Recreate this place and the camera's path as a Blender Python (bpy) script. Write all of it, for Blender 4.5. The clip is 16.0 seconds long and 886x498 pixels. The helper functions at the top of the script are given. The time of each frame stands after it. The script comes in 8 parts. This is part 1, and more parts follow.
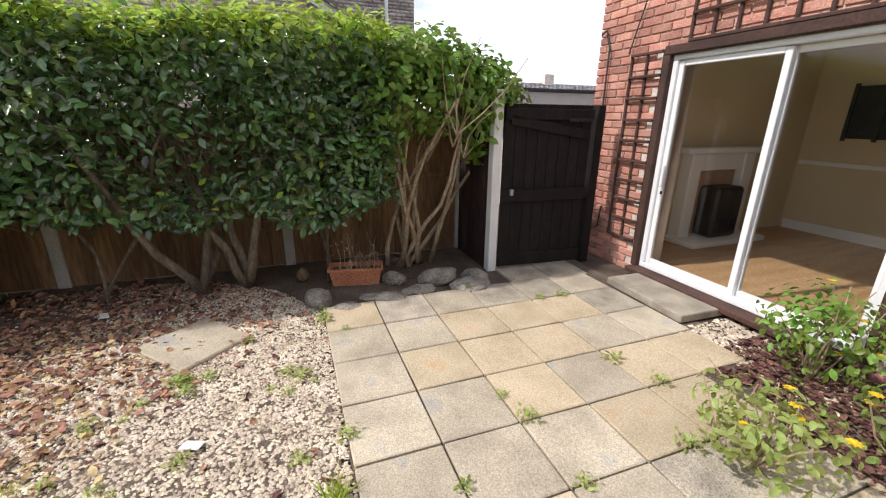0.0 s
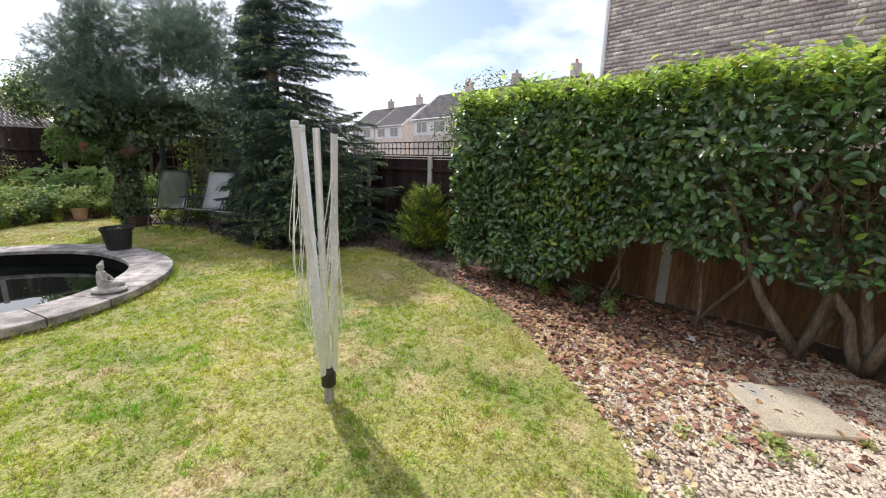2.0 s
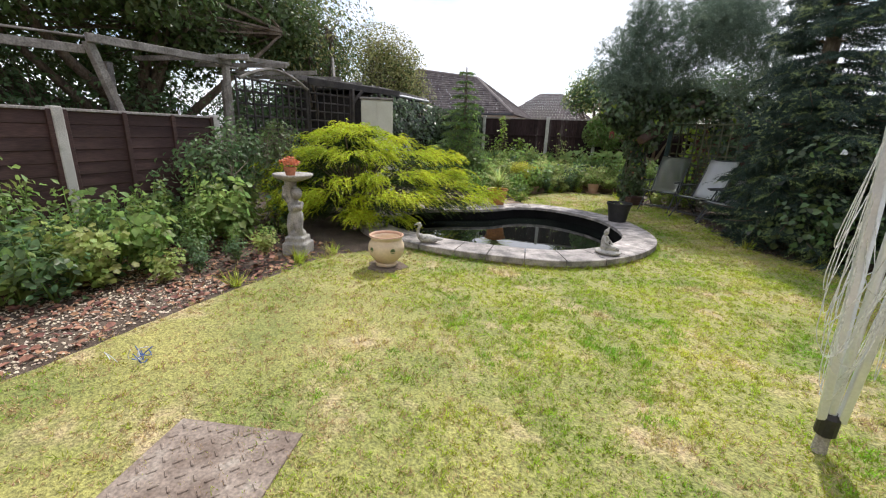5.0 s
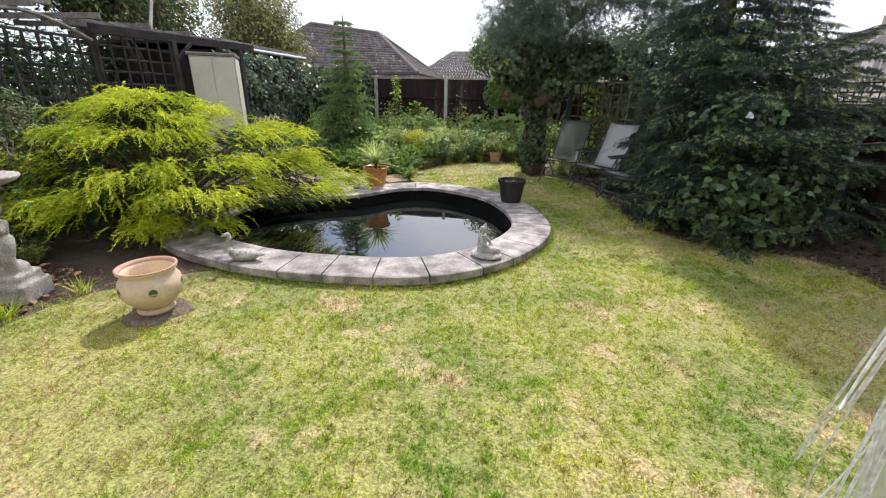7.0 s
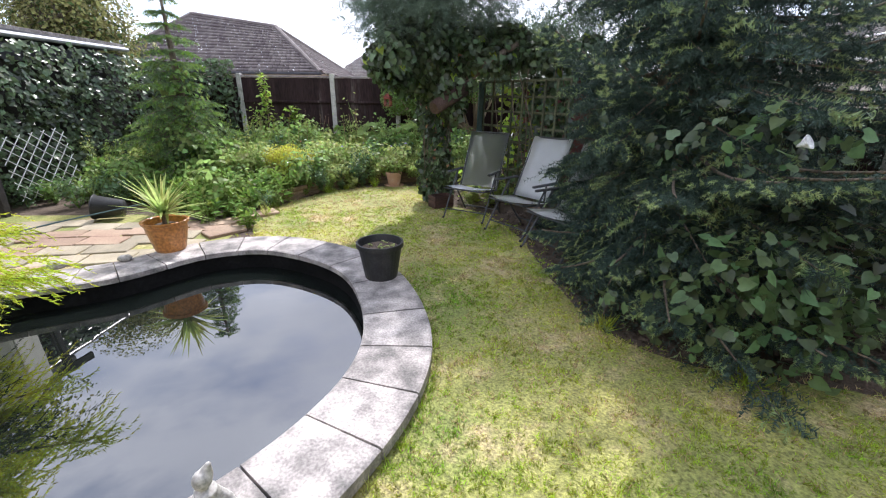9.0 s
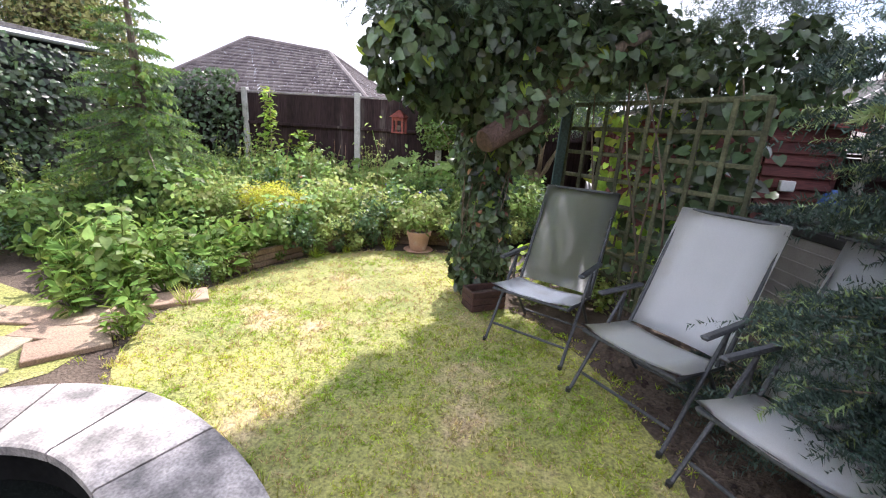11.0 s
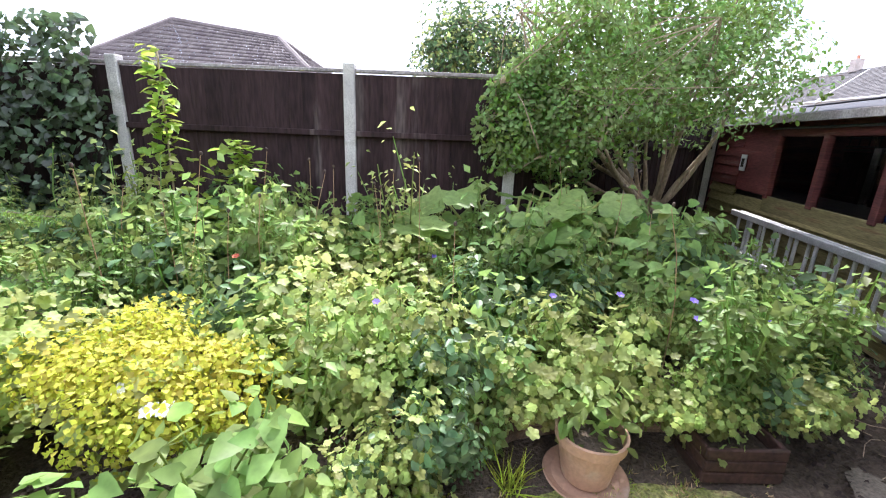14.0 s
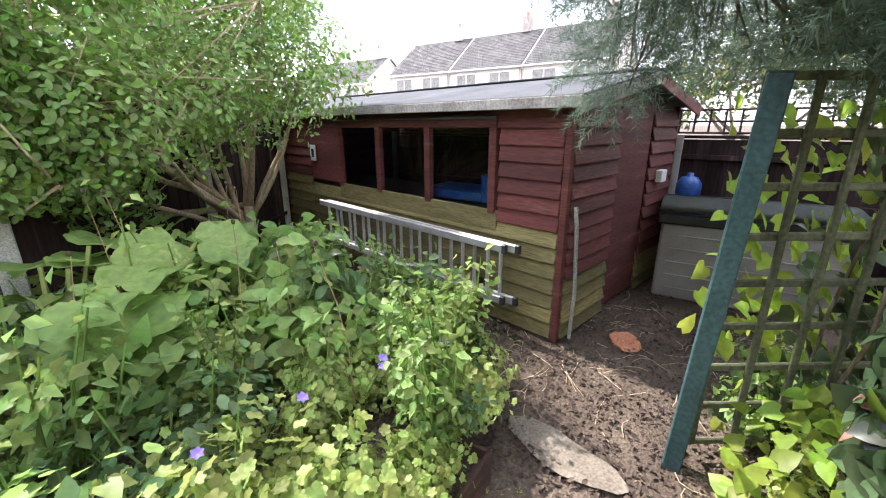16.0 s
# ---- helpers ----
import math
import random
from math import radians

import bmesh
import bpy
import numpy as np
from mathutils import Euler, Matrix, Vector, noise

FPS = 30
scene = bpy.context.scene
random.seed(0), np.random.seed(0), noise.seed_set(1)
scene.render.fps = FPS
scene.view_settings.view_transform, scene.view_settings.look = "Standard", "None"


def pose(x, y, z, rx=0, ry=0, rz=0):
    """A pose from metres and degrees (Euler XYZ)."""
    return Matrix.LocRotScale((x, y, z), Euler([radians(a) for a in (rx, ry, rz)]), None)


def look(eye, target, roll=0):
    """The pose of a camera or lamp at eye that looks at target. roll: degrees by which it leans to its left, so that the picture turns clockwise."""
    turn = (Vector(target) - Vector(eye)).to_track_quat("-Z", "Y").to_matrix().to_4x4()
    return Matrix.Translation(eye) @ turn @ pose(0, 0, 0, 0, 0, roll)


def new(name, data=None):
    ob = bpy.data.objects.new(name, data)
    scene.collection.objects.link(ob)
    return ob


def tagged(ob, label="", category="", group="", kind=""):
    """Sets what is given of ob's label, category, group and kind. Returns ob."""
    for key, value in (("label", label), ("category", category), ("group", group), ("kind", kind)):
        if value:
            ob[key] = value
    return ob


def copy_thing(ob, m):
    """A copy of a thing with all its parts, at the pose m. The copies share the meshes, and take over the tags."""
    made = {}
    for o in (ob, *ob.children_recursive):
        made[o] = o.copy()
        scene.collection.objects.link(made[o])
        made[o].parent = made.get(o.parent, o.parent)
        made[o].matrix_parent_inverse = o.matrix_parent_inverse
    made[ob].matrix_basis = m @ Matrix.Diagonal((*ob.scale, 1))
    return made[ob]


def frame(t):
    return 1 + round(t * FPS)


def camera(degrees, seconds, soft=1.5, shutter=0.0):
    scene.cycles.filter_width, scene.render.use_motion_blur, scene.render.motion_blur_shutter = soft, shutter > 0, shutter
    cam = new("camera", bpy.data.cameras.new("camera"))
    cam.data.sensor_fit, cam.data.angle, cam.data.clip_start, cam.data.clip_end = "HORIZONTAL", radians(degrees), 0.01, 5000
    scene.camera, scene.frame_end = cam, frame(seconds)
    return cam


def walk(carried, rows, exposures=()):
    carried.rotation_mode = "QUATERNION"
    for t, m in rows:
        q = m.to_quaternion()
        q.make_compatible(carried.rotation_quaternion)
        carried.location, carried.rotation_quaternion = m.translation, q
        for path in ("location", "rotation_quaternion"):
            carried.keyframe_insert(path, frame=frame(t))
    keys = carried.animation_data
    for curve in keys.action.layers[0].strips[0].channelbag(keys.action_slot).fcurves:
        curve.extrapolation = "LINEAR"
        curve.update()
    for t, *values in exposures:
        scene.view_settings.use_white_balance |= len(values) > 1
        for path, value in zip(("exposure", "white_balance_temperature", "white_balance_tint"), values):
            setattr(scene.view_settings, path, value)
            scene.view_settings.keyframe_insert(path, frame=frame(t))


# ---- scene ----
cam = camera(95.1, 16.0, soft=1.15)
PATH = [
    (0, (0.759, -0.513, 1.513), (2.54, -1.18, 0.894), 0.7),
    (0.5, (0.759, -0.356, 1.52), (2.634, -0.753, 0.947), 0.6),
    (1, (0.724, -0.201, 1.497), (2.645, 0.003, 0.979), 0.3),
    (1.5, (0.673, -0.087, 1.455), (2.394, 0.821, 0.996), 0.5),
    (2, (0.602, 0.006, 1.438), (1.913, 1.453, 1.007), 1.5),
    (2.5, (0.53, 0.01, 1.432), (1.34, 1.789, 1.009), 1.5),
    (3, (0.441, -0.026, 1.426), (0.785, 1.897, 0.999), 1.6),
    (3.5, (0.381, -0.066, 1.428), (0.324, 1.884, 0.987), 1.9),
    (4, (0.341, -0.105, 1.416), (-0.038, 1.803, 0.951), 2.2),
    (4.2, (0.332, -0.112, 1.409), (-0.152, 1.77, 0.933), 2.2),
    (6.3, (0.595, 0.612, 1.421), (-0.051, 2.378, 0.74), 1.5),
    (6.5, (0.657, 0.818, 1.449), (0.12, 2.617, 0.759), 1.5),
    (7, (0.827, 1.455, 1.474), (0.557, 3.307, 0.768), 1.1),
    (7.5, (0.981, 2.07, 1.478), (0.909, 3.938, 0.766), 1.2),
    (8, (1.135, 2.728, 1.514), (1.153, 4.599, 0.807), 0.7),
    (8.5, (1.269, 3.319, 1.544), (1.312, 5.191, 0.841), 0.7),
    (9, (1.444, 3.976, 1.521), (1.461, 5.851, 0.824), 0.6),
    (9.2, (1.507, 4.249, 1.526), (1.511, 6.127, 0.838), 0.3),
    (11.3, (1.401, 6.976, 1.437), (1.132, 8.883, 0.896), 3.7),
    (11.5, (1.335, 7.252, 1.436), (1.011, 9.151, 0.899), 3.2),
    (12, (1.07, 7.947, 1.455), (0.646, 9.825, 0.914), 2.7),
    (12.5, (0.76, 8.589, 1.42), (0.285, 10.461, 0.899), 2.7),
    (13, (0.392, 9.064, 1.409), (-0.061, 10.937, 0.875), 2.3),
    (13.5, (0.073, 9.523, 1.386), (-0.244, 11.426, 0.856), 2.8),
    (14, (-0.053, 9.925, 1.438), (-0.072, 11.85, 0.898), 2.3),
    (14.5, (-0.117, 10.244, 1.493), (0.298, 12.12, 0.94), 1.8),
    (15, (-0.05, 10.499, 1.514), (0.798, 12.22, 0.95), 1.1),
    (15.5, (0.037, 10.637, 1.519), (1.292, 12.09, 0.96), 0.8),
    (16, (0.119, 10.743, 1.589), (1.697, 11.822, 1.002), -0.2),
]
EXPOSURES = [(0, 0.08, 6380, 15), (1.5, 0.2, 6330, 15), (4, 0.14, 6370, 13), (7, 0.3, 6380, 15), (9, 0.72, 6050, 16), (11.4, 1.2, 6150, 21), (12.5, 1.33, 6000, 18), (13.1, 1.68, 5850, 20), (14.5, 1.42, 6050, 18), (16, 1.76, 6250, 15)]
walk(cam, [(t, look(eye, target, roll)) for t, eye, target, roll in PATH], EXPOSURES)

# ---- world and sun ----
SUN_AZ, SUN_EL = 6.0, 50.0            # degrees from +y towards +x, and above the horizon
world = bpy.data.worlds.new("sky")
scene.world = world
world.use_nodes = True
wn, wl = world.node_tree.nodes, world.node_tree.links
wn.clear()
sky = wn.new("ShaderNodeTexSky")
sky.sky_type = "NISHITA"
sky.sun_disc = False
sky.sun_elevation, sky.sun_rotation = radians(SUN_EL), radians(SUN_AZ)
sky.air_density, sky.dust_density, sky.ozone_density = 1.0, 1.5, 1.5
wtc = wn.new("ShaderNodeTexCoord")
wmap = wn.new("ShaderNodeMapping")
wmap.inputs["Scale"].default_value = (1.0, 1.0, 2.6)
cloud = wn.new("ShaderNodeTexNoise")
cloud.inputs["Scale"].default_value, cloud.inputs["Detail"].default_value = 2.2, 7.0
cloud.inputs["Roughness"].default_value = 0.55
cramp = wn.new("ShaderNodeValToRGB")
cramp.color_ramp.elements[0].position, cramp.color_ramp.elements[1].position = 0.36, 0.54
cmix = wn.new("ShaderNodeMix")
cmix.data_type = "RGBA"
cmix.inputs["B"].default_value = (9.6, 9.8, 10.3, 1)
cshade = wn.new("ShaderNodeTexNoise")
cshade.inputs["Scale"].default_value, cshade.inputs["Detail"].default_value = 3.5, 5.0
cdark = wn.new("ShaderNodeMix")
cdark.data_type = "RGBA"
cdark.inputs["A"].default_value = (5.7, 6.0, 6.7, 1)
cdark.inputs["B"].default_value = (9.6, 9.9, 10.4, 1)
bg = wn.new("ShaderNodeBackground")
bg.inputs["Strength"].default_value = 0.15
wout = wn.new("ShaderNodeOutputWorld")
wl.new(wtc.outputs["Generated"], wmap.inputs["Vector"])
wl.new(wmap.outputs["Vector"], cloud.inputs["Vector"])
wl.new(wmap.outputs["Vector"], cshade.inputs["Vector"])
wl.new(cloud.outputs["Fac"], cramp.inputs["Fac"])
wl.new(cramp.outputs["Color"], cmix.inputs["Factor"])
wl.new(cshade.outputs["Fac"], cdark.inputs["Factor"])
wl.new(cdark.outputs["Result"], cmix.inputs["B"])
wl.new(sky.outputs["Color"], cmix.inputs["A"])
wl.new(cmix.outputs["Result"], bg.inputs["Color"])
wl.new(bg.outputs["Background"], wout.inputs["Surface"])
sun = new("sun", bpy.data.lights.new("sun", "SUN"))
sun.data.energy, sun.data.angle, sun.data.color = 3.9, radians(1.6), (1.0, 0.95, 0.87)
_d = Vector((math.sin(radians(SUN_AZ)) * math.cos(radians(SUN_EL)), math.cos(radians(SUN_AZ)) * math.cos(radians(SUN_EL)), math.sin(radians(SUN_EL))))
sun.matrix_world = look(_d * 50, (0, 0, 0))

# ---- tools for meshes ----
def rng(seed):
    return np.random.default_rng(seed)


def np_mesh(name, verts, faces, smooth=False):
    """A mesh from arrays of corners and of faces that all have the same number of corners."""
    verts, faces = np.asarray(verts, np.float32), np.asarray(faces, np.int32)
    me = bpy.data.meshes.new(name)
    me.vertices.add(len(verts))
    me.vertices.foreach_set("co", verts.ravel())
    k = faces.shape[1]
    me.loops.add(faces.size)
    me.loops.foreach_set("vertex_index", faces.ravel())
    me.polygons.add(len(faces))
    me.polygons.foreach_set("loop_start", np.arange(len(faces), dtype=np.int32) * k)
    if smooth:
        me.polygons.foreach_set("use_smooth", np.ones(len(faces), bool))
    me.update(calc_edges=True)
    me.validate()
    return me


def np_part(name, verts, faces, material, parent=None, label="", smooth=False):
    me = np_mesh(name, verts, faces, smooth)
    me.materials.append(material)
    ob = new(name, me)
    if parent:
        ob.parent = parent
    if label:
        ob["label"] = label
    return ob


def part(name, bm, material, parent=None, label="", smooth=False):
    me = bpy.data.meshes.new(name)
    bm.normal_update()
    bm.to_mesh(me)
    bm.free()
    for m in material if isinstance(material, (list, tuple)) else [material]:
        me.materials.append(m)
    if smooth:
        me.polygons.foreach_set("use_smooth", np.ones(len(me.polygons), bool))
    ob = new(name, me)
    if parent:
        ob.parent = parent
    if label:
        ob["label"] = label
    return ob


def thing(name, m, label, category, group="", kind=""):
    ob = new(name)
    ob.empty_display_size = 0.1
    ob.matrix_world = m if isinstance(m, Matrix) else pose(*m)
    return tagged(ob, label, category, group, kind)


def add_box(bm, c, s, rot=None, bevel=0.0):
    """A box of size s about c, turned by rot (Matrix or degrees about z)."""
    if rot is None:
        r = Matrix.Identity(4)
    elif isinstance(rot, (int, float)):
        r = Matrix.Rotation(radians(rot), 4, "Z")
    else:
        r = rot.to_4x4()
    m = Matrix.Translation(c) @ r @ Matrix.Diagonal((*s, 1))
    got = bmesh.ops.create_cube(bm, size=1, matrix=m)
    if bevel:
        es = list({e for v in got["verts"] for e in v.link_edges})
        bmesh.ops.bevel(bm, geom=es, offset=bevel, segments=1, affect="EDGES", clamp_overlap=True)
    return bm


def box(c, s, rot=None, bevel=0.0):
    return add_box(bmesh.new(), c, s, rot, bevel)


def add_bar(bm, a, b, w, h=None, bevel=0.0, up=(0, 0, 1)):
    """A bar of section w x h from a to b."""
    a, b = Vector(a), Vector(b)
    d = b - a
    y = d.normalized()
    x = y.cross(Vector(up))
    x = x.normalized() if x.length > 1e-4 else Vector((1, 0, 0))
    z = x.cross(y)
    r = Matrix((x, y, z)).transposed()
    return add_box(bm, (a + b) / 2, (w, d.length, h or w), r, bevel)


def bar(a, b, w, h=None, bevel=0.0, up=(0, 0, 1)):
    return add_bar(bmesh.new(), a, b, w, h, bevel, up)


def add_tube(bm, pts, radii, sides=8, cap=True):
    """A tapered tube through the points."""
    pts = [Vector(p) for p in pts]
    if isinstance(radii, (int, float)):
        radii = [radii] * len(pts)
    rings, ref = [], None
    for i, p in enumerate(pts):
        d = (pts[min(i + 1, len(pts) - 1)] - pts[max(i - 1, 0)]).normalized()
        if ref is None:
            ref = d.orthogonal().normalized()
        ref = (ref - d * ref.dot(d)).normalized()
        q = d.cross(ref)
        rings.append([bm.verts.new(p + (ref * math.cos(a) + q * math.sin(a)) * radii[i]) for a in [2 * math.pi * k / sides for k in range(sides)]])
    for r0, r1 in zip(rings, rings[1:]):
        for k in range(sides):
            bm.faces.new((r0[k], r0[(k + 1) % sides], r1[(k + 1) % sides], r1[k]))
    if cap:
        bm.faces.new(rings[0][::-1])
        bm.faces.new(rings[-1])
    return bm


def tube(pts, radii, sides=8):
    return add_tube(bmesh.new(), pts, radii, sides)


def lathe(profile, seg=32, closed_bottom=True):
    """A turned body from (radius, height) pairs."""
    bm = bmesh.new()
    rings = []
    for r, z in profile:
        rings.append([bm.verts.new((r * math.cos(2 * math.pi * k / seg), r * math.sin(2 * math.pi * k / seg), z)) for k in range(seg)])
    for a, b in zip(rings, rings[1:]):
        for k in range(seg):
            bm.faces.new((a[k], a[(k + 1) % seg], b[(k + 1) % seg], b[k]))
    if closed_bottom:
        bm.faces.new(rings[0][::-1])
        bm.faces.new(rings[-1])
    return bm


def smooth_curve(pts, n, closed=True):
    """n points of a Catmull-Rom curve through pts."""
    p = np.asarray(pts, float)
    m, out = len(p), []
    spans = m if closed else m - 1
    for i in range(n):
        u = i / (n if closed else n - 1) * spans
        k = min(int(u), spans - 1)
        f = u - k
        q = [p[(k + j) % m] if closed else p[min(max(k + j, 0), m - 1)] for j in (-1, 0, 1, 2)]
        out.append(0.5 * (2 * q[1] + (q[2] - q[0]) * f + (2 * q[0] - 5 * q[1] + 4 * q[2] - q[3]) * f * f + (3 * q[1] - q[0] - 3 * q[2] + q[3]) * f ** 3))
    return np.array(out)


def fill_flat(loops, z):
    """A flat sheet between closed outlines."""
    bm = bmesh.new()
    edges = []
    for loop in loops:
        vs = [bm.verts.new((x, y, z)) for x, y in loop]
        edges += [bm.edges.new((vs[i], vs[(i + 1) % len(vs)])) for i in range(len(vs))]
    bmesh.ops.triangle_fill(bm, use_beauty=True, use_dissolve=False, edges=edges)
    for f in bm.faces:
        f.normal_update()
        if f.normal.z < 0:
            f.normal_flip()
    return bm


def inside(p, loop):
    x, y = p[:, 0], p[:, 1]
    r = np.zeros(len(p), bool)
    a = np.asarray(loop)
    for (x0, y0), (x1, y1) in zip(a, np.roll(a, -1, 0)):
        c = (y0 > y) != (y1 > y)
        r ^= c & (x < (x1 - x0) * (y - y0) / (y1 - y0 + 1e-12) + x0)
    return r


def unit(a):
    return a / np.maximum(np.linalg.norm(a, axis=-1, keepdims=True), 1e-9)


# leaf shapes: (side, along, lift) corners and triangles
LEAF = (np.array([[0, 0, 0], [.5, .42, .1], [0, 1, -.06], [-.5, .42, .1]]), np.array([[0, 1, 2], [0, 2, 3]]))
OVAL = (np.array([[0, 0, 0], [.36, .2, .06], [.5, .5, .09], [.3, .8, .05], [0, 1, -.08], [-.3, .8, .05], [-.5, .5, .09], [-.36, .2, .06], [0, .5, 0]]),
        np.array([[0, 1, 8], [1, 2, 8], [2, 3, 8], [3, 4, 8], [4, 5, 8], [5, 6, 8], [6, 7, 8], [7, 0, 8]]))
HEART = (np.array([[0, .08, 0], [.3, -.06, .03], [.52, .2, .07], [.4, .55, .05], [0, 1, -.12], [-.4, .55, .05], [-.52, .2, .07], [-.3, -.06, .03], [0, .45, -.02]]),
         np.array([[0, 1, 8], [1, 2, 8], [2, 3, 8], [3, 4, 8], [4, 5, 8], [5, 6, 8], [6, 7, 8], [7, 0, 8]]))
_a = np.linspace(0, 2 * math.pi, 25)[:-1]
_r = .52 * (.66 + .34 * np.abs(np.cos(2.5 * (_a - math.pi / 2))) ** .7)
LOBED = (np.concatenate([np.stack([_r * np.cos(_a), .45 + _r * np.sin(_a), .05 * np.cos(5 * _a) + .03], 1), [[0, .42, -.04]]]), np.array([[k, (k + 1) % 24, 24] for k in range(24)]))
BLADE = (np.array([[.5, 0, 0], [-.5, 0, 0], [0, 1, 0]]), np.array([[0, 1, 2]]))
STRAP = (np.array([[.4, 0, 0], [-.4, 0, 0], [.5, .5, .0], [-.5, .5, .0], [0, 1, -.12]]), np.array([[0, 1, 3], [0, 3, 2], [2, 3, 4]]))


def scatter(shape, p, d, n, length, width):
    """Corners and triangles of one leaf of the shape for each place p, along d, facing n."""
    tv, tf = shape
    d = unit(d)
    s = unit(np.cross(d, n))
    n = np.cross(s, d)
    length, width = np.broadcast_to(length, len(p))[:, None, None], np.broadcast_to(width, len(p))[:, None, None]
    v = p[:, None, :] + length * tv[None, :, 1:2] * d[:, None, :] + width * tv[None, :, 0:1] * s[:, None, :] + length * tv[None, :, 2:3] * n[:, None, :]
    f = tf[None] + (np.arange(len(p)) * len(tv))[:, None, None]
    return v.reshape(-1, 3), f.reshape(-1, tf.shape[1])


def joined(pieces):
    vs, fs, k = [], [], 0
    for v, f in pieces:
        vs.append(v)
        fs.append(f + k)
        k += len(v)
    return np.concatenate(vs), np.concatenate(fs)


def cheap_noise(p, scale, seed):
    """Smooth noise of about -1 to 1 from a few sine waves."""
    r = rng(seed)
    out = np.zeros(len(p))
    for i in range(7):
        k = r.normal(size=3) * scale * (0.6 + 0.25 * i)
        out += np.sin(p @ k + r.uniform(0, 6.28)) / (1 + 0.35 * i)
    return out / 2.2


def shell(blobs, n, r, thick=0.35, lump=0.12, lump_scale=5.0, seed=1, up=False):
    """n places and outward ways in the outer skin of a heap of ellipsoids (cx, cy, cz, rx, ry, rz)."""
    b = np.asarray(blobs, float)
    area = (b[:, 3] * b[:, 4] + b[:, 4] * b[:, 5] + b[:, 3] * b[:, 5])
    k = r.choice(len(b), n * 3, p=area / area.sum())
    w = unit(r.normal(size=(n * 3, 3)))
    if up:
        w[:, 2] = np.abs(w[:, 2])
    depth = 1 - thick * r.random(n * 3) ** 1.6
    p0 = b[k, :3] + w * b[k, 3:]
    depth = depth * (1 + lump * cheap_noise(p0, lump_scale, seed))
    p = b[k, :3] + w * b[k, 3:] * depth[:, None]
    keep = np.ones(len(p), bool)
    for j in range(len(b)):          # drop what lies deep inside another ellipsoid
        q = ((p - b[j, :3]) / b[j, 3:]) ** 2
        keep &= (q.sum(1) > (1 - thick) ** 2 * 0.8) | (k == j)
    p, w, k = p[keep][:n], w[keep][:n], k[keep][:n]
    return p, unit(w / b[k, 3:])


def leaves(name, p, out, r, material, parent, length, ratio=0.55, shape=LEAF, droop=0.25, turn=0.7, label=""):
    n = len(p)
    nn = unit(out + turn * r.normal(size=(n, 3)) * 0.6 + np.array([0, 0, 0.35]))
    d = unit(np.cross(nn, r.normal(size=(n, 3)))) + out * 0.4 + np.array([0, 0, -droop])
    ln = length * r.uniform(0.65, 1.25, n)
    v, f = scatter(shape, p, d, nn, ln, ln * ratio)
    return np_part(name, v, f, material, parent, label, True)

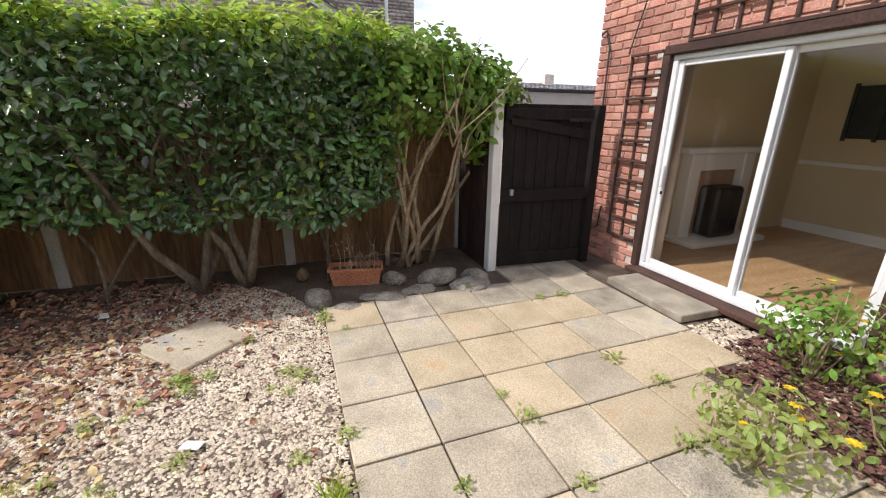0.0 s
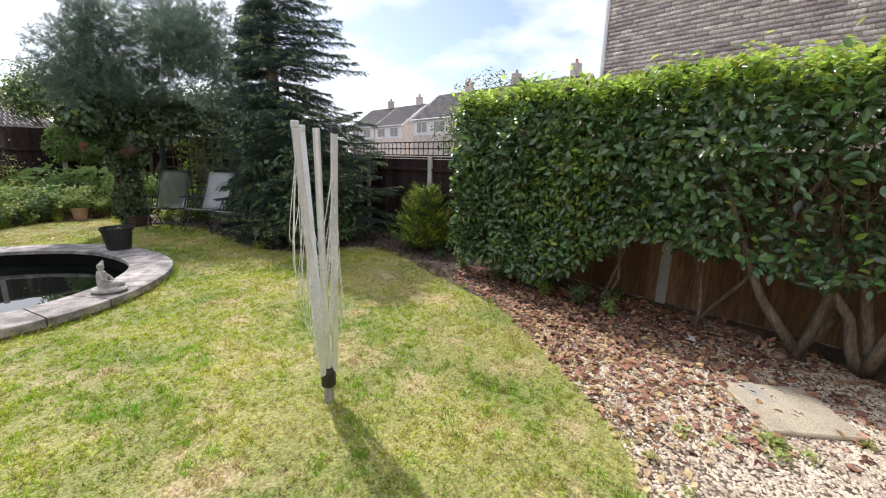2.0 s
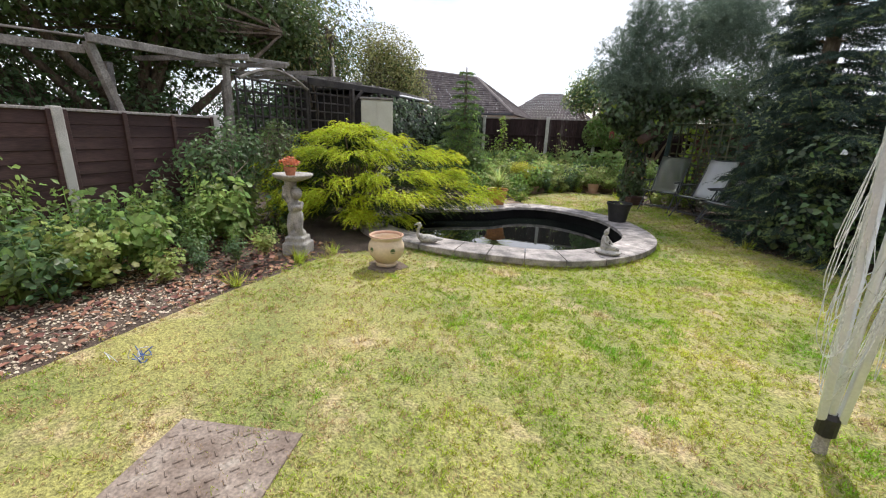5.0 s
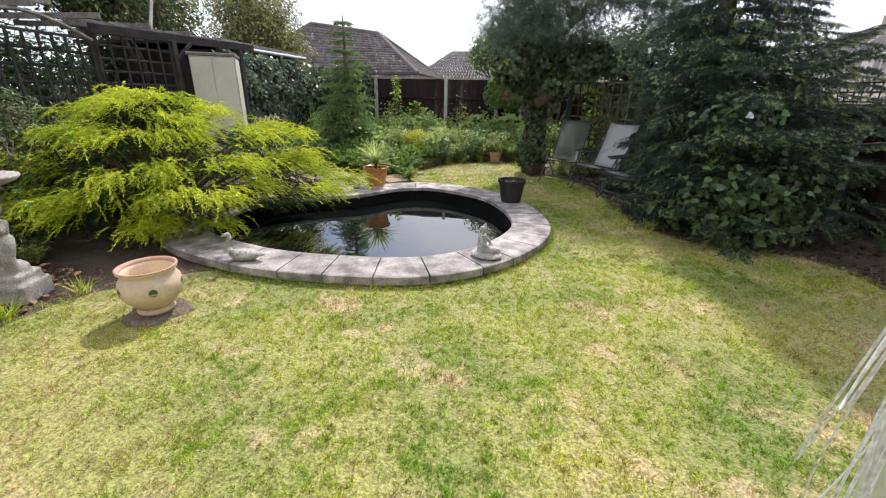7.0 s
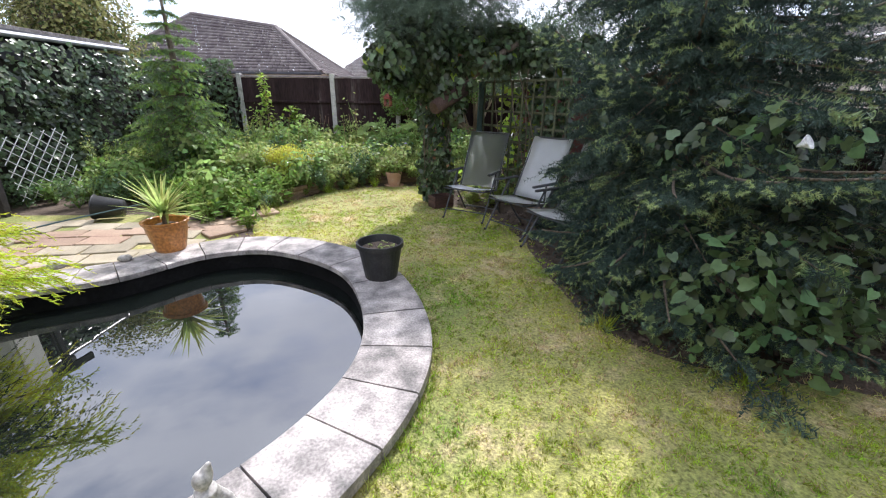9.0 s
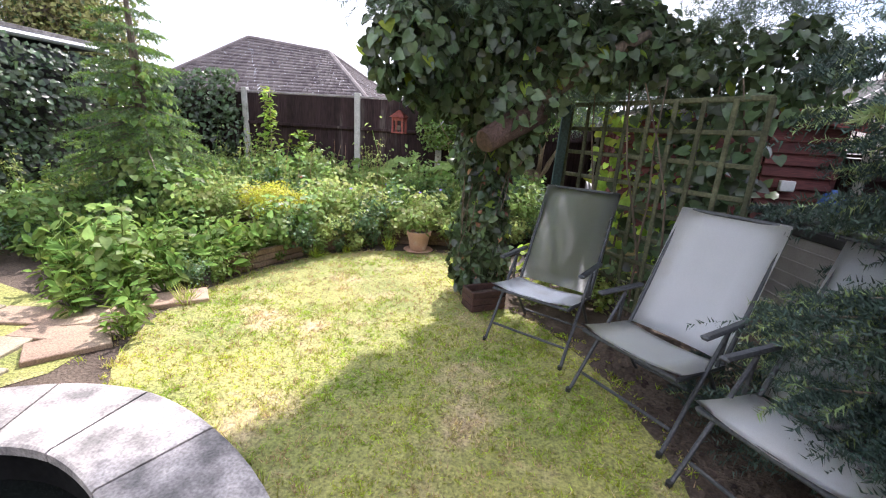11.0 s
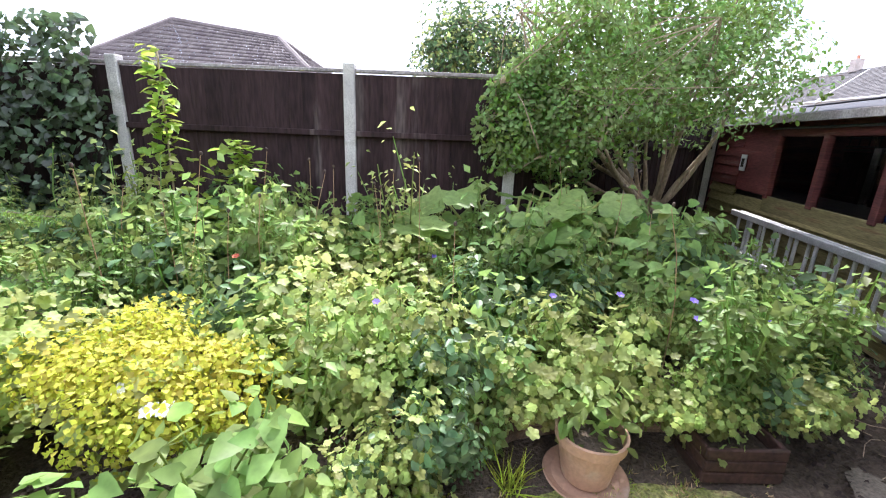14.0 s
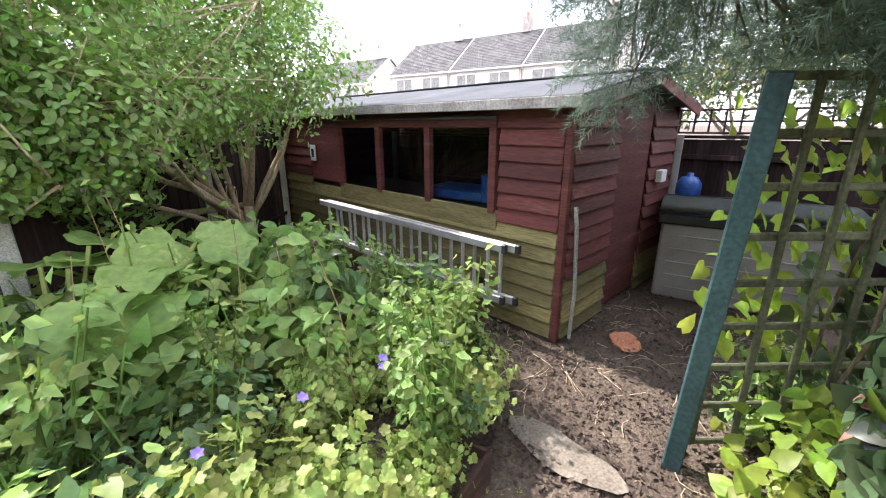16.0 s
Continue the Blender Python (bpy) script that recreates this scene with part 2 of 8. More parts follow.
# ---- materials ----
def mat(name, c1, c2, rough=0.7, scale=3.0, fine=60.0, bump=0.15, metal=0.0, trans=0.0, island=0.0, obrand=0.0, c3=None, stretch=(1, 1, 1), spec=0.5, fine_mix=0.35, dist=0.01):
    """A surface whose colour wanders between c1 and c2 (and c3 in patches) at two scales."""
    m = bpy.data.materials.new(name)
    m.use_nodes = True
    nt, ln = m.node_tree.nodes, m.node_tree.links
    b = nt["Principled BSDF"]
    geo = nt.new("ShaderNodeNewGeometry")
    mp = nt.new("ShaderNodeMapping")
    mp.inputs["Scale"].default_value = stretch
    ln.new(geo.outputs["Position"], mp.inputs["Vector"])
    n1, n2 = nt.new("ShaderNodeTexNoise"), nt.new("ShaderNodeTexNoise")
    n1.inputs["Scale"].default_value, n1.inputs["Detail"].default_value = scale, 4
    n2.inputs["Scale"].default_value, n2.inputs["Detail"].default_value = fine, 3
    ln.new(mp.outputs["Vector"], n1.inputs["Vector"])
    ln.new(mp.outputs["Vector"], n2.inputs["Vector"])
    ramp = nt.new("ShaderNodeValToRGB")
    e = ramp.color_ramp.elements
    e[0].position, e[0].color = 0.32, (*c1, 1)
    e[1].position, e[1].color = 0.62 if c3 else 0.68, (*c2, 1)
    if c3:
        x = e.new(0.72)
        x.color = (*c3, 1)
    ln.new(n1.outputs["Fac"], ramp.inputs["Fac"])
    ramp2 = nt.new("ShaderNodeMapRange")
    ramp2.inputs["From Min"].default_value, ramp2.inputs["From Max"].default_value = 0.3, 0.7
    ramp2.inputs["To Min"].default_value, ramp2.inputs["To Max"].default_value = 1 - fine_mix, 1 + fine_mix
    ln.new(n2.outputs["Fac"], ramp2.inputs["Value"])
    val = ramp2.outputs["Result"]
    for amount, node, sock in ((island, "ShaderNodeNewGeometry", "Random Per Island"), (obrand, "ShaderNodeObjectInfo", "Random")):
        if amount:
            g = nt.new(node)
            r = nt.new("ShaderNodeMapRange")
            r.inputs["To Min"].default_value, r.inputs["To Max"].default_value = 1 - amount, 1 + amount
            ln.new(g.outputs[sock], r.inputs["Value"])
            mu = nt.new("ShaderNodeMath")
            mu.operation = "MULTIPLY"
            ln.new(val, mu.inputs[0])
            ln.new(r.outputs["Result"], mu.inputs[1])
            val = mu.outputs["Value"]
    hsv = nt.new("ShaderNodeHueSaturation")
    ln.new(ramp.outputs["Color"], hsv.inputs["Color"])
    ln.new(val, hsv.inputs["Value"])
    if island:
        g = nt.new("ShaderNodeNewGeometry")
        r = nt.new("ShaderNodeMapRange")
        r.inputs["To Min"].default_value, r.inputs["To Max"].default_value = 0.5 - 0.035 * min(1, island * 3), 0.5 + 0.02 * min(1, island * 3)
        ln.new(g.outputs["Random Per Island"], r.inputs["Value"])
        ln.new(r.outputs["Result"], hsv.inputs["Hue"])
    ln.new(hsv.outputs["Color"], b.inputs["Base Color"])
    b.inputs["Roughness"].default_value, b.inputs["Metallic"].default_value = rough, metal
    b.inputs["Specular IOR Level"].default_value = spec
    if bump:
        bu = nt.new("ShaderNodeBump")
        bu.inputs["Strength"].default_value, bu.inputs["Distance"].default_value = bump, dist
        ln.new(n2.outputs["Fac"], bu.inputs["Height"])
        ln.new(bu.outputs["Normal"], b.inputs["Normal"])
    if trans:
        out = nt["Material Output"]
        tr, mx = nt.new("ShaderNodeBsdfTranslucent"), nt.new("ShaderNodeMixShader")
        ln.new(hsv.outputs["Color"], tr.inputs["Color"])
        mx.inputs["Fac"].default_value = trans
        ln.new(b.outputs["BSDF"], mx.inputs[1])
        ln.new(tr.outputs["BSDF"], mx.inputs[2])
        ln.new(mx.outputs["Shader"], out.inputs["Surface"])
    return m


def leaf_mat(name, c1, c2, trans=0.35, rough=0.45, island=0.35, spec=0.4, c3=None):
    return mat(name, c1, c2, rough=rough, scale=2.2, fine=25, bump=0, trans=trans, island=island, spec=spec, fine_mix=0.2, c3=c3)


M = {}
M["soil"] = mat("soil", (.065, .045, .032), (.135, .10, .072), .95, 3, 55, .8, dist=.03)
M["straw"] = leaf_mat("straw", (.50, .37, .19), (.64, .49, .29), .4, .8, .35)

def lawn_mat(name, trans, green, lime, straw, fine=26, bump=0):
    """Grass whose colour drifts from green to lime, with bleached patches."""
    m = mat(name, green, lime, rough=.8, scale=1.1, fine=fine, bump=bump, trans=trans, island=.45, fine_mix=.5, dist=.02)
    nt, ln = m.node_tree.nodes, m.node_tree.links
    ramp = next(n for n in nt if n.bl_idname == "ShaderNodeValToRGB")
    hsv = next(n for n in nt if n.bl_idname == "ShaderNodeHueSaturation")
    geo = nt.new("ShaderNodeNewGeometry")
    patch, ramp3, mx = nt.new("ShaderNodeTexNoise"), nt.new("ShaderNodeValToRGB"), nt.new("ShaderNodeMix")
    patch.inputs["Scale"].default_value, patch.inputs["Detail"].default_value, patch.inputs["Roughness"].default_value = 1.7, 6, .65
    ramp3.color_ramp.elements[0].position, ramp3.color_ramp.elements[1].position = .53, .67
    mx.data_type = "RGBA"
    mx.inputs["B"].default_value = (*straw, 1)
    ln.new(geo.outputs["Position"], patch.inputs["Vector"])
    ln.new(patch.outputs["Fac"], ramp3.inputs["Fac"])
    ln.new(ramp3.outputs["Color"], mx.inputs["Factor"])
    ln.new(ramp.outputs["Color"], mx.inputs["A"])
    ln.new(mx.outputs["Result"], hsv.inputs["Color"])
    return m


M["lawn"] = lawn_mat("lawn", 0.0, (.16, .19, .045), (.32, .30, .09), (.42, .33, .18), 70, .8)
M["grass"] = lawn_mat("grass", .5, (.20, .38, .03), (.54, .58, .075), (.62, .52, .25))

M["lush"] = leaf_mat("lush", (.16, .36, .03), (.34, .55, .05), .5, .6, .4)

M["gravel_bed"] = mat("gravel_bed", (.075, .055, .04), (.16, .125, .095), .95, 4, 70, .8, dist=.02)
M["pebble"] = mat("pebble", (.40, .325, .235), (.62, .54, .42), .8, 6, 90, .2, island=.3)
M["dead_leaf"] = mat("dead_leaf", (.17, .075, .045), (.36, .19, .12), .8, 9, 60, .2, island=.6)
M["slab"] = mat("slab", (.33, .285, .215), (.46, .40, .30), .88, 3.4, 140, .22, obrand=.16, fine_mix=.32, c3=(.36, .34, .30), dist=.006)
M["slab_warm"] = mat("slab_warm", (.39, .315, .205), (.49, .405, .28), .88, 3.0, 110, .4, obrand=.12, fine_mix=.25, c3=(.50, .36, .22), dist=.006)
M["slab_dark"] = mat("slab_dark", (.25, .22, .175), (.42, .37, .29), .9, 5, 150, .5, obrand=.14, fine_mix=.45, c3=(.46, .40, .30), dist=.006)
M["coping"] = mat("coping", (.15, .14, .132), (.43, .39, .365), .85, 6.5, 80, .4, obrand=.16, fine_mix=.3, c3=(.64, .58, .54), dist=.006)
M["paver"] = mat("paver", (.27, .175, .125), (.36, .27, .185), .9, 2.0, 110, .4, obrand=.2, dist=.006)
M["paver_buff"] = mat("paver_buff", (.26, .225, .16), (.38, .325, .23), .9, 3.0, 110, .4, obrand=.2, fine_mix=.3, dist=.006)
M["liner"] = mat("liner", (.005, .005, .005), (.011, .011, .011), .9, 4, 30, .2, spec=.1)
M["mulch"] = mat("mulch", (.035, .022, .016), (.10, .07, .05), .9, 9, 60, .2, island=.5)
M["bark_chip"] = mat("bark_chip", (.075, .032, .024), (.17, .085, .062), .9, 9, 60, .3, island=.5)
M["concrete"] = mat("concrete", (.42, .40, .37), (.56, .54, .50), .9, 4, 120, .4, c3=(.36, .35, .30), dist=.005)
M["fence_brown"] = mat("fence_brown", (.024, .013, .013), (.042, .024, .024), .85, 5, 40, .35, spec=.25, stretch=(1, 1, .15), obrand=.25, c3=(.085, .065, .06), dist=.006)
M["fence_red"] = mat("fence_red", (.05, .024, .021), (.075, .038, .032), .8, 5, 40, .35, stretch=(.3, .3, 4), obrand=.2, dist=.006)
M["fence_tan"] = mat("fence_tan", (.15, .08, .04), (.28, .16, .08), .85, 3, 40, .4, stretch=(1, 1, .12), obrand=.25, dist=.006)
M["fence_cap"] = mat("fence_cap", (.24, .21, .20), (.38, .35, .33), .9, 6, 60, .3, dist=.004)
M["grey_wood"] = mat("grey_wood", (.14, .125, .11), (.30, .28, .26), .9, 6, 50, .5, stretch=(1, 1, 1), obrand=.2, dist=.006)
M["dark_wood"] = mat("dark_wood", (.022, .019, .018), (.05, .042, .038), .85, 6, 50, .4, obrand=.2, dist=.005)
M["trellis_brown"] = mat("trellis_brown", (.045, .022, .016), (.08, .038, .028), .8, 6, 50, .3, obrand=.15, dist=.004)
M["green_paint"] = mat("green_paint", (.028, .065, .07), (.045, .095, .10), .55, 5, 50, .2, dist=.003)
M["green_wood"] = mat("green_wood", (.06, .065, .035), (.12, .125, .07), .85, 6, 50, .4, obrand=.2, dist=.004)
M["gate_paint"] = mat("gate_paint", (.011, .008, .008), (.021, .016, .015), .75, 6, 50, .3, spec=.25, stretch=(1, 1, .2), dist=.004)
M["white_paint"] = mat("white_paint", (.74, .74, .73), (.82, .82, .81), .45, 4, 60, .04, fine_mix=.06)
M["upvc"] = mat("upvc", (.78, .79, .80), (.84, .85, .85), .3, 3, 40, .0, fine_mix=.03)
M["brick_red"] = mat("brick_red", (.40, .175, .125), (.55, .30, .22), .88, 5, 90, .5, obrand=.28, island=.25, dist=.006)
M["mortar"] = mat("mortar", (.56, .48, .41), (.68, .60, .52), .95, 6, 120, .5, dist=.006)
M["brick_buff"] = mat("brick_buff", (.44, .38, .33), (.60, .53, .47), .9, 3, 50, .4, island=.3, obrand=.2, dist=.006)
M["mortar_grey"] = mat("mortar_grey", (.40, .37, .33), (.50, .46, .42), .95, 6, 100, .4, dist=.006)
M["roof_tile"] = mat("roof_tile", (.115, .095, .09), (.19, .16, .15), .85, 1.5, 30, .3, island=.25, dist=.01)
M["roof_grey"] = mat("roof_grey", (.11, .102, .098), (.19, .18, .172), .85, 1.5, 30, .3, island=.2, dist=.01)
M["felt"] = mat("felt", (.065, .066, .072), (.11, .11, .118), .95, spec=.15, scale=2, fine=120, bump=.3, dist=.004)
M["terracotta"] = mat("terracotta", (.42, .16, .08), (.52, .22, .12), .85, 6, 60, .2, dist=.004)
M["terracotta_pale"] = mat("terracotta_pale", (.40, .23, .15), (.50, .31, .21), .7, 5, 60, .12, c3=(.53, .40, .31), dist=.003, fine_mix=.1)
M["glaze_brown"] = mat("glaze_brown", (.42, .17, .04), (.55, .24, .07), .3, 5, 40, .05)
M["urn_cream"] = mat("urn_cream", (.62, .48, .33), (.74, .60, .44), .5, 5, 50, .05, fine_mix=.08)
M["stone_grey"] = mat("stone_grey", (.24, .23, .21), (.42, .40, .37), .92, 7, 90, .5, c3=(.18, .17, .14), dist=.008)
M["flagstone"] = mat("flagstone", (.13, .105, .08), (.21, .175, .135), .92, 6, 80, .4, dist=.006)
M["swan_stone"] = mat("swan_stone", (.26, .25, .23), (.46, .44, .41), .85, 9, 70, .3, c3=(.2, .19, .17), dist=.004)
M["rock"] = mat("rock", (.16, .145, .12), (.32, .29, .25), .92, 7, 60, .7, c3=(.12, .13, .07), dist=.02)
M["black_plastic"] = mat("black_plastic", (.016, .016, .017), (.03, .03, .03), .5, 8, 80, .1)
M["alu"] = mat("alu", (.70, .73, .76), (.80, .82, .84), .35, 6, 80, .03, metal=.5, fine_mix=.06)
M["line_cord"] = mat("line_cord", (.62, .64, .62), (.74, .75, .72), .5, 6, 60, 0)
M["sling"] = mat("sling", (.84, .86, .87), (.90, .91, .92), .6, 3, 300, .1, c3=(.82, .82, .80), trans=.5, fine_mix=.08, dist=.002)
M["chair_frame"] = mat("chair_frame", (.05, .055, .06), (.08, .085, .09), .45, 6, 80, .05, metal=.3)
M["shed_red"] = mat("shed_red", (.09, .021, .02), (.15, .04, .034), .75, 4, 40, .4, stretch=(.3, .3, 3), obrand=.3, c3=(.19, .10, .08), dist=.006)
M["shed_green"] = mat("shed_green", (.13, .105, .04), (.23, .19, .08), .85, 3, 40, .4, stretch=(.3, .3, 3), obrand=.25, c3=(.17, .07, .035), dist=.006)
M["glass"] = bpy.data.materials.new("glass")
M["cream_metal"] = mat("cream_metal", (.55, .54, .45), (.64, .63, .54), .5, 3, 40, .03, fine_mix=.05)
M["box_plastic"] = mat("box_plastic", (.27, .245, .225), (.35, .325, .30), .6, 3, 80, .1, fine_mix=.1)
M["lid_plastic"] = mat("lid_plastic", (.50, .54, .55), (.66, .69, .69), .55, 4, 60, .1, fine_mix=.1)
M["blue_plastic"] = mat("blue_plastic", (.02, .07, .30), (.03, .11, .42), .4, 4, 40, .03)
M["red_wood"] = mat("red_wood", (.20, .045, .034), (.28, .075, .052), .7, 8, 60, .2)
M["bark"] = mat("bark", (.10, .075, .055), (.22, .175, .13), .95, 8, 50, .8, stretch=(1, 1, .3), dist=.02)
M["twig_pale"] = mat("twig_pale", (.30, .22, .14), (.46, .36, .25), .9, 8, 60, .4, stretch=(1, 1, .3), dist=.006)
M["log"] = mat("log", (.13, .085, .05), (.24, .165, .10), .9, 7, 60, .5, obrand=.25, dist=.008)
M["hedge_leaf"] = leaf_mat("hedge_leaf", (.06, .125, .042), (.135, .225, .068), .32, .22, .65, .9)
# young growth, its colour lightened further for sun on the hedge top
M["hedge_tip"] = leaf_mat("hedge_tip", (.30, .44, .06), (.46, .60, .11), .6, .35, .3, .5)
M["shrub_leaf"] = leaf_mat("shrub_leaf", (.13, .26, .04), (.24, .38, .07), .42, .4, .35)
M["bed_leaf"] = leaf_mat("bed_leaf", (.175, .29, .08), (.32, .435, .13), .55, .5, .4)
M["bed_light"] = leaf_mat("bed_light", (.30, .40, .11), (.48, .54, .19), .55, .5, .35)
M["bed_dark"] = leaf_mat("bed_dark", (.09, .165, .07), (.16, .25, .10), .45, .45, .4)
M["bed_yellow"] = leaf_mat("bed_yellow", (.46, .52, .06), (.66, .62, .08), .4, .6, .3)
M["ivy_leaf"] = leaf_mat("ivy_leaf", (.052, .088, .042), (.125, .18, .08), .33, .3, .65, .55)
# pale climber leaf, also used where sun from behind is painted in
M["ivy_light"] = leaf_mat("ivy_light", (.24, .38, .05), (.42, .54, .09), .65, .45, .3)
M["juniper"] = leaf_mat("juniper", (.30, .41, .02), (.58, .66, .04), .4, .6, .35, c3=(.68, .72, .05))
# very dark green: the shade between the layers is put into this colour
M["juniper_shade"] = leaf_mat("juniper_shade", (.025, .05, .012), (.06, .10, .02), .2, .7, .3)
M["spruce"] = leaf_mat("spruce", (.034, .064, .052), (.062, .102, .078), .15, .55, .35)
M["spruce_tip"] = leaf_mat("spruce_tip", (.22, .31, .13), (.34, .43, .18), .25, .55, .3)
M["fruit_leaf"] = leaf_mat("fruit_leaf", (.17, .29, .08), (.31, .43, .15), .55, .45, .4)
M["sapling"] = leaf_mat("sapling", (.10, .17, .07), (.18, .27, .105), .3, .5, .35)
M["foxglove_leaf"] = leaf_mat("foxglove_leaf", (.09, .18, .035), (.20, .31, .06), .45, .7, .5, .2)
M["sawn_bark"] = mat("sawn_bark", (.075, .045, .035), (.13, .085, .07), .9, 9, 60, .6, dist=.01)
M["ladder_metal"] = mat("ladder_metal", (.40, .40, .40), (.55, .55, .55), .45, 9, 80, .1, metal=.6, fine_mix=.15)
M["rusty_iron"] = mat("rusty_iron", (.15, .11, .085), (.27, .22, .18), .85, 7, 70, .3, c3=(.33, .29, .24), dist=.004)
M["pine"] = leaf_mat("pine", (.11, .165, .125), (.20, .27, .19), .3, .6, .35)
M["gold_conifer"] = leaf_mat("gold_conifer", (.05, .10, .02), (.14, .21, .03), .3, .65, .3)
M["tree_leaf"] = leaf_mat("tree_leaf", (.07, .115, .035), (.13, .19, .06), .35, .5, .4)
M["tree_yellow"] = leaf_mat("tree_yellow", (.26, .27, .09), (.40, .39, .15), .4, .5, .35)
M["far_leaf"] = leaf_mat("far_leaf", (.06, .12, .04), (.12, .20, .07), .35, .6, .35)
M["flower_yellow"] = mat("flower_yellow", (.75, .50, .02), (.85, .62, .03), .6, 8, 60, 0, trans=.3)
M["flower_white"] = mat("flower_white", (.78, .80, .80), (.85, .86, .86), .6, 8, 60, 0, trans=.3)
M["flower_violet"] = mat("flower_violet", (.16, .11, .48), (.26, .18, .6), .6, 8, 60, 0, trans=.3)
M["flower_red"] = mat("flower_red", (.55, .10, .05), (.68, .25, .12), .6, 8, 60, 0, trans=.3)
M["room_wall"] = mat("room_wall", (.58, .47, .29), (.64, .53, .35), .9, 1.5, 60, .05, fine_mix=.04)
M["room_floor"] = mat("room_floor", (.36, .21, .10), (.48, .30, .16), .45, 3, 40, .05, stretch=(4, .5, 1))
M["plaster"] = mat("plaster", (.74, .72, .68), (.80, .78, .74), .8, 2, 60, .05, fine_mix=.05)
M["iron"] = mat("iron", (.012, .012, .012), (.022, .022, .022), .5, 8, 60, .2)
M["cable"] = mat("cable", (.02, .018, .018), (.04, .035, .035), .6, 8, 60, 0)

gl = M["glass"]
gl.use_nodes = True
gn, gk = gl.node_tree.nodes, gl.node_tree.links
gn.clear()
g_t, g_g, g_m, g_o = gn.new("ShaderNodeBsdfTransparent"), gn.new("ShaderNodeBsdfGlossy"), gn.new("ShaderNodeMixShader"), gn.new("ShaderNodeOutputMaterial")
g_f = gn.new("ShaderNodeFresnel")
g_f.inputs["IOR"].default_value = 1.65
g_t.inputs["Color"].default_value = (.86, .88, .86, 1)
g_g.inputs["Roughness"].default_value = 0.01
gk.new(g_f.outputs["Fac"], g_m.inputs["Fac"])
gk.new(g_t.outputs["BSDF"], g_m.inputs[1])
gk.new(g_g.outputs["BSDF"], g_m.inputs[2])
gk.new(g_m.outputs["Shader"], g_o.inputs["Surface"])

wa = bpy.data.materials.new("pond_water")
M["water"] = wa
wa.use_nodes = True
wb = wa.node_tree.nodes["Principled BSDF"]
wb.inputs["Base Color"].default_value = (.006, .008, .007, 1)
wb.inputs["Roughness"].default_value, wb.inputs["IOR"].default_value = 0.008, 2.5
_n, _b = wa.node_tree.nodes.new("ShaderNodeTexNoise"), wa.node_tree.nodes.new("ShaderNodeBump")
_n.inputs["Scale"].default_value = 9
_b.inputs["Strength"].default_value, _b.inputs["Distance"].default_value = 0.05, 0.01
wa.node_tree.links.new(_n.outputs["Fac"], _b.inputs["Height"])
wa.node_tree.links.new(_b.outputs["Normal"], wb.inputs["Normal"])

# ---- ground, lawn, pond ----
POND = smooth_curve([(-1.45, 4.78), (-.65, 4.70), (.2, 4.84), (.78, 5.42), (.98, 6.2), (.62, 7.2), (-.16, 7.72), (-.77, 7.62), (-1.25, 7.07), (-1.85, 6.72), (-2.35, 6.2), (-2.3, 5.2)], 96)


def grown(loop, d):
    a = np.asarray(loop)
    t = np.roll(a, -1, 0) - np.roll(a, 1, 0)
    n = unit(np.stack([t[:, 1], -t[:, 0]], 1))
    return a + n * d


POND_OUT = grown(POND, 0.42)
LAWN = smooth_curve([(-2.55, -.8), (.2, -1.0), (1.5, -.5), (2.17, .36), (2.65, .7), (3.15, 1.5), (3.55, 2.2), (3.74, 2.9), (3.9, 3.8), (4.12, 4.8), (3.95, 5.75), (3.2, 6.0), (2.68, 6.4),
                     (2.5, 7.3), (2.4, 8.6), (2.0, 9.6), (1.45, 10.1), (1.25, 10.6), (1.4, 11.3), (.75, 11.42), (.2, 11.28), (-.3, 11.04), (-.7, 10.5), (-.98, 9.7), (-.95, 8.9), (-.55, 8.2),
                     (.4, 7.6), (1.15, 6.6), (1.1, 5.7), (.5, 4.8), (-.6, 4.5), (-1.6, 4.45), (-2.3, 3.8), (-2.42, 3.1), (-2.52, 2.2), (-2.55, 1.2)], 400)

gm = fill_flat([[(-400, -400), (400, -400), (400, 400), (-400, 400)], POND], 0.0)
ground = part("ground", gm, M["soil"])
tagged(ground, "dark bare soil of the garden beds", "ground", kind="structure")
lawn = part("lawn", fill_flat([grown(LAWN, -.05) + rng(6).normal(0, .006, LAWN.shape)], 0.006), M["lawn"])
tagged(lawn, "patchy mown lawn with dry straw-coloured spots", "lawn", kind="structure")


def dryness(p):
    """How bleached the turf is at each place of the lawn."""
    q = np.concatenate([p, np.zeros((len(p), 1))], 1)
    d = .8 * cheap_noise(q, 1.4, 11) + .6 * cheap_noise(q, 5, 12) + .35 * cheap_noise(q, 15, 14)
    d += 1.0 * np.clip(-.2 - p[:, 0], 0, 1.3) * (p[:, 1] < 4.6) + 1.3 * np.clip((p[:, 1] - 8.2) / 2.0, 0, 1)
    for x, y, rx, ry in ((3.3, 3.9, .7, .8), (1.2, 1.75, .3, .3), (-.35, 1.35, .5, .3)):
        d += 1.3 * np.exp(-((p[:, 0] - x) / rx) ** 2 - ((p[:, 1] - y) / ry) ** 2)
    return d


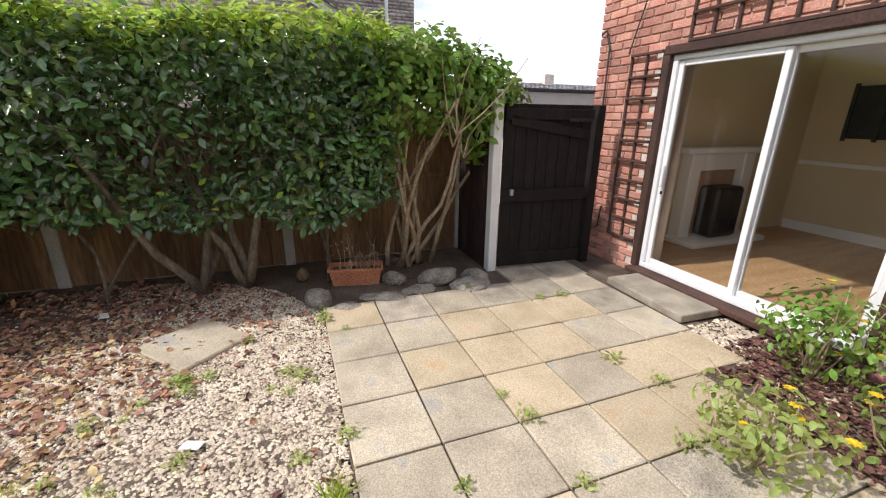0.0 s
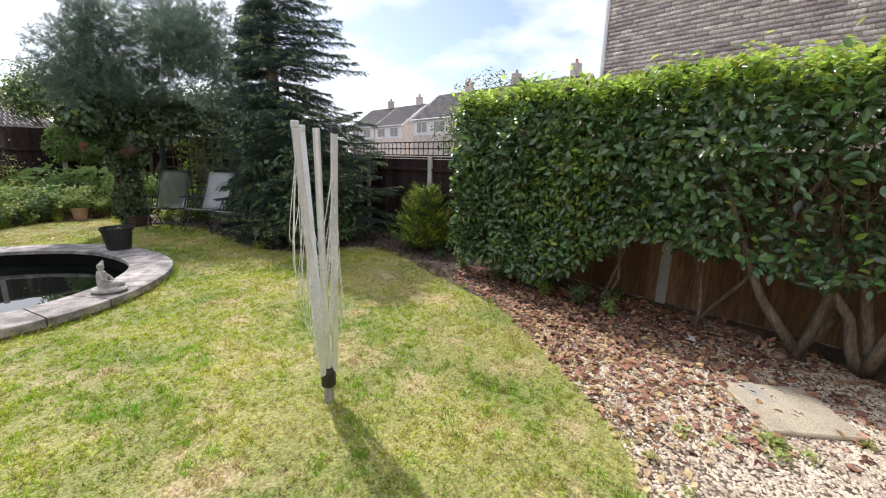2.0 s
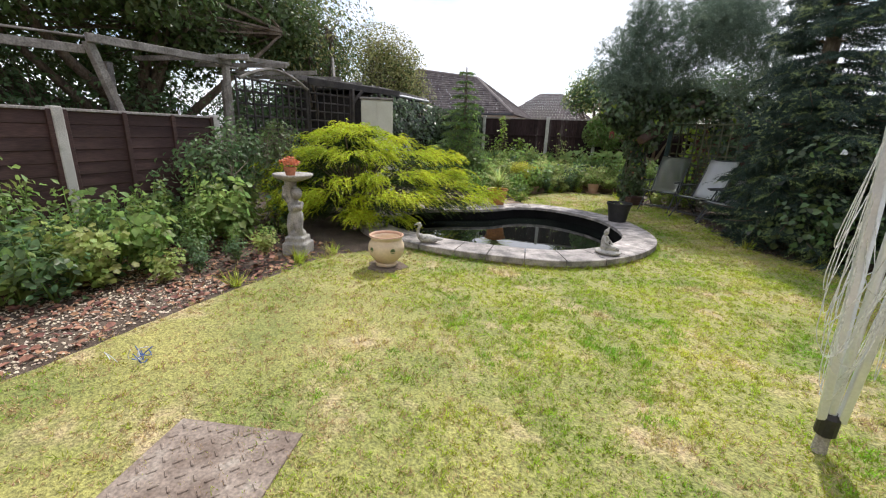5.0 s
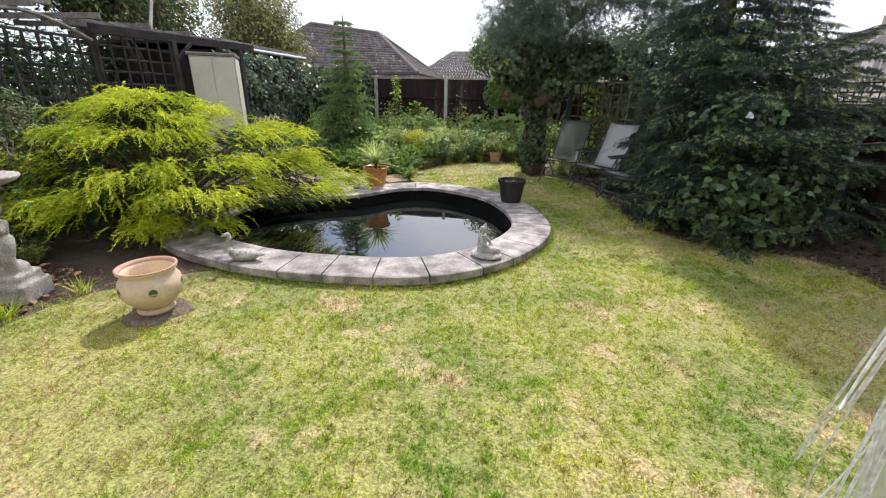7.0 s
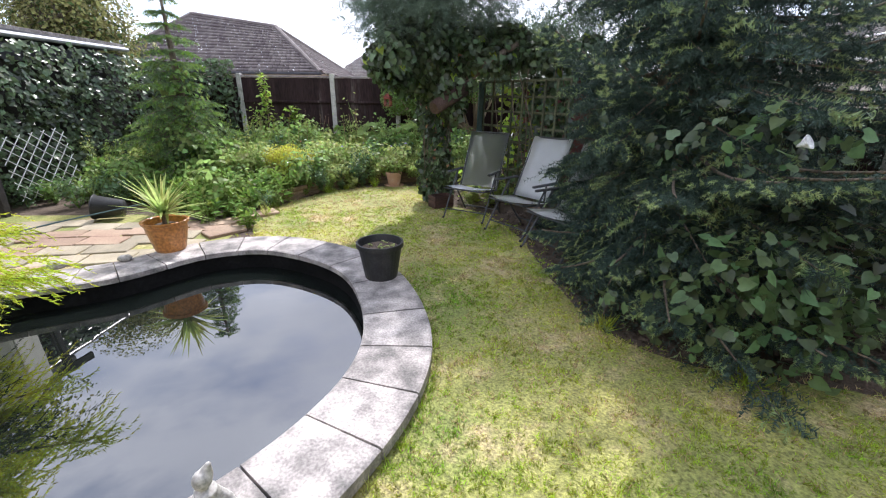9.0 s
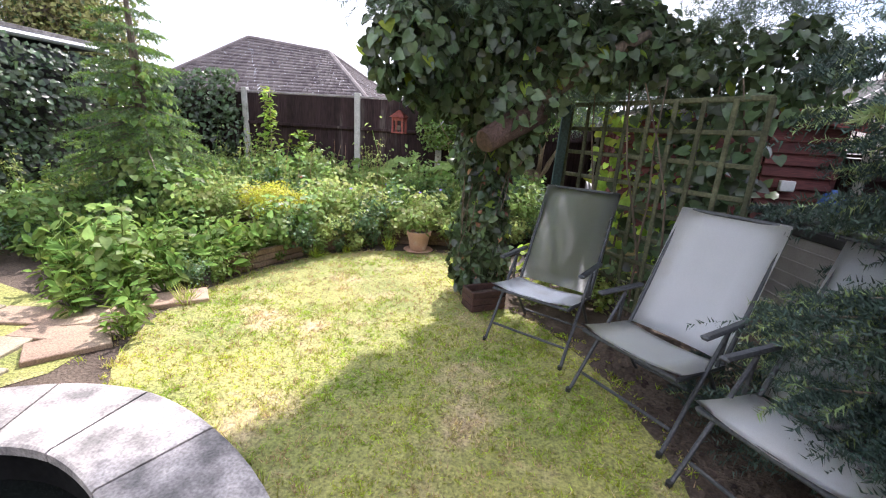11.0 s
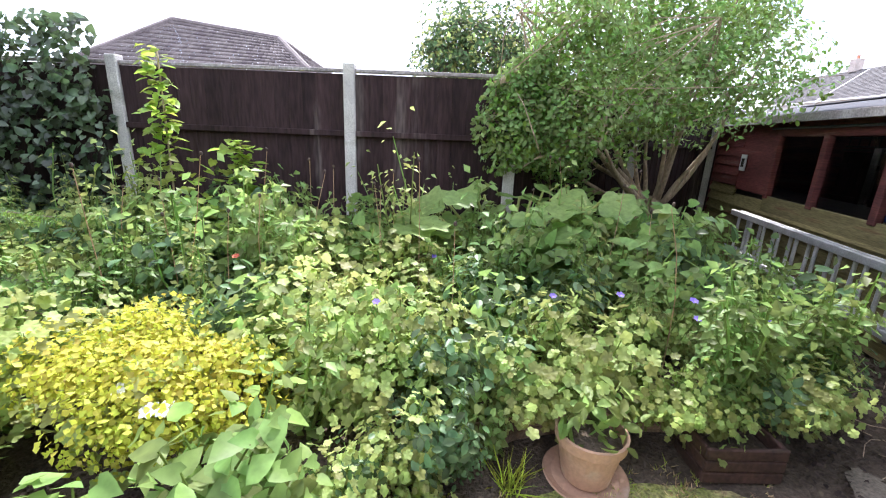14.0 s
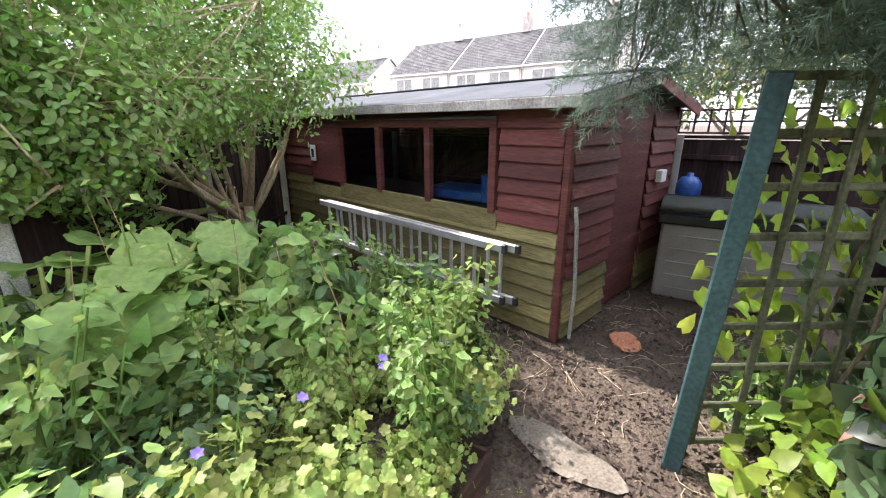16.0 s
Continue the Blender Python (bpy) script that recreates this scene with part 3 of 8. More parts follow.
def lawn_tuft_field():
    r = rng(5)
    n = 78000
    p = np.stack([r.uniform(-2.8, 4.4, n), r.uniform(-1.2, 11.5, n)], 1)
    ragged = np.stack([p[:, 0] + .05 * np.sin(p[:, 1] * 21) + r.normal(0, .075, n), p[:, 1] + .05 * np.sin(p[:, 0] * 17) + r.normal(0, .04, n)], 1)
    keep = inside(ragged, LAWN) & ~inside(p, grown(POND_OUT, .01))
    dry = dryness(p)
    keep &= r.random(n) < np.clip(1.0 - .34 * np.maximum(dry, 0), .25, 1)
    keep &= cheap_noise(np.c_[p, np.zeros(n)], 11, 15) < .95
    p, dry = p[keep], dry[keep]
    n, per = len(p), 9
    lush = np.clip(cheap_noise(np.c_[p, np.zeros(n)], 8, 13), -1, 1)
    size = r.uniform(.65, 1.35, n) * (1 + .4 * lush)
    bend = r.normal(0, .3, (n, 2))
    c = np.repeat(p, per, 0) + r.normal(0, .011, (n * per, 2)) * np.repeat(size, per)[:, None]
    base = np.c_[c, np.full(n * per, .004)]
    d = np.c_[np.repeat(bend, per, 0) + r.normal(0, .75, (n * per, 2)), np.ones(n * per)]
    ln = r.uniform(.014, .034, n * per) * np.repeat(size, per)
    straw = r.random(n * per) < np.repeat(np.clip(.14 + .42 * dry + r.normal(0, .22, n), .02, .92), per)
    field = tagged(new("lawn_grass"), "short yellow-green grass blades with dry patches", "grass", kind="stuff")
    for nm, k, w in (("grass_blades", ~straw, .0062), ("dry_blades", straw, .0055)):
        v, f = scatter(BLADE, base[k], d[k], r.normal(size=(k.sum(), 3)) * np.array([1, 1, .2]), ln[k], w)
        tagged(np_part(nm, v, f, M["grass" if nm == "grass_blades" else "straw"], field), kind="stuff")
    # lusher clumps in the open lawn, and longer blades along the pond rim
    m = 420
    q = np.stack([r.normal(1.1, .9, m), r.uniform(.2, 3.4, m)], 1)
    q = q[inside(q, grown(LAWN, -.15)) & (cheap_noise(np.c_[q, np.zeros(m)], 5, 16) > .1)]
    c = np.repeat(q, 46, 0) + r.normal(0, .028, (len(q) * 46, 2))
    edge = grown(POND_OUT, .015)
    e = edge[r.integers(0, len(edge), 3200)] + r.normal(0, .022, (3200, 2))
    e = e[inside(e, LAWN) & ~inside(e, POND_OUT)]
    for nm, b, lo, hi in (("lush_blades", c, .018, .045), ("rim_blades", e, .03, .09)):
        k = len(b)
        v, f = scatter(BLADE, np.c_[b, np.full(k, .004)], np.c_[r.normal(0, .5, (k, 2)), np.ones(k)], r.normal(size=(k, 3)) * np.array([1, 1, .2]), r.uniform(lo, hi, k), .006)
        tagged(np_part(nm, v, f, M["lush"] if nm == "lush_blades" else M["grass"], field), kind="stuff")
    return field


lawn_tuft_field()

# pond: liner wall, water, coping stones
pond = thing("pond", (0, 0, 0), "kidney-shaped garden pond with a black liner and dark still water", "pond")
N = len(POND)
lv = np.concatenate([np.c_[POND, np.full(N, .055)], np.c_[grown(POND, -.03), np.full(N, -.6)]])
lf = np.array([[i, (i + 1) % N, N + (i + 1) % N, N + i] for i in range(N)])
np_part("liner", lv, lf, M["liner"], pond, "black pond liner", True)
part("water", fill_flat([grown(POND, -.005)], -.085), M["water"], pond, "dark reflective water")
np_part("bed", np.c_[grown(POND, .02), np.full(N, -.6)], np.array([[0, i, i + 1] for i in range(1, N - 1)]), M["liner"], pond)


def coping_stone(i0, i1, parent, material):
    """One flat stone of the rim between two places of the outline."""
    bm = bmesh.new()
    idx = np.linspace(i0 + .05, i1 - .05, 6)

    def at(loop, u):
        k = int(math.floor(u))
        f = u - k
        return loop[k % N] * (1 - f) + loop[(k + 1) % N] * f
    inn, out = grown(POND, -.02), POND_OUT
    rows = []
    for u in idx:
        a, b = at(inn, u), at(out, u)
        rows.append([bm.verts.new((*a, .055)), bm.verts.new((*a, .098)), bm.verts.new((*(a * .97 + b * .03), .104)), bm.verts.new((*(a * .03 + b * .97), .102)), bm.verts.new((*b, .095)), bm.verts.new((*b, .03))])
    for a, b in zip(rows, rows[1:]):
        for k in range(6):
            bm.faces.new((a[k], a[(k + 1) % 6], b[(k + 1) % 6], b[k]))
    bm.faces.new(rows[0])
    bm.faces.new(rows[-1][::-1])
    bmesh.ops.recalc_face_normals(bm, faces=bm.faces)
    return part("coping_stone", bm, material, parent)


cuts = np.concatenate([[1, 5, 8.5, 12, 15.3, 18.8, 21.6, 25, 28, 31, 34.2], np.linspace(38, 97, 17)])
for a, b in zip(cuts, cuts[1:]):
    coping_stone(a, b, pond, M["coping"])
kv = np.concatenate([np.c_[grown(POND_OUT, -.03), np.full(N, .032)], np.c_[grown(POND_OUT, -.03), np.full(N, -.01)], np.c_[POND, np.full(N, .05)]])
kf = np.array([[N + i, N + (i + 1) % N, (i + 1) % N, i] for i in range(N)] + [[i, (i + 1) % N, 2 * N + (i + 1) % N, 2 * N + i] for i in range(N)])
np_part("mortar_bed", kv, kf, M["slab_dark"], pond, "mortar under the coping")

# ---- patio of square slabs ----
patio = tagged(part("patio", box((2.5, -2.0, -.012), (3.6, 2.8, .03)), M["gravel_bed"]), "weathered square concrete paving slabs with weedy joints", "patio", kind="structure")


def slab_mesh(name, sx, sy, h, material):
    bm = box((0, 0, 0), (sx, sy, h), None, .006)
    me = bpy.data.meshes.new(name)
    bm.to_mesh(me)
    bm.free()
    me.materials.append(material)
    return me


SX, SL = .42, .427
PX = 3.48 - 7 * SX
slab_mes = [slab_mesh("slab", SX - .011, SL - .011, .05, M[k]) for k in ("slab", "slab_warm", "slab_dark")]
slab_me2 = slab_mes[2]
_r = rng(3)
for i in range(8):
    for j in range(6):
        x, y = PX + SX * (i + .5), -.645 - SL * (j + .5)
        if y < -2.9 and x < 2.2:
            continue
        grey = .12 + .4 * max(0, x - 3.1) + .3 * (y < -2.4 and x > 2.6)
        o = new("slab", slab_mes[2 if _r.random() < grey else int(_r.random() < .45)])
        o.parent = patio
        o.matrix_world = pose(x, y, .0 + _r.uniform(-.002, .002), _r.uniform(-.3, .3), _r.uniform(-.3, .3), _r.uniform(-.6, .6))
for i in range(2):            # slabs towards the gate
    for j in range(2):
        o = new("slab", slab_me2)
        o.parent = patio
        o.matrix_world = pose(4.05 + SL * i, -2.4 - SL * (j + .5), -.002, 0, 0, _r.uniform(-.4, .4))
step = tagged(part("step_slab", box((3.16, -3.47, .045), (.84, .46, .07), -2, .008), M["slab_dark"]), "low concrete doorstep slab below the patio door", "step")
stepping = tagged(part("stepping_stone", box((3.64, .22, .016), (.52, .5, .03), 42, .008), M["slab"]), "square stepping stone sunk in gravel", "stepping stone")


def manhole():
    t = thing("manhole_cover", (-1.0, .95, .0, 0, 0, 12), "rusty grey metal manhole cover with raised treads in the lawn", "manhole cover")
    part("cover", box((0, 0, .008), (.62, .5, .02), 0, .004), M["rusty_iron"], t)
    r = rng(8)
    me = slab_mesh("tread", .04, .012, .006, M["rusty_iron"])
    for i in range(9):
        for j in range(7):
            o = new("tread", me)
            o.parent = t
            o.matrix_basis = pose(-.26 + i * .065, -.2 + j * .066, .02, 0, 0, 45 if (i + j) % 2 else -45)
    return t


manhole()

# gravel between patio, hedge and lawn
GRAVEL = smooth_curve([(1.4, -.64), (2.15, -.64), (3.7, -.64), (4.1, -.5), (4.5, -.2), (4.9, .6), (4.95, 2.2), (4.6, 3.6), (3.95, 3.5), (3.62, 2.5), (3.1, 1.55), (2.55, .72), (2.0, .3)], 120)
gravel = tagged(part("gravel_bed", fill_flat([GRAVEL], .003), M["gravel_bed"]), "pale gravel mixed with fallen leaves", "gravel", kind="structure")


def pebbles(name, n, area, keep, size, material, seed, z=.004, label=""):
    r = rng(seed)
    x0, y0, x1, y1 = area
    p = np.stack([r.uniform(x0, x1, n), r.uniform(y0, y1, n)], 1)
    p = p[keep(p)]
    n = len(p)
    octa = np.array([[1, 0, 0], [0, 1, 0], [-1, 0, 0], [0, -1, 0], [.1, .1, .75], [0, 0, -.3]], float)
    faces = np.array([[0, 1, 4], [1, 2, 4], [2, 3, 4], [3, 0, 4]])
    a = r.uniform(0, 6.28, n)
    s = size * r.uniform(.5, 1.3, n)
    v = np.repeat(octa[None], n, 0) * (1 + r.uniform(-.25, .25, (n, 6, 3)))
    c, q = np.cos(a)[:, None], np.sin(a)[:, None]
    x, y = v[:, :, 0] * s[:, None], v[:, :, 1] * s[:, None] * .75
    out = np.stack([x * c - y * q + p[:, 0:1], x * q + y * c + p[:, 1:2], v[:, :, 2] * s[:, None] * .9 + z], 2)
    f = faces[None] + (np.arange(n) * 6)[:, None, None]
    return tagged(np_part(name, out.reshape(-1, 3), f.reshape(-1, 3), material), label, "gravel", kind="stuff")


def thick_gravel(p):
    q = np.c_[p, np.zeros(len(p))]
    return inside(p, GRAVEL) & (rng(9).random(len(p)) < np.clip(1.25 - .55 * np.maximum(0, p[:, 0] - 3.3) - .62 * np.maximum(0, p[:, 1] - .25) + .35 * cheap_noise(q, 2.5, 4), .07, 1))


pebbles("gravel", 105000, (1.4, -.7, 5.0, 3.7), thick_gravel, .0122, M["pebble"], 21, label="pale pink and grey gravel")
pebbles("door_gravel", 1500, (1.7, -3.72, 2.7, -3.1), lambda p: p[:, 0] > -9, .02, M["pebble"], 22, label="gravel below the patio door")


def litter(name, n, area, keep, seed, label, size=1.0, material="dead_leaf"):
    r = rng(seed)
    x0, y0, x1, y1 = area
    p = np.stack([r.uniform(x0, x1, n), r.uniform(y0, y1, n)], 1)
    p = p[keep(p)]
    n = len(p)
    b = np.c_[p, r.uniform(.008, .03, n)]
    d = np.c_[r.normal(size=(n, 2)), r.normal(0, .2, n)]
    ln = r.uniform(.025, .075, n) * size
    v, f = scatter(OVAL, b, d, np.array([[0, 0, 1.0]]) + r.normal(0, .35, (n, 3)), ln, ln * .6)
    return tagged(np_part(name, v, f, M[material]), label, "leaves", kind="stuff")


litter("fallen_leaves", 21000, (1.4, -.7, 5.1, 7.0), lambda p: (inside(p, GRAVEL) & (rng(4).random(len(p)) < np.clip(.06 + .45 * (p[:, 0] - 3.0) + .5 * (p[:, 1] - .1), .03, 1))), 31, "brown curled fallen leaves on the gravel", 1.0)
litter("dry_litter", 5200, (1.5, .1, 4.2, 2.6), lambda p: inside(p, GRAVEL) & (rng(14).random(len(p)) < np.clip(.15 + .8 * (p[:, 1] - .3), 0, 1)), 36, "pale dry grass and leaf scraps on the gravel", .8, "straw")
litter("dark_litter", 9000, (2.3, 3.4, 5.1, 9.6), lambda p: ~inside(p, LAWN) & ~inside(p, GRAVEL), 35, "dark rotting leaf litter under the spruce", .7, "mulch")
litter("dead_leaves", 7000, (1.5, 10.2, 4.4, 12.6), lambda p: ~inside(p, LAWN), 32, "dark brown leaf mulch on bare soil by the shed", .55, "mulch")
litter("bed_litter", 4200, (-4.6, -1.5, -2.4, 4.2), lambda p: ~inside(p, LAWN), 33, "pinkish dry leaves along the border")
litter("brown_mulch", 5200, (.9, -3.7, 2.4, -2.6), lambda p: (p[:, 1] < -3.2) | ((p[:, 0] < 2.2) & (p[:, 1] < -2.92)) | ((p[:, 0] < 1.75) & (p[:, 1] < -2.7)), 34, "reddish brown mulch beside the patio", .8, "bark_chip")
pebbles("border_gravel", 4200, (-4.4, .2, -2.5, 2.6), lambda p: ~inside(p, LAWN), .012, M["pebble"], 23, label="pinkish gravel in the border")

# ---- fences ----
def post(parent, x, y, h, w=.1, material="concrete", name="post"):
    bm = box((x, y, h / 2), (w, w, h), 0, .008)
    return part(name, bm, M[material], parent)


def fence_run(name, ends, tops, material, label, spacing=1.92, board="v", posts=True, cap="fence_cap", post_h=None, rail_side=1, gravel_board=True, last=True):
    """A run of panels between concrete posts from ends[0] to ends[1]."""
    a, b = Vector(ends[0]).to_3d(), Vector(ends[1]).to_3d()
    d = (b - a).normalized()
    side = Vector((-d.y, d.x, 0)) * rail_side
    ang = math.degrees(math.atan2(d.y, d.x))
    n = max(1, round((b - a).length / spacing))
    step_l = (b - a).length / n
    top_a = thing(name, Matrix.Identity(4), label, "fence", kind="structure")
    pm = {}
    for i in range(n):
        p0, p1 = a + d * step_l * i, a + d * step_l * (i + 1)
        if posts:
            post(top_a, p0.x, p0.y, post_h or tops + .03)
        c, w = (p0 + p1) / 2, step_l - .1
        z0 = .06 if gravel_board else .0
        if gravel_board:
            part("gravel_board", box((c.x, c.y, .09), (w, .045, .17), ang, .004), M["concrete"], top_a)
            z0 = .18
        if board == "v":
            k = max(6, round(w / .125))
            key = (k, round(tops, 2))
            if key not in pm:
                me = slab_mesh("board", w / k + .012, .014, tops - z0 - .03, M[material])
                pm[key] = me
            for j in range(k):
                o = new("board", pm[key])
                o.parent = top_a
                q = c + d * (-w / 2 + w / k * (j + .5))
                o.matrix_world = pose(q.x + side.x * .006, q.y + side.y * .006, (tops + z0) / 2 - .01, 0, 0, ang + 4)
            for z in ((z0 + .22, (z0 + tops) / 2 + .36) if gravel_board else ((z0 + tops) / 2 + .12, tops - .2)):
                part("rail", box((c.x + side.x * .032, c.y + side.y * .032, z), (w, .034, .05), ang, .004), M[material], top_a)
        else:
            k = max(5, round((tops - z0) / .135))
            key = (k, round(tops, 2), "h")
            if key not in pm:
                pm[key] = slab_mesh("board", w, .012, (tops - z0) / k + .018, M[material])
            for j in range(k):
                o = new("board", pm[key])
                o.parent = top_a
                o.matrix_world = pose(c.x, c.y, z0 + (tops - z0) / k * (j + .5) - .01, 3 * rail_side, 0, ang)
            for f in (-.49, -.165, .165, .49):
                q = c + d * w * f
                part("batten", box((q.x + side.x * .022, q.y + side.y * .022, (z0 + tops) / 2), (.05, .03, tops - z0), ang, .004), M[material], top_a)
        if cap:
            part("capping", box((c.x, c.y, tops), (w, .06, .03), ang, .004), M[cap], top_a)
    if posts and last:
        post(top_a, b.x, b.y, post_h or tops + .03)
    return top_a


FX = 5.14
fence_run("fence_hedge", ((FX, -2.34), (FX, 3.42)), 1.55, "fence_tan", "tan weathered board fence between concrete posts behind the hedge", cap="fence_tan", rail_side=1, last=False, gravel_board=False)
fence_run("fence_side", ((FX, 3.42), (FX, 17.0)), 1.46, "fence_brown", "dark brown board fence with concrete posts and lattice top", cap="fence_brown", rail_side=1, gravel_board=False)
fence_run("fence_end", ((-5.06, 13.69), (-.956, 13.69)), 1.94, "fence_brown", "dark brown painted board fence between pale concrete posts", spacing=2.05, rail_side=-1, post_h=2.0, last=False)
fence_run("fence_end", ((-.956, 13.69), (.48, 13.69)), 1.94, "fence_brown", "dark brown painted board fence between pale concrete posts", spacing=1.4, rail_side=-1, post_h=2.0, last=False)
fence_run("fence_corner", ((.48, 13.69), (5.1, 16.9)), 1.94, "fence_brown", "dark brown painted board fence beyond the shrub", spacing=2.05, rail_side=-1, post_h=2.0)
fence_run("fence_left", ((-4.85, -1.12), (-4.85, 4.7)), 1.5, "fence_red", "red-brown lapped panel fence with pale capping", board="h", rail_side=-1, spacing=1.95)
fence_run("fence_back_left", ((-4.95, 12.7), (-4.95, 13.69)), 1.9, "fence_brown", "dark brown fence end", posts=False, rail_side=-1)
fence_run("fence_near", ((-4.85, -3.74), (-4.85, -1.12)), 1.5, "fence_red", "red-brown lapped panel fence near the house", board="h", rail_side=-1, spacing=1.9, last=False)


def lattice(name, a, b, z0, z1, step_h, step_v, w, t, material, label, frame_w=.035):
    """A flat lattice of crossed laths."""
    th = thing(name, Matrix.Identity(4), label, "trellis")
    a, b = Vector((*a, 0)), Vector((*b, 0))
    d = (b - a).normalized()
    L = (b - a).length
    side = Vector((-d.y, d.x, 0))
    n, m = max(1, round(L / step_h)), max(1, round((z1 - z0) / step_v))
    ang = math.degrees(math.atan2(d.y, d.x))
    vm, hm = slab_mesh("lath", w, t, z1 - z0, M[material]), slab_mesh("lath", L, t, w, M[material])
    for i in range(n + 1):
        o = new("upright_lath", vm)
        o.parent = th
        q = a + d * L * i / n
        o.matrix_world = pose(q.x, q.y, (z0 + z1) / 2, 0, 0, ang)
    for j in range(m + 1):
        o = new("cross_lath", hm)
        o.parent = th
        q = (a + b) / 2 + side * (t + .001)
        o.matrix_world = pose(q.x, q.y, z0 + (z1 - z0) * j / m, 0, 0, ang)
    return th


lattice("fence_lattice", (FX, 3.5), (FX, 16.8), 1.5, 1.72, .13, .11, .02, .012, "fence_brown", "brown lattice strip along the top of the fence")

# ---- the house with its patio door ----
HY, HX = -3.74, 4.67
D0, D1, DZ0, DZ1 = 1.90, 3.70, .10, 2.05
wall_h = thing("wall_house", Matrix.Identity(4), "red brick house wall with pale mortar", "wall", kind="structure")
bm = bmesh.new()
add_box(bm, ((HX + D1) / 2 - .012, HY - .15, 3.0), (HX - D1 - .024, .276, 6.0))
add_box(bm, ((D0 + D1) / 2, HY - .15, (DZ1 + 6) / 2), (D1 - D0, .276, 6 - DZ1))
add_box(bm, ((D0 - 5.2) / 2, HY - .15, 3.0), (D0 + 5.2, .276, 6.0))
add_box(bm, ((D0 + D1) / 2, HY - .15, DZ0 / 2 - .01), (D1 - D0, .276, DZ0 - .02))
add_box(bm, (HX - .15, HY - 3.3, 3.0), (.276, 6.0, 6.0))
part("mortar", bm, M["mortar"], wall_h)
tagged(part("room_floor", box((1.2, -6.6, .06), (6.6, 5.4, .08)), M["room_floor"]), "light oak laminate floor of the empty room", "floor", kind="structure")
tagged(part("room_wall_back", box((1.2, -7.02, 1.3), (6.6, .1, 2.5)), M["room_wall"]), "cream painted wall of the empty room", "wall", kind="structure")
tagged(part("room_wall_side", box((4.36, -6.5, 1.3), (.04, 4.9, 2.46)), M["room_wall"]), "cream painted wall with fireplace", "wall", kind="structure")
tagged(part("room_wall_far", box((-2.0, -6.5, 1.3), (.1, 4.9, 2.46)), M["room_wall"]), "cream painted wall of the empty room", "wall", kind="structure")
tagged(part("room_ceiling", box((1.2, -6.6, 2.45), (6.6, 5.4, .1)), M["plaster"]), "white plaster ceiling", "ceiling", kind="structure")
tagged(part("baseboard", box((1.2, -6.95, .16), (6.2, .03, .12)), M["plaster"]), "white skirting board", "baseboard", kind="structure")
tagged(part("dado_rail", box((1.2, -6.95, 1.0), (6.2, .03, .05)), M["plaster"]), "white dado rail", "trim", kind="structure")
tagged(part("house_roof", box((0, -7.5, 6.05), (11, 8.4, .1)), M["roof_tile"]), "tiled house roof", "roof", kind="structure")
tagged(part("wall_house_back", box((0, -11.2, 3), (10.4, .2, 6)), M["mortar"]), "rear house wall", "wall", kind="structure")


def fireplace():
    t = thing("fireplace", (4.34, -5.35, .1), "white painted fireplace surround with brick back", "fireplace")
    part("hearth", box((-.22, 0, .03), (.44, 1.22, .06), 0, .008), M["plaster"], t)
    part("jamb", box((-.08, -.44, .55), (.16, .17, 1.0), 0, .01), M["plaster"], t)
    part("jamb", box((-.08, .44, .55), (.16, .17, 1.0), 0, .01), M["plaster"], t)
    part("mantel", box((-.1, 0, 1.08), (.2, 1.28, .07), 0, .015), M["plaster"], t)
    part("frieze", box((-.07, 0, .95), (.14, .70, .2), 0, .006), M["plaster"], t)
    part("brick_back", box((-.04, 0, .46), (.05, .70, .80)), M["terracotta_pale"], t)
    s = thing("gas_stove", (4.14, -5.35, .16), "black cast iron stove on the hearth", "stove")
    part("body", box((0, 0, .31), (.26, .44, .6), 0, .03), M["iron"], s)
    bm = bmesh.new()
    for k in range(7):
        add_box(bm, (-.14, -.15 + k * .05, .16), (.02, .014, .16), 0, .003)
    part("grate", bm, M["iron"], s)


fireplace()
wd = thing("window_1", (3.45, -6.95, 1.42), "dark barred window in the far wall of the room", "window", kind="structure")
part("pane", box((0, .0, .2), (.9, .02, .6)), M["iron"], wd)
for k in range(4):
    part("bar", box((-.45 + .3 * k, .02, .2), (.04, .02, .66)), M["iron"], wd)


def glass_sheet(x, y, z, w, h):
    """One clear pane in a frame, facing +y."""
    bm = bmesh.new()
    bm.faces.new([bm.verts.new((x + a * w / 2, y, z + b * h / 2)) for a, b in ((1, -1), (-1, -1), (-1, 1), (1, 1))])
    return bm


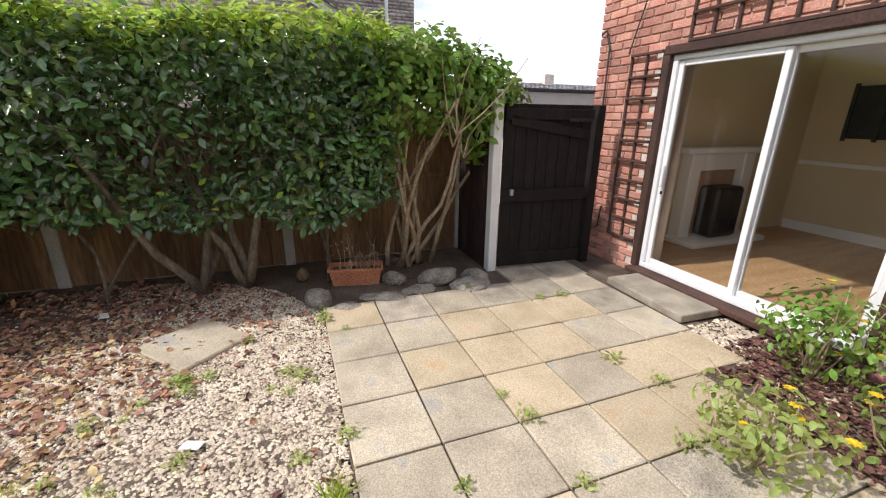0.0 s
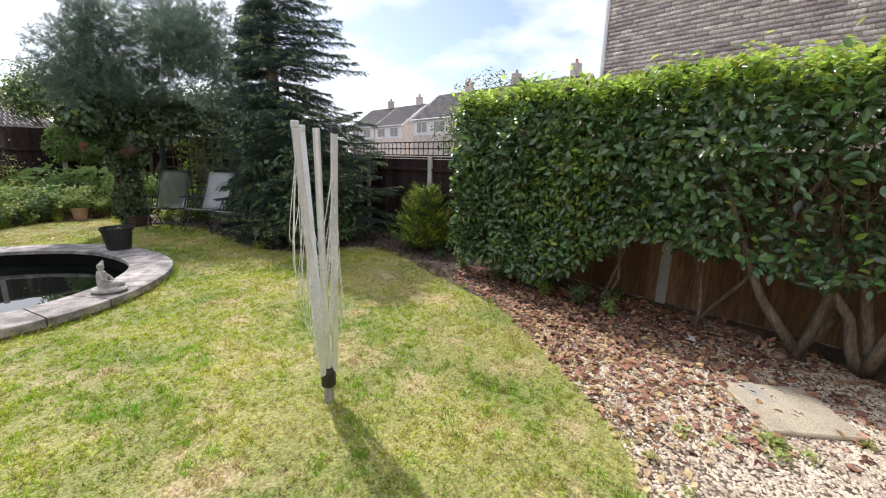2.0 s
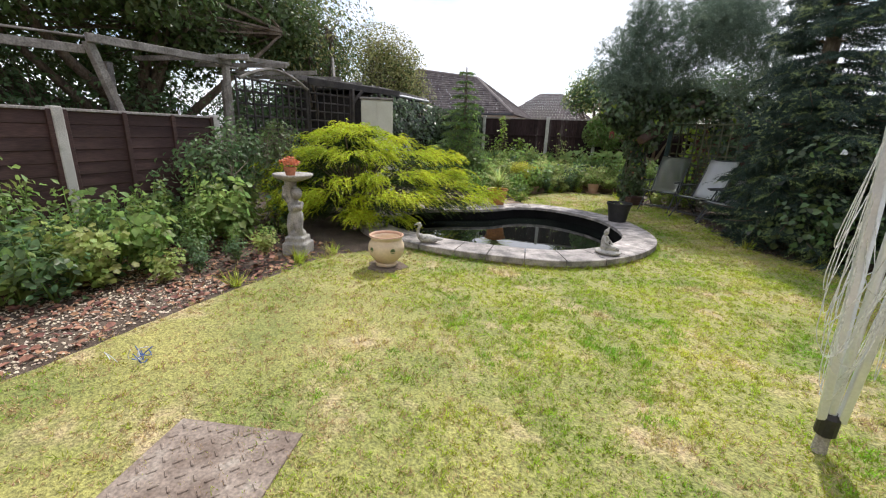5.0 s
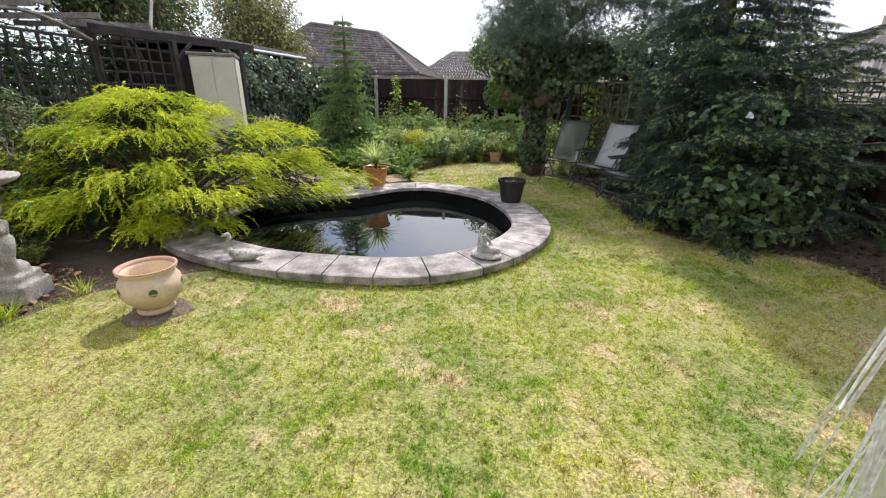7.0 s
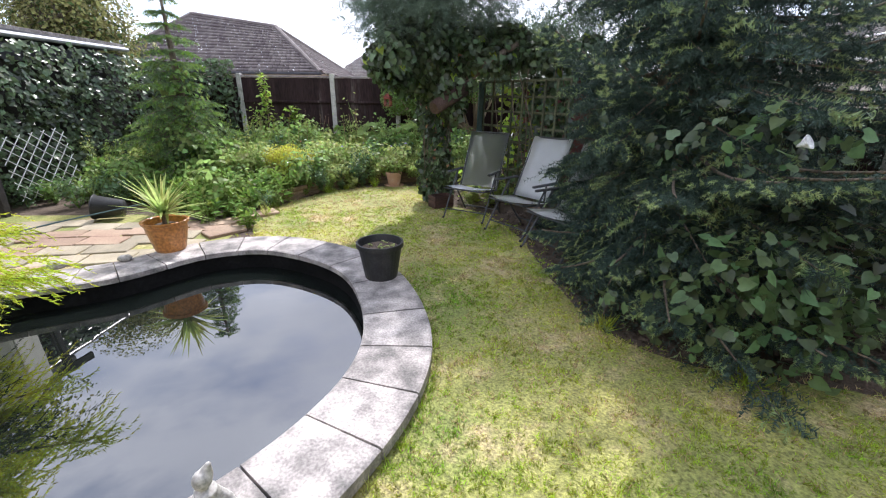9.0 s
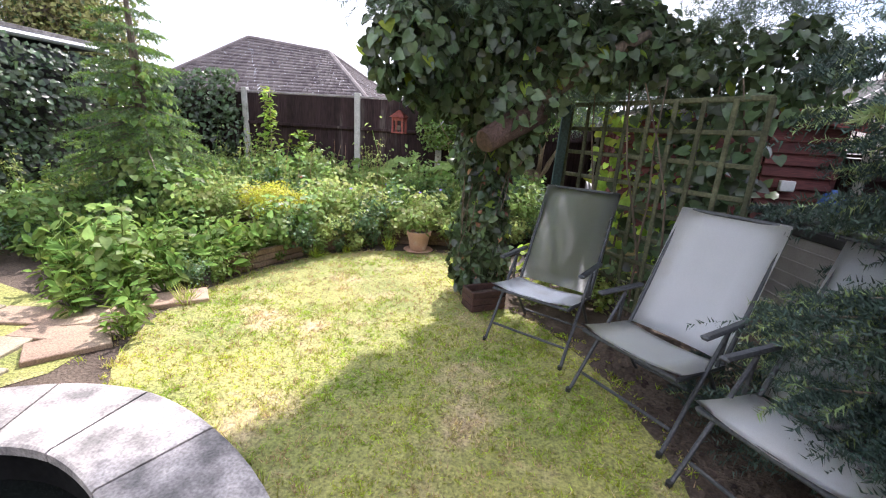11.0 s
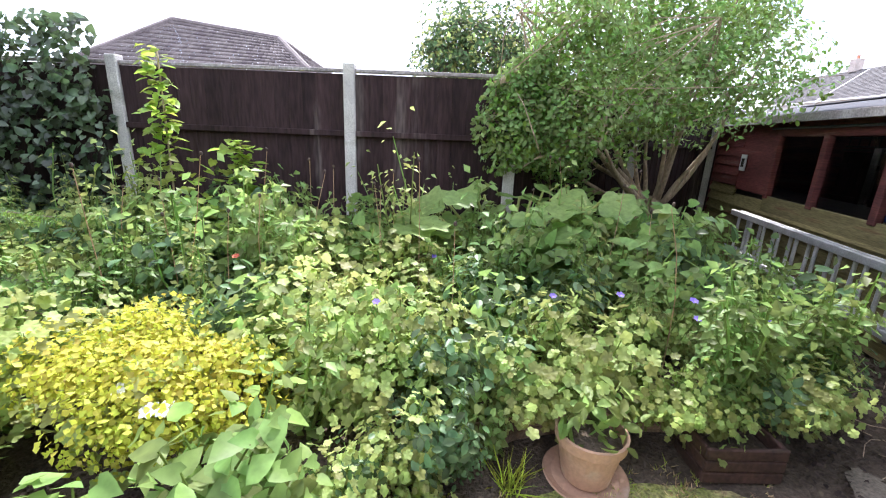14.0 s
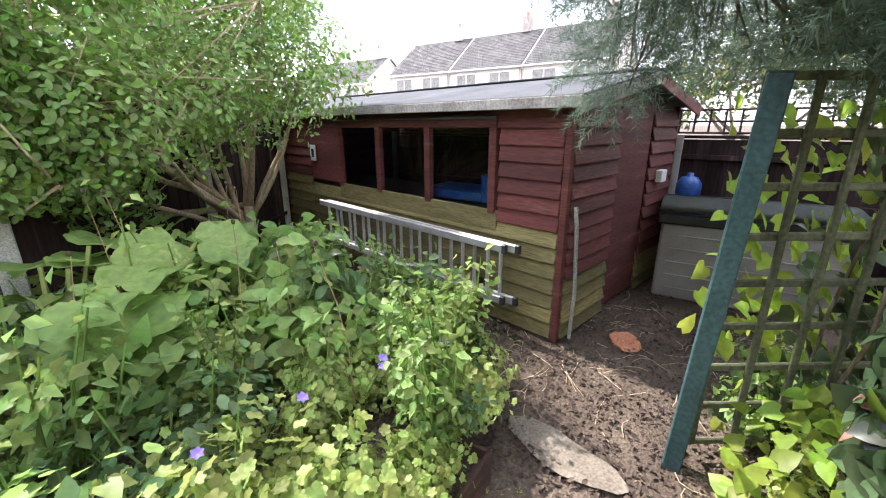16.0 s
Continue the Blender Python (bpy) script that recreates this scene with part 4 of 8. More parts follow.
def patio_door():
    t = thing("door_1", (0, HY, 0), "white sliding patio door with two large panes", "door", kind="structure")
    f = M["upvc"]
    y = -.06
    part("frame_top", box(((D0 + D1) / 2, y, DZ1 - .022), (D1 - D0, .11, .044), 0, .006), f, t)
    part("frame_bottom", box(((D0 + D1) / 2, y, DZ0 + .025), (D1 - D0, .11, .05), 0, .006), f, t)
    for x in (D0 + .024, D1 - .024):
        part("frame_side", box((x, y, (DZ0 + DZ1) / 2 + .003), (.048, .11, DZ1 - DZ0 - .096), 0, .006), f, t)
    mid = 2.785
    for x0, x1, yy in ((mid - .02, D1 - .05, .012), (D0 + .05, mid + .02, -.035)):
        leaf = part("sash", box((x0 + .024, y + yy, (DZ0 + DZ1) / 2), (.048, .04, DZ1 - DZ0 - .1), 0, .005), f, t)
        part("stile", box((x1 - .024, y + yy, (DZ0 + DZ1) / 2), (.048, .04, DZ1 - DZ0 - .1), 0, .005), f, leaf)
        for z in (DZ0 + .078, DZ1 - .07):
            part("rail", box(((x0 + x1) / 2, y + yy, z), (x1 - x0 - .098, .038, .048), 0, .005), f, leaf)
        g = part("pane", glass_sheet((x0 + x1) / 2, y + yy, (DZ0 + DZ1) / 2, x1 - x0 - .09, DZ1 - DZ0 - .17), M["glass"], leaf)
        g.visible_shadow = False
    h = part("handle", box((D1 - .1, .0, 1.02), (.03, .03, .2), 0, .008), f, t, "white pull handle")
    part("keyhole", box((D1 - .1, -.02, .86), (.018, .02, .03), 0, .004), M["iron"], t)
    part("sill", box(((D0 + D1) / 2, .03, DZ0 - .025), (D1 - D0 + .1, .2, .05), 0, .008), M["trellis_brown"], t, "dark timber sill")
    part("surround", box(((D0 + D1) / 2, .012, DZ1 + .04), (D1 - D0 + .14, .06, .075), 0, .006), M["trellis_brown"], t, "dark timber lintel board")
    part("surround", box((D1 + .035, .012, (DZ0 + DZ1) / 2), (.065, .06, DZ1 - DZ0), 0, .006), M["trellis_brown"], t)
    part("surround", box((D0 - .035, .012, (DZ0 + DZ1) / 2), (.065, .06, DZ1 - DZ0), 0, .006), M["trellis_brown"], t)


patio_door()
lattice("wall_trellis", (3.78, HY + .018), (4.16, HY + .018), .34, 2.09, .19, .19, .028, .018, "trellis_brown", "narrow brown wooden trellis screwed to the brick wall")
lattice("door_trellis", (1.2, HY + .018), (3.55, HY + .018), 2.14, 2.75, .19, .19, .028, .018, "trellis_brown", "brown wooden trellis above the patio door")


def gate():
    t = thing("gate", (4.27, -2.42, 0, 0, 0, -94), "dark brown painted timber garden gate, closed", "gate", kind="structure")
    g = M["gate_paint"]
    for k in range(8):
        part("board", box((.06 + k * .118, 0, .84), (.114, .022, 1.6), 0, .004), g, t)
    for z, h in ((1.55, .1), (.78, .12), (.12, .12)):
        part("ledge", box((.475, -.025, z), (.94, .03, h), 0, .004), g, t)
    part("brace", bar((.06, -.025, 1.5), (.9, -.025, 1.36), .03, .09, .004), g, t)
    part("latch", box((.1, -.045, .82), (.035, .03, .06), 0, .006), M["ladder_metal"], t, "small metal latch")
    part("hinge", box((.8, -.045, 1.5), (.25, .012, .03), 0, .003), M["iron"], t)


gate()
gp = tagged(part("gate_post", box((4.3, -2.36, .88), (.1, .09, 1.76), 0, .006), M["white_paint"]), "pale painted timber gate post", "post")
gp2 = tagged(part("gate_post", box((4.24, -3.47, .82), (.1, .09, 1.64), 0, .006), M["gate_paint"]), "dark painted timber gate post by the wall", "post")
tagged(part("fence_infill", box((4.72, -2.35, .8), (.74, .05, 1.6), 0, .004), M["fence_brown"]), "dark board beside the gate post", "fence", kind="structure")
skl = new("door_daylight", bpy.data.lights.new("door_daylight", "AREA"))
skl.data.shape, skl.data.size, skl.data.size_y, skl.data.energy = "RECTANGLE", 1.6, 1.8, 6
skl.matrix_world = look((2.8, HY - .2, 1.1), (2.8, HY - 3, .9))

# ---- plants ----
def limb_points(a, b, bend, r, n=6):
    a, b = np.array(a, float), np.array(b, float)
    off = r.normal(size=3) * bend
    return [tuple(a + (b - a) * t + off * math.sin(t * math.pi) + r.normal(size=3) * bend * .12) for t in np.linspace(0, 1, n)]


def sprays(start, way, length, per, needle, width, r, spread=.75, droop=0.0, flat=0.0):
    """Fine needles set along many small twigs."""
    n = len(start)
    t = np.linspace(.05, 1, per)[None, :, None]
    way = unit(way)
    length = np.broadcast_to(length, n)[:, None, None]
    p = start[:, None, :] + way[:, None, :] * length * t
    p[:, :, 2] -= (droop * length * t ** 2)[:, :, 0]
    q = r.normal(size=(n, per, 3))
    if flat:
        q[:, :, 2] *= 1 - flat
    q -= (q * way[:, None, :]).sum(2, keepdims=True) * way[:, None, :]
    d = way[:, None, :] * (1 - spread) + unit(q) * spread
    d[:, :, 2] -= droop * .5
    ln = needle * r.uniform(.7, 1.25, (n * per))
    return scatter(BLADE, p.reshape(-1, 3), d.reshape(-1, 3), r.normal(size=(n * per, 3)), ln, width)


def hedge():
    r = rng(41)
    t = thing("hedge", (4.7, 1.2, 0), "tall clipped evergreen hedge, glossy dark leaves with lighter tips", "hedge")
    t.matrix_world = Matrix.Identity(4)
    n = 34000
    # skin of a long rounded block
    y = r.uniform(-1.35, 3.75, n)
    side = r.random(n)
    top = side < .3
    endf = side > .93
    z = np.where(top, 2.1 + .06 * r.normal(size=n), r.uniform(.2, 2.14, n))
    x = np.where(top, r.uniform(4.05, 5.3, n), 4.12 + .30 * r.random(n) ** 1.5)
    y = np.where(endf, 3.75 - .3 * r.random(n) ** 1.5, y)
    x = np.where(endf, r.uniform(4.1, 5.3, n), x)
    p = np.stack([x, y, z], 1)
    bulge = cheap_noise(p, 2.6, 3)
    p[:, 0] -= .1 * bulge * (~top)
    p[:, 2] += .05 * bulge * top + .04 * cheap_noise(p, 8, 6) * top
    low = .66 + .16 * cheap_noise(np.c_[np.zeros(n), y, np.zeros(n)], 3, 8) + np.where(y > 1.5, -.42 * np.clip((y - 1.5) / .9, 0, 1), 0)
    bare = np.clip(1.25 * np.exp(-((y - .25) / .85) ** 2 - ((z - 1.2) / .5) ** 2), 0, 1.15)
    k = (z > low) & (r.random(n) > .78 * bare)
    p, top, endf = p[k], top[k], endf[k]
    out = np.where(top[:, None], np.array([[-.2, 0, 1.0]]), np.where(endf[:, None], np.array([[-.2, 1.0, .2]]), np.array([[-1.0, 0, .3]])))
    # young tips; their share grows with height to paint the sunlit top
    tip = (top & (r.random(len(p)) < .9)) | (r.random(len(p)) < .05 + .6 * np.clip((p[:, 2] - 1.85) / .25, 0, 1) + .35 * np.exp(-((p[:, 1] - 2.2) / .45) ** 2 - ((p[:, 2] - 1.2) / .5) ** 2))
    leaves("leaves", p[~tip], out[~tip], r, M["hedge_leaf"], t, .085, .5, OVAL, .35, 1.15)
    leaves("young_lit_leaves", p[tip] + np.array([0, 0, .03]), out[tip], r, M["hedge_tip"], t, .07, .48, OVAL, .1, label="young leaves along the top, lightened as if sunlit")
    # inner leaves, which close the view to the fence
    m = 9000
    q = np.stack([r.uniform(4.4, 5.2, m), r.uniform(-1.3, 3.6, m), r.uniform(.85, 2.05, m)], 1)
    q = q[r.random(m) > .7 * np.exp(-((q[:, 1] - .25) / .75) ** 2 - ((q[:, 2] - 1.25) / .45) ** 2)]
    m = len(q)
    leaves("inner_leaves", q, np.tile([[-1.0, 0, .2]], (m, 1)), r, M["hedge_leaf"], t, .085, .6, LEAF, .3)
    for y0 in (-.05, .32, 1.0, 1.9, 2.7, -.8):
        big = y0 in (-.05, .32)
        for k in range(3 if big else 2):
            a = (4.55 + r.normal() * .05, y0 + r.normal() * .04, 0)
            b = (4.5 + r.normal() * .25, y0 + r.normal() * .45 + .15 * k, 1.2 + r.random() * .4)
            part("stem", tube(limb_points(a, b, .12, r, 7), list(np.linspace(.046 if big else .016, .012, 7)), 7), M["bark"], t, smooth=True)
    bm = bmesh.new()
    for k in range(260):
        yy = r.normal(.3, .8)
        a = (4.6, yy, r.uniform(.6, 1.5))
        b = (4.15 + .3 * r.random(), yy + r.normal() * .25, a[2] + r.uniform(-.05, .5))
        add_tube(bm, limb_points(a, b, .03, r, 4), [.006, .005, .004, .002], 4)
    tagged(part("twigs", bm, M["bark"], t), kind="stuff")


hedge()


def pale_shrub():
    r = rng(42)
    t = thing("shrub", Matrix.Identity(4), "tall leggy shrub with pale bare stems and light green leaves", "shrub")
    tops = []
    for k in range(11):
        a = (4.72 + r.normal() * .07, -1.62 + r.normal() * .12, 0)
        b = (4.5 + r.normal() * .22, -1.75 + r.normal() * .42, 1.35 + r.random() * .5)
        pts = limb_points(a, b, .12, r, 7)
        part("stem", tube(pts, list(np.linspace(.028, .010, 7)), 7), M["twig_pale"], t, "pale bare stem", True)
        tops.append(pts[-1])
    bm = bmesh.new()
    for k in range(60):
        a = tops[k % 11]
        b = np.array(a) + r.normal(size=3) * np.array([.16, .17, .14]) + np.array([0, 0, .2])
        add_tube(bm, limb_points(np.array(a) - np.array([0, 0, .3]), b, .04, r, 4), [.008, .006, .004, .002], 4)
    tagged(part("twigs", bm, M["twig_pale"], t), kind="stuff")
    blobs = [(4.45, -1.35, 1.75, .4, .45, .38), (4.5, -2.0, 1.75, .38, .42, .4), (4.5, -1.65, 2.0, .4, .55, .25), (4.6, -2.3, 1.4, .3, .25, .35), (4.4, -1.2, 1.3, .25, .25, .3), (4.45, -2.3, 1.8, .32, .32, .35), (4.5, -2.55, 1.6, .2, .22, .3)]
    p, o = shell(blobs, 4800, r, .7, .25, 6, 5)
    leaves("leaves", p, o, r, M["shrub_leaf"], t, .085, .6, OVAL, .45)


pale_shrub()


def conifer(name, x, y, h, radius, label, seed, mats, whorl=.2, arms=8, low=.25, needle=.032, width=.0055, per=34, tipf=.12, squash=(1, 1), bare_top=0.0, droop=.25, twig_gap=.075, category="conifer", power=.75):
    r = rng(seed)
    t = thing(name, Matrix.Identity(4), label, category)
    part("trunk", tube([(x, y, 0), (x + .03, y, h * .5), (x, y + .02, h)], [radius * .07 + .02, radius * .045 + .012, .012], 9), M["bark"], t, smooth=True)
    bm = bmesh.new()
    st, wy, ln, tip = [], [], [], []
    z = low
    while z < h - .05:
        f = 1 - (z - low) / (h - low)
        m = arms if f > .25 else max(4, arms - 3)
        a0 = r.random() * 6.28
        for k in range(m):
            a = a0 + k * 6.283 / m + r.normal() * .2
            L = radius * (f ** power * .92 + .1) * r.uniform(.55, 1.25)
            d = np.array([math.cos(a) * squash[0], math.sin(a) * squash[1], 0])
            if math.cos(a) > 0:
                d[0] *= squash[2] if len(squash) > 2 else 1
            rise = .18 * L if f < .5 else .02 * L
            pts = [np.array([x, y, z]) + d * L * u + np.array([0, 0, rise * u - droop * L * u * u + .12 * L * u ** 3]) for u in np.linspace(0, 1, 6)]
            add_tube(bm, pts, list(np.linspace(.006 + .012 * f, .003, 6)), 5)
            nt = max(4, int(L / twig_gap))
            for j in range(nt):
                u = .18 + .82 * (j + r.random()) / nt
                i = min(int(u * 5), 4)
                p = pts[i] + (pts[i + 1] - pts[i]) * (u * 5 - i)
                w = pts[i + 1] - pts[i]
                w = w / (np.linalg.norm(w) + 1e-9)
                s = np.array([-w[1], w[0], 0])
                for sg in (-1, 1):
                    st.append(p)
                    wy.append(w * .75 + s * sg * r.uniform(.5, 1.0) + np.array([0, 0, r.normal() * .15 - .12]))
                    ln.append((.10 + .26 * L * (1 - u) + .05) * r.uniform(.7, 1.2))
                    tip.append(u)
            st.append(pts[-2])
            wy.append(pts[-1] - pts[-2])
            ln.append(L * .24)
            tip.append(1.0)
        z += whorl * (.8 + .5 * (1 - f)) * r.uniform(.85, 1.15)
    tagged(part("branches", bm, M["bark"], t), kind="stuff")
    st, wy, ln, tip = np.array(st), np.array(wy), np.array(ln), np.array(tip)
    st[:, 2] = np.maximum(st[:, 2], .06)
    lit = (tip > .6) & (r.random(len(tip)) < tipf * 2.2)
    v, f = sprays(st[~lit], wy[~lit], ln[~lit], per, needle, width, r, .7, droop * .5)
    np_part("foliage", v, f, M[mats[0]], t)
    if lit.any():
        v, f = sprays(st[lit], wy[lit], ln[lit], per, needle, width, r, .7, droop * .5)
        np_part("young_foliage", v, f, M[mats[1]], t, "lighter young needles at the tips")
    return t


conifer("spruce_tree", 3.36, 7.6, 5.0, 2.0, "large dark green spruce with drooping branches down to the ground", 51, ("spruce", "spruce_tip"), squash=(.37, .86, 2.9), whorl=.135, arms=11, per=44, power=.62, needle=.036, width=.0078, twig_gap=.062, low=.3, tipf=.09)
conifer("spruce_sapling", -3.05, 11.45, 3.15, 1.2, "young spruce tree with a long bare leader", 52, ("sapling", "shrub_leaf"), whorl=.16, arms=9, per=40, needle=.036, width=.008, tipf=.2, twig_gap=.065, power=1.25, droop=.34)
conifer("golden_conifer", 4.72, 5.0, 1.0, .42, "small rounded golden green conifer bush", 53, ("gold_conifer", "juniper"), whorl=.06, arms=16, per=24, needle=.03, width=.006, low=.05, tipf=.12, droop=-.3, twig_gap=.05, category="bush")


def spruce_core():
    """Ivy and dead inner twigs under the skirt of the spruce."""
    r = rng(54)
    t = thing("ivy", Matrix.Identity(4), "dark green ivy climbing through the lower spruce branches", "ivy")
    p, o = shell([(3.35, 6.35, .5, .75, .6, .55), (3.9, 6.3, .6, .6, .5, .6), (3.2, 6.5, 1.25, .45, .4, .35), (3.6, 7.2, 1.0, .9, .8, 1.0)], 1500, r, .5, .2, 5, 8)
    p[:, 2] = np.abs(p[:, 2])
    leaves("leaves", p, o, r, M["ivy_leaf"], t, .072, .85, HEART, .5)
    p, o = shell([(3.45, 6.0, .5, .5, .35, .4), (3.0, 5.95, .55, .4, .25, .4), (3.5, 5.85, .3, .4, .2, .25), (3.1, 6.0, 1.36, .35, .2, .16)], 340, r, .6, .2, 5, 9)
    leaves("light_leaves", np.abs(p), o, r, M["bed_dark"], t, .078, .85, HEART, .4)
    f = tagged(thing("bindweed_flower", (3.05, 5.78, 1.36, 60, 0, 30), "white bindweed flower among dark needles", "flower"))
    part("petals", lathe([(.004, -.05), (.012, -.03), (.035, 0), (.03, .002), (.008, -.02)], 14), M["flower_white"], f, smooth=True)


spruce_core()


def spruce_boughs():
    """Low sweeping boughs of the spruce, with bottle-brush sprays and pale tips."""
    r = rng(58)
    t = bpy.data.objects["spruce_tree"]
    st, wy, ln = [], [], []
    for ex, ey, ez, z0 in ((2.62, 5.95, 1.02, 1.35), (2.85, 5.62, 1.16, 1.4), (3.2, 5.52, 1.2, 1.35), (3.55, 5.55, 1.24, 1.35), (3.95, 5.7, 1.2, 1.3), (4.35, 5.9, 1.1, 1.3), (4.7, 6.3, 1.5, 1.6), (4.75, 5.9, .9, 1.1),
                           (2.5, 6.3, .5, .9), (2.7, 5.9, .34, .8), (3.0, 5.75, .2, .7), (3.35, 5.65, .3, .7), (3.7, 5.7, .22, .7), (4.1, 5.85, .3, .7), (2.35, 6.75, .3, .7), (2.3, 7.2, .45, .8), (2.5, 6.6, 1.7, 1.7), (2.8, 6.35, 2.0, 2.1), (3.4, 6.25, 1.95, 2.1), (4.1, 6.3, 1.9, 2.0), (2.2, 7.0, 1.9, 1.8), (4.6, 6.9, 2.2, 2.2), (4.9, 7.4, 1.8, 1.9)):
        a, b = np.array([3.45, 7.5, z0]), np.array([ex, ey, ez])
        pts = [a + (b - a) * u + np.array([0, 0, -.16 * math.sin(u * math.pi) + .05 * u * u]) for u in np.linspace(0, 1, 8)]
        part("bough", tube(pts, list(np.linspace(.022, .005, 8)), 6), M["bark"], t, smooth=True)
        w0 = unit((b - a)[None])[0]
        s = np.array([-w0[1], w0[0], 0])
        for u in np.linspace(.42, 1, 17):
            i = min(int(u * 7), 6)
            p = pts[i] + (pts[i + 1] - pts[i]) * (u * 7 - i)
            for sg in (-1, 1):
                side = (.42 * (1.06 - u) + .10) * r.uniform(.8, 1.2)
                d = w0 * .75 + s * sg * .75 + np.array([0, 0, r.normal() * .12 - .1])
                st.append(p)
                wy.append(d)
                ln.append(side)
                for k in range(2):
                    f = r.uniform(.35, .85)
                    st.append(p + unit(d[None])[0] * side * f)
                    wy.append(w0 * .9 + s * sg * r.uniform(-.3, .9) + np.array([0, 0, r.normal() * .12]))
                    ln.append(side * .5)
        st.append(pts[-2])
        wy.append(w0)
        ln.append(.2)
    st, wy, ln = np.array(st), np.array(wy), np.array(ln)
    st[:, 2] = np.maximum(st[:, 2], .05)
    v, f = sprays(st, wy, ln * .72, 60, .024, .0042, r, .62, .05)
    np_part("bough_needles", v, f, M["spruce"], t)
    tip = st + unit(wy) * (ln * .62)[:, None]
    k = r.random(len(st)) < .5
    v, f = sprays(tip[k], wy[k], ln[k] * .42, 34, .021, .0038, r, .55, .05)
    np_part("bough_tips", v, f, M["spruce_tip"], t, "pale young needles at the bough ends")


spruce_boughs()


def sapling_weeds():
    r = rng(57)
    t = thing("bindweed", Matrix.Identity(4), "heart-leaved bindweed twining through the young spruce", "climber")
    p, o = shell([(-3.0, 11.35, .7, .6, .6, .7), (-3.0, 11.4, 1.5, .35, .35, .6), (-2.6, 11.0, .5, .5, .4, .45)], 1500, r, .6, .25, 5, 14)
    p[:, 2] = np.maximum(np.abs(p[:, 2]), .03)
    leaves("leaves", p, o, r, M["bed_leaf"], t, .085, .85, HEART, .6)


sapling_weeds()


def pine_and_ivy():
    r = rng(55)
    t = thing("ivy_clad_pine", Matrix.Identity(4), "old pine with a thick ivy-covered trunk leaning over the lawn", "tree")
    part("trunk", tube([(1.42, 10.15, 0), (1.4, 10.13, .8), (1.45, 10.1, 1.5), (1.4, 10.05, 2.3), (1.3, 10.0, 3.3)], [.13, .11, .1, .09, .05], 10), M["bark"], t, smooth=True)
    part("bough", tube([(1.44, 10.1, 1.35), (1.75, 9.95, 1.75), (2.1, 9.85, 2.0), (2.45, 9.9, 2.2)], [.09, .08, .06, .03], 8), M["bark"], t, smooth=True)
    part("bough", tube([(1.5, 10.2, 1.8), (1.1, 9.75, 2.05), (.75, 9.3, 2.15)], [.06, .045, .02], 8), M["bark"], t, smooth=True)
    part("bough", tube([(1.45, 10.2, 2.2), (1.5, 10.6, 2.45), (1.55, 11.3, 2.5)], [.05, .035, .015], 8), M["bark"], t, smooth=True)
    part("sawn_stub", tube([(1.75, 9.9, 1.64), (1.55, 9.78, 1.53), (1.36, 9.64, 1.40), (1.35, 9.63, 1.395)], [.10, .105, .09, .075], 9), M["sawn_bark"], t, "sawn brown stub of a thick bough", True)
    # ivy round the trunk and over the boughs
    n = 4200
    z = r.uniform(.05, 2.1, n)
    a = r.uniform(0, 6.28, n)
    rad = (.15 + .05 * np.sin(z * 5 + a * 2) + .16 * np.clip(z - 1.2, 0, 1)) * r.uniform(.8, 1.15, n)
    p = np.stack([1.42 + rad * np.cos(a), 10.15 - .03 * z + rad * np.sin(a), z], 1)
    o = np.stack([np.cos(a), np.sin(a), np.full(n, .2)], 1)
    young, dead = r.random(n) < .035, r.random(n) < .05
    leaves("trunk_ivy", p[~young & ~dead], o[~young & ~dead], r, M["ivy_leaf"], t, .082, .85, HEART, .8, 1.1)
    leaves("pale_ivy", p[young], o[young], r, M["ivy_light"], t, .075, .85, HEART, .8, label="yellow-green young ivy leaves")
    leaves("dead_ivy", p[dead] * np.array([1, 1, 1]), o[dead], r, M["dead_leaf"], t, .07, .7, HEART, .9, label="withered brown ivy leaves")
    bm = bmesh.new()
    for k in range(26):
        a0, z0 = r.uniform(0, 6.28), r.uniform(.2, 1.7)
        pts = [(1.42 + (.2 + .03 * r.random()) * math.cos(a0 + .5 * u), 10.1 + .2 * math.sin(a0 + .5 * u), z0 + .5 * u) for u in np.linspace(0, 1, 5)]
        add_tube(bm, pts, .005, 4)
    tagged(part("ivy_stems", bm, M["bark"], t), kind="stuff")
    blobs = [(1.15, 9.85, 2.15, .52, .52, .4), (1.7, 9.95, 2.18, .45, .3, .34), (2.05, 9.88, 2.02, .36, .16, .2), (1.7, 9.95, 1.8, .2, .14, .2), (.85, 9.5, 2.0, .38, .4, .4), (2.3, 10.1, 2.2, .5, .22, .36), (2.9, 10.0, 2.05, .4, .14, .25), (3.4, 9.75, 2.0, .35, .14, .3), (1.0, 9.75, 1.85, .3, .3, .3), (1.5, 9.95, 1.75, .35, .28, .3), (1.62, 10.0, 1.5, .16, .14, .3)]
    p, o = shell(blobs, 6300, r, .6, .25, 5, 10)
    leaves("ivy_canopy", p, o, r, M["ivy_leaf"], t, .085, .85, HEART, .8)
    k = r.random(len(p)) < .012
    # a few repeated leaves with sun shining through put into their colour
    leaves("backlit_ivy", p[k], o[k], r, M["ivy_light"], t, .11, .85, HEART, .8, label="ivy leaves tinted bright as if backlit")
    p, o = shell([(1.27, 10.22, .55, .16, .12, .55), (1.27, 10.22, 1.3, .18, .13, .5), (1.05, 10.2, 1.9, .28, .13, .35)], 1700, r, .5, .25, 5, 13)
    p[:, 2] = np.maximum(p[:, 2], .04)
    leaves("rear_ivy", p, o, r, M["ivy_leaf"], t, .085, .85, HEART, .8)
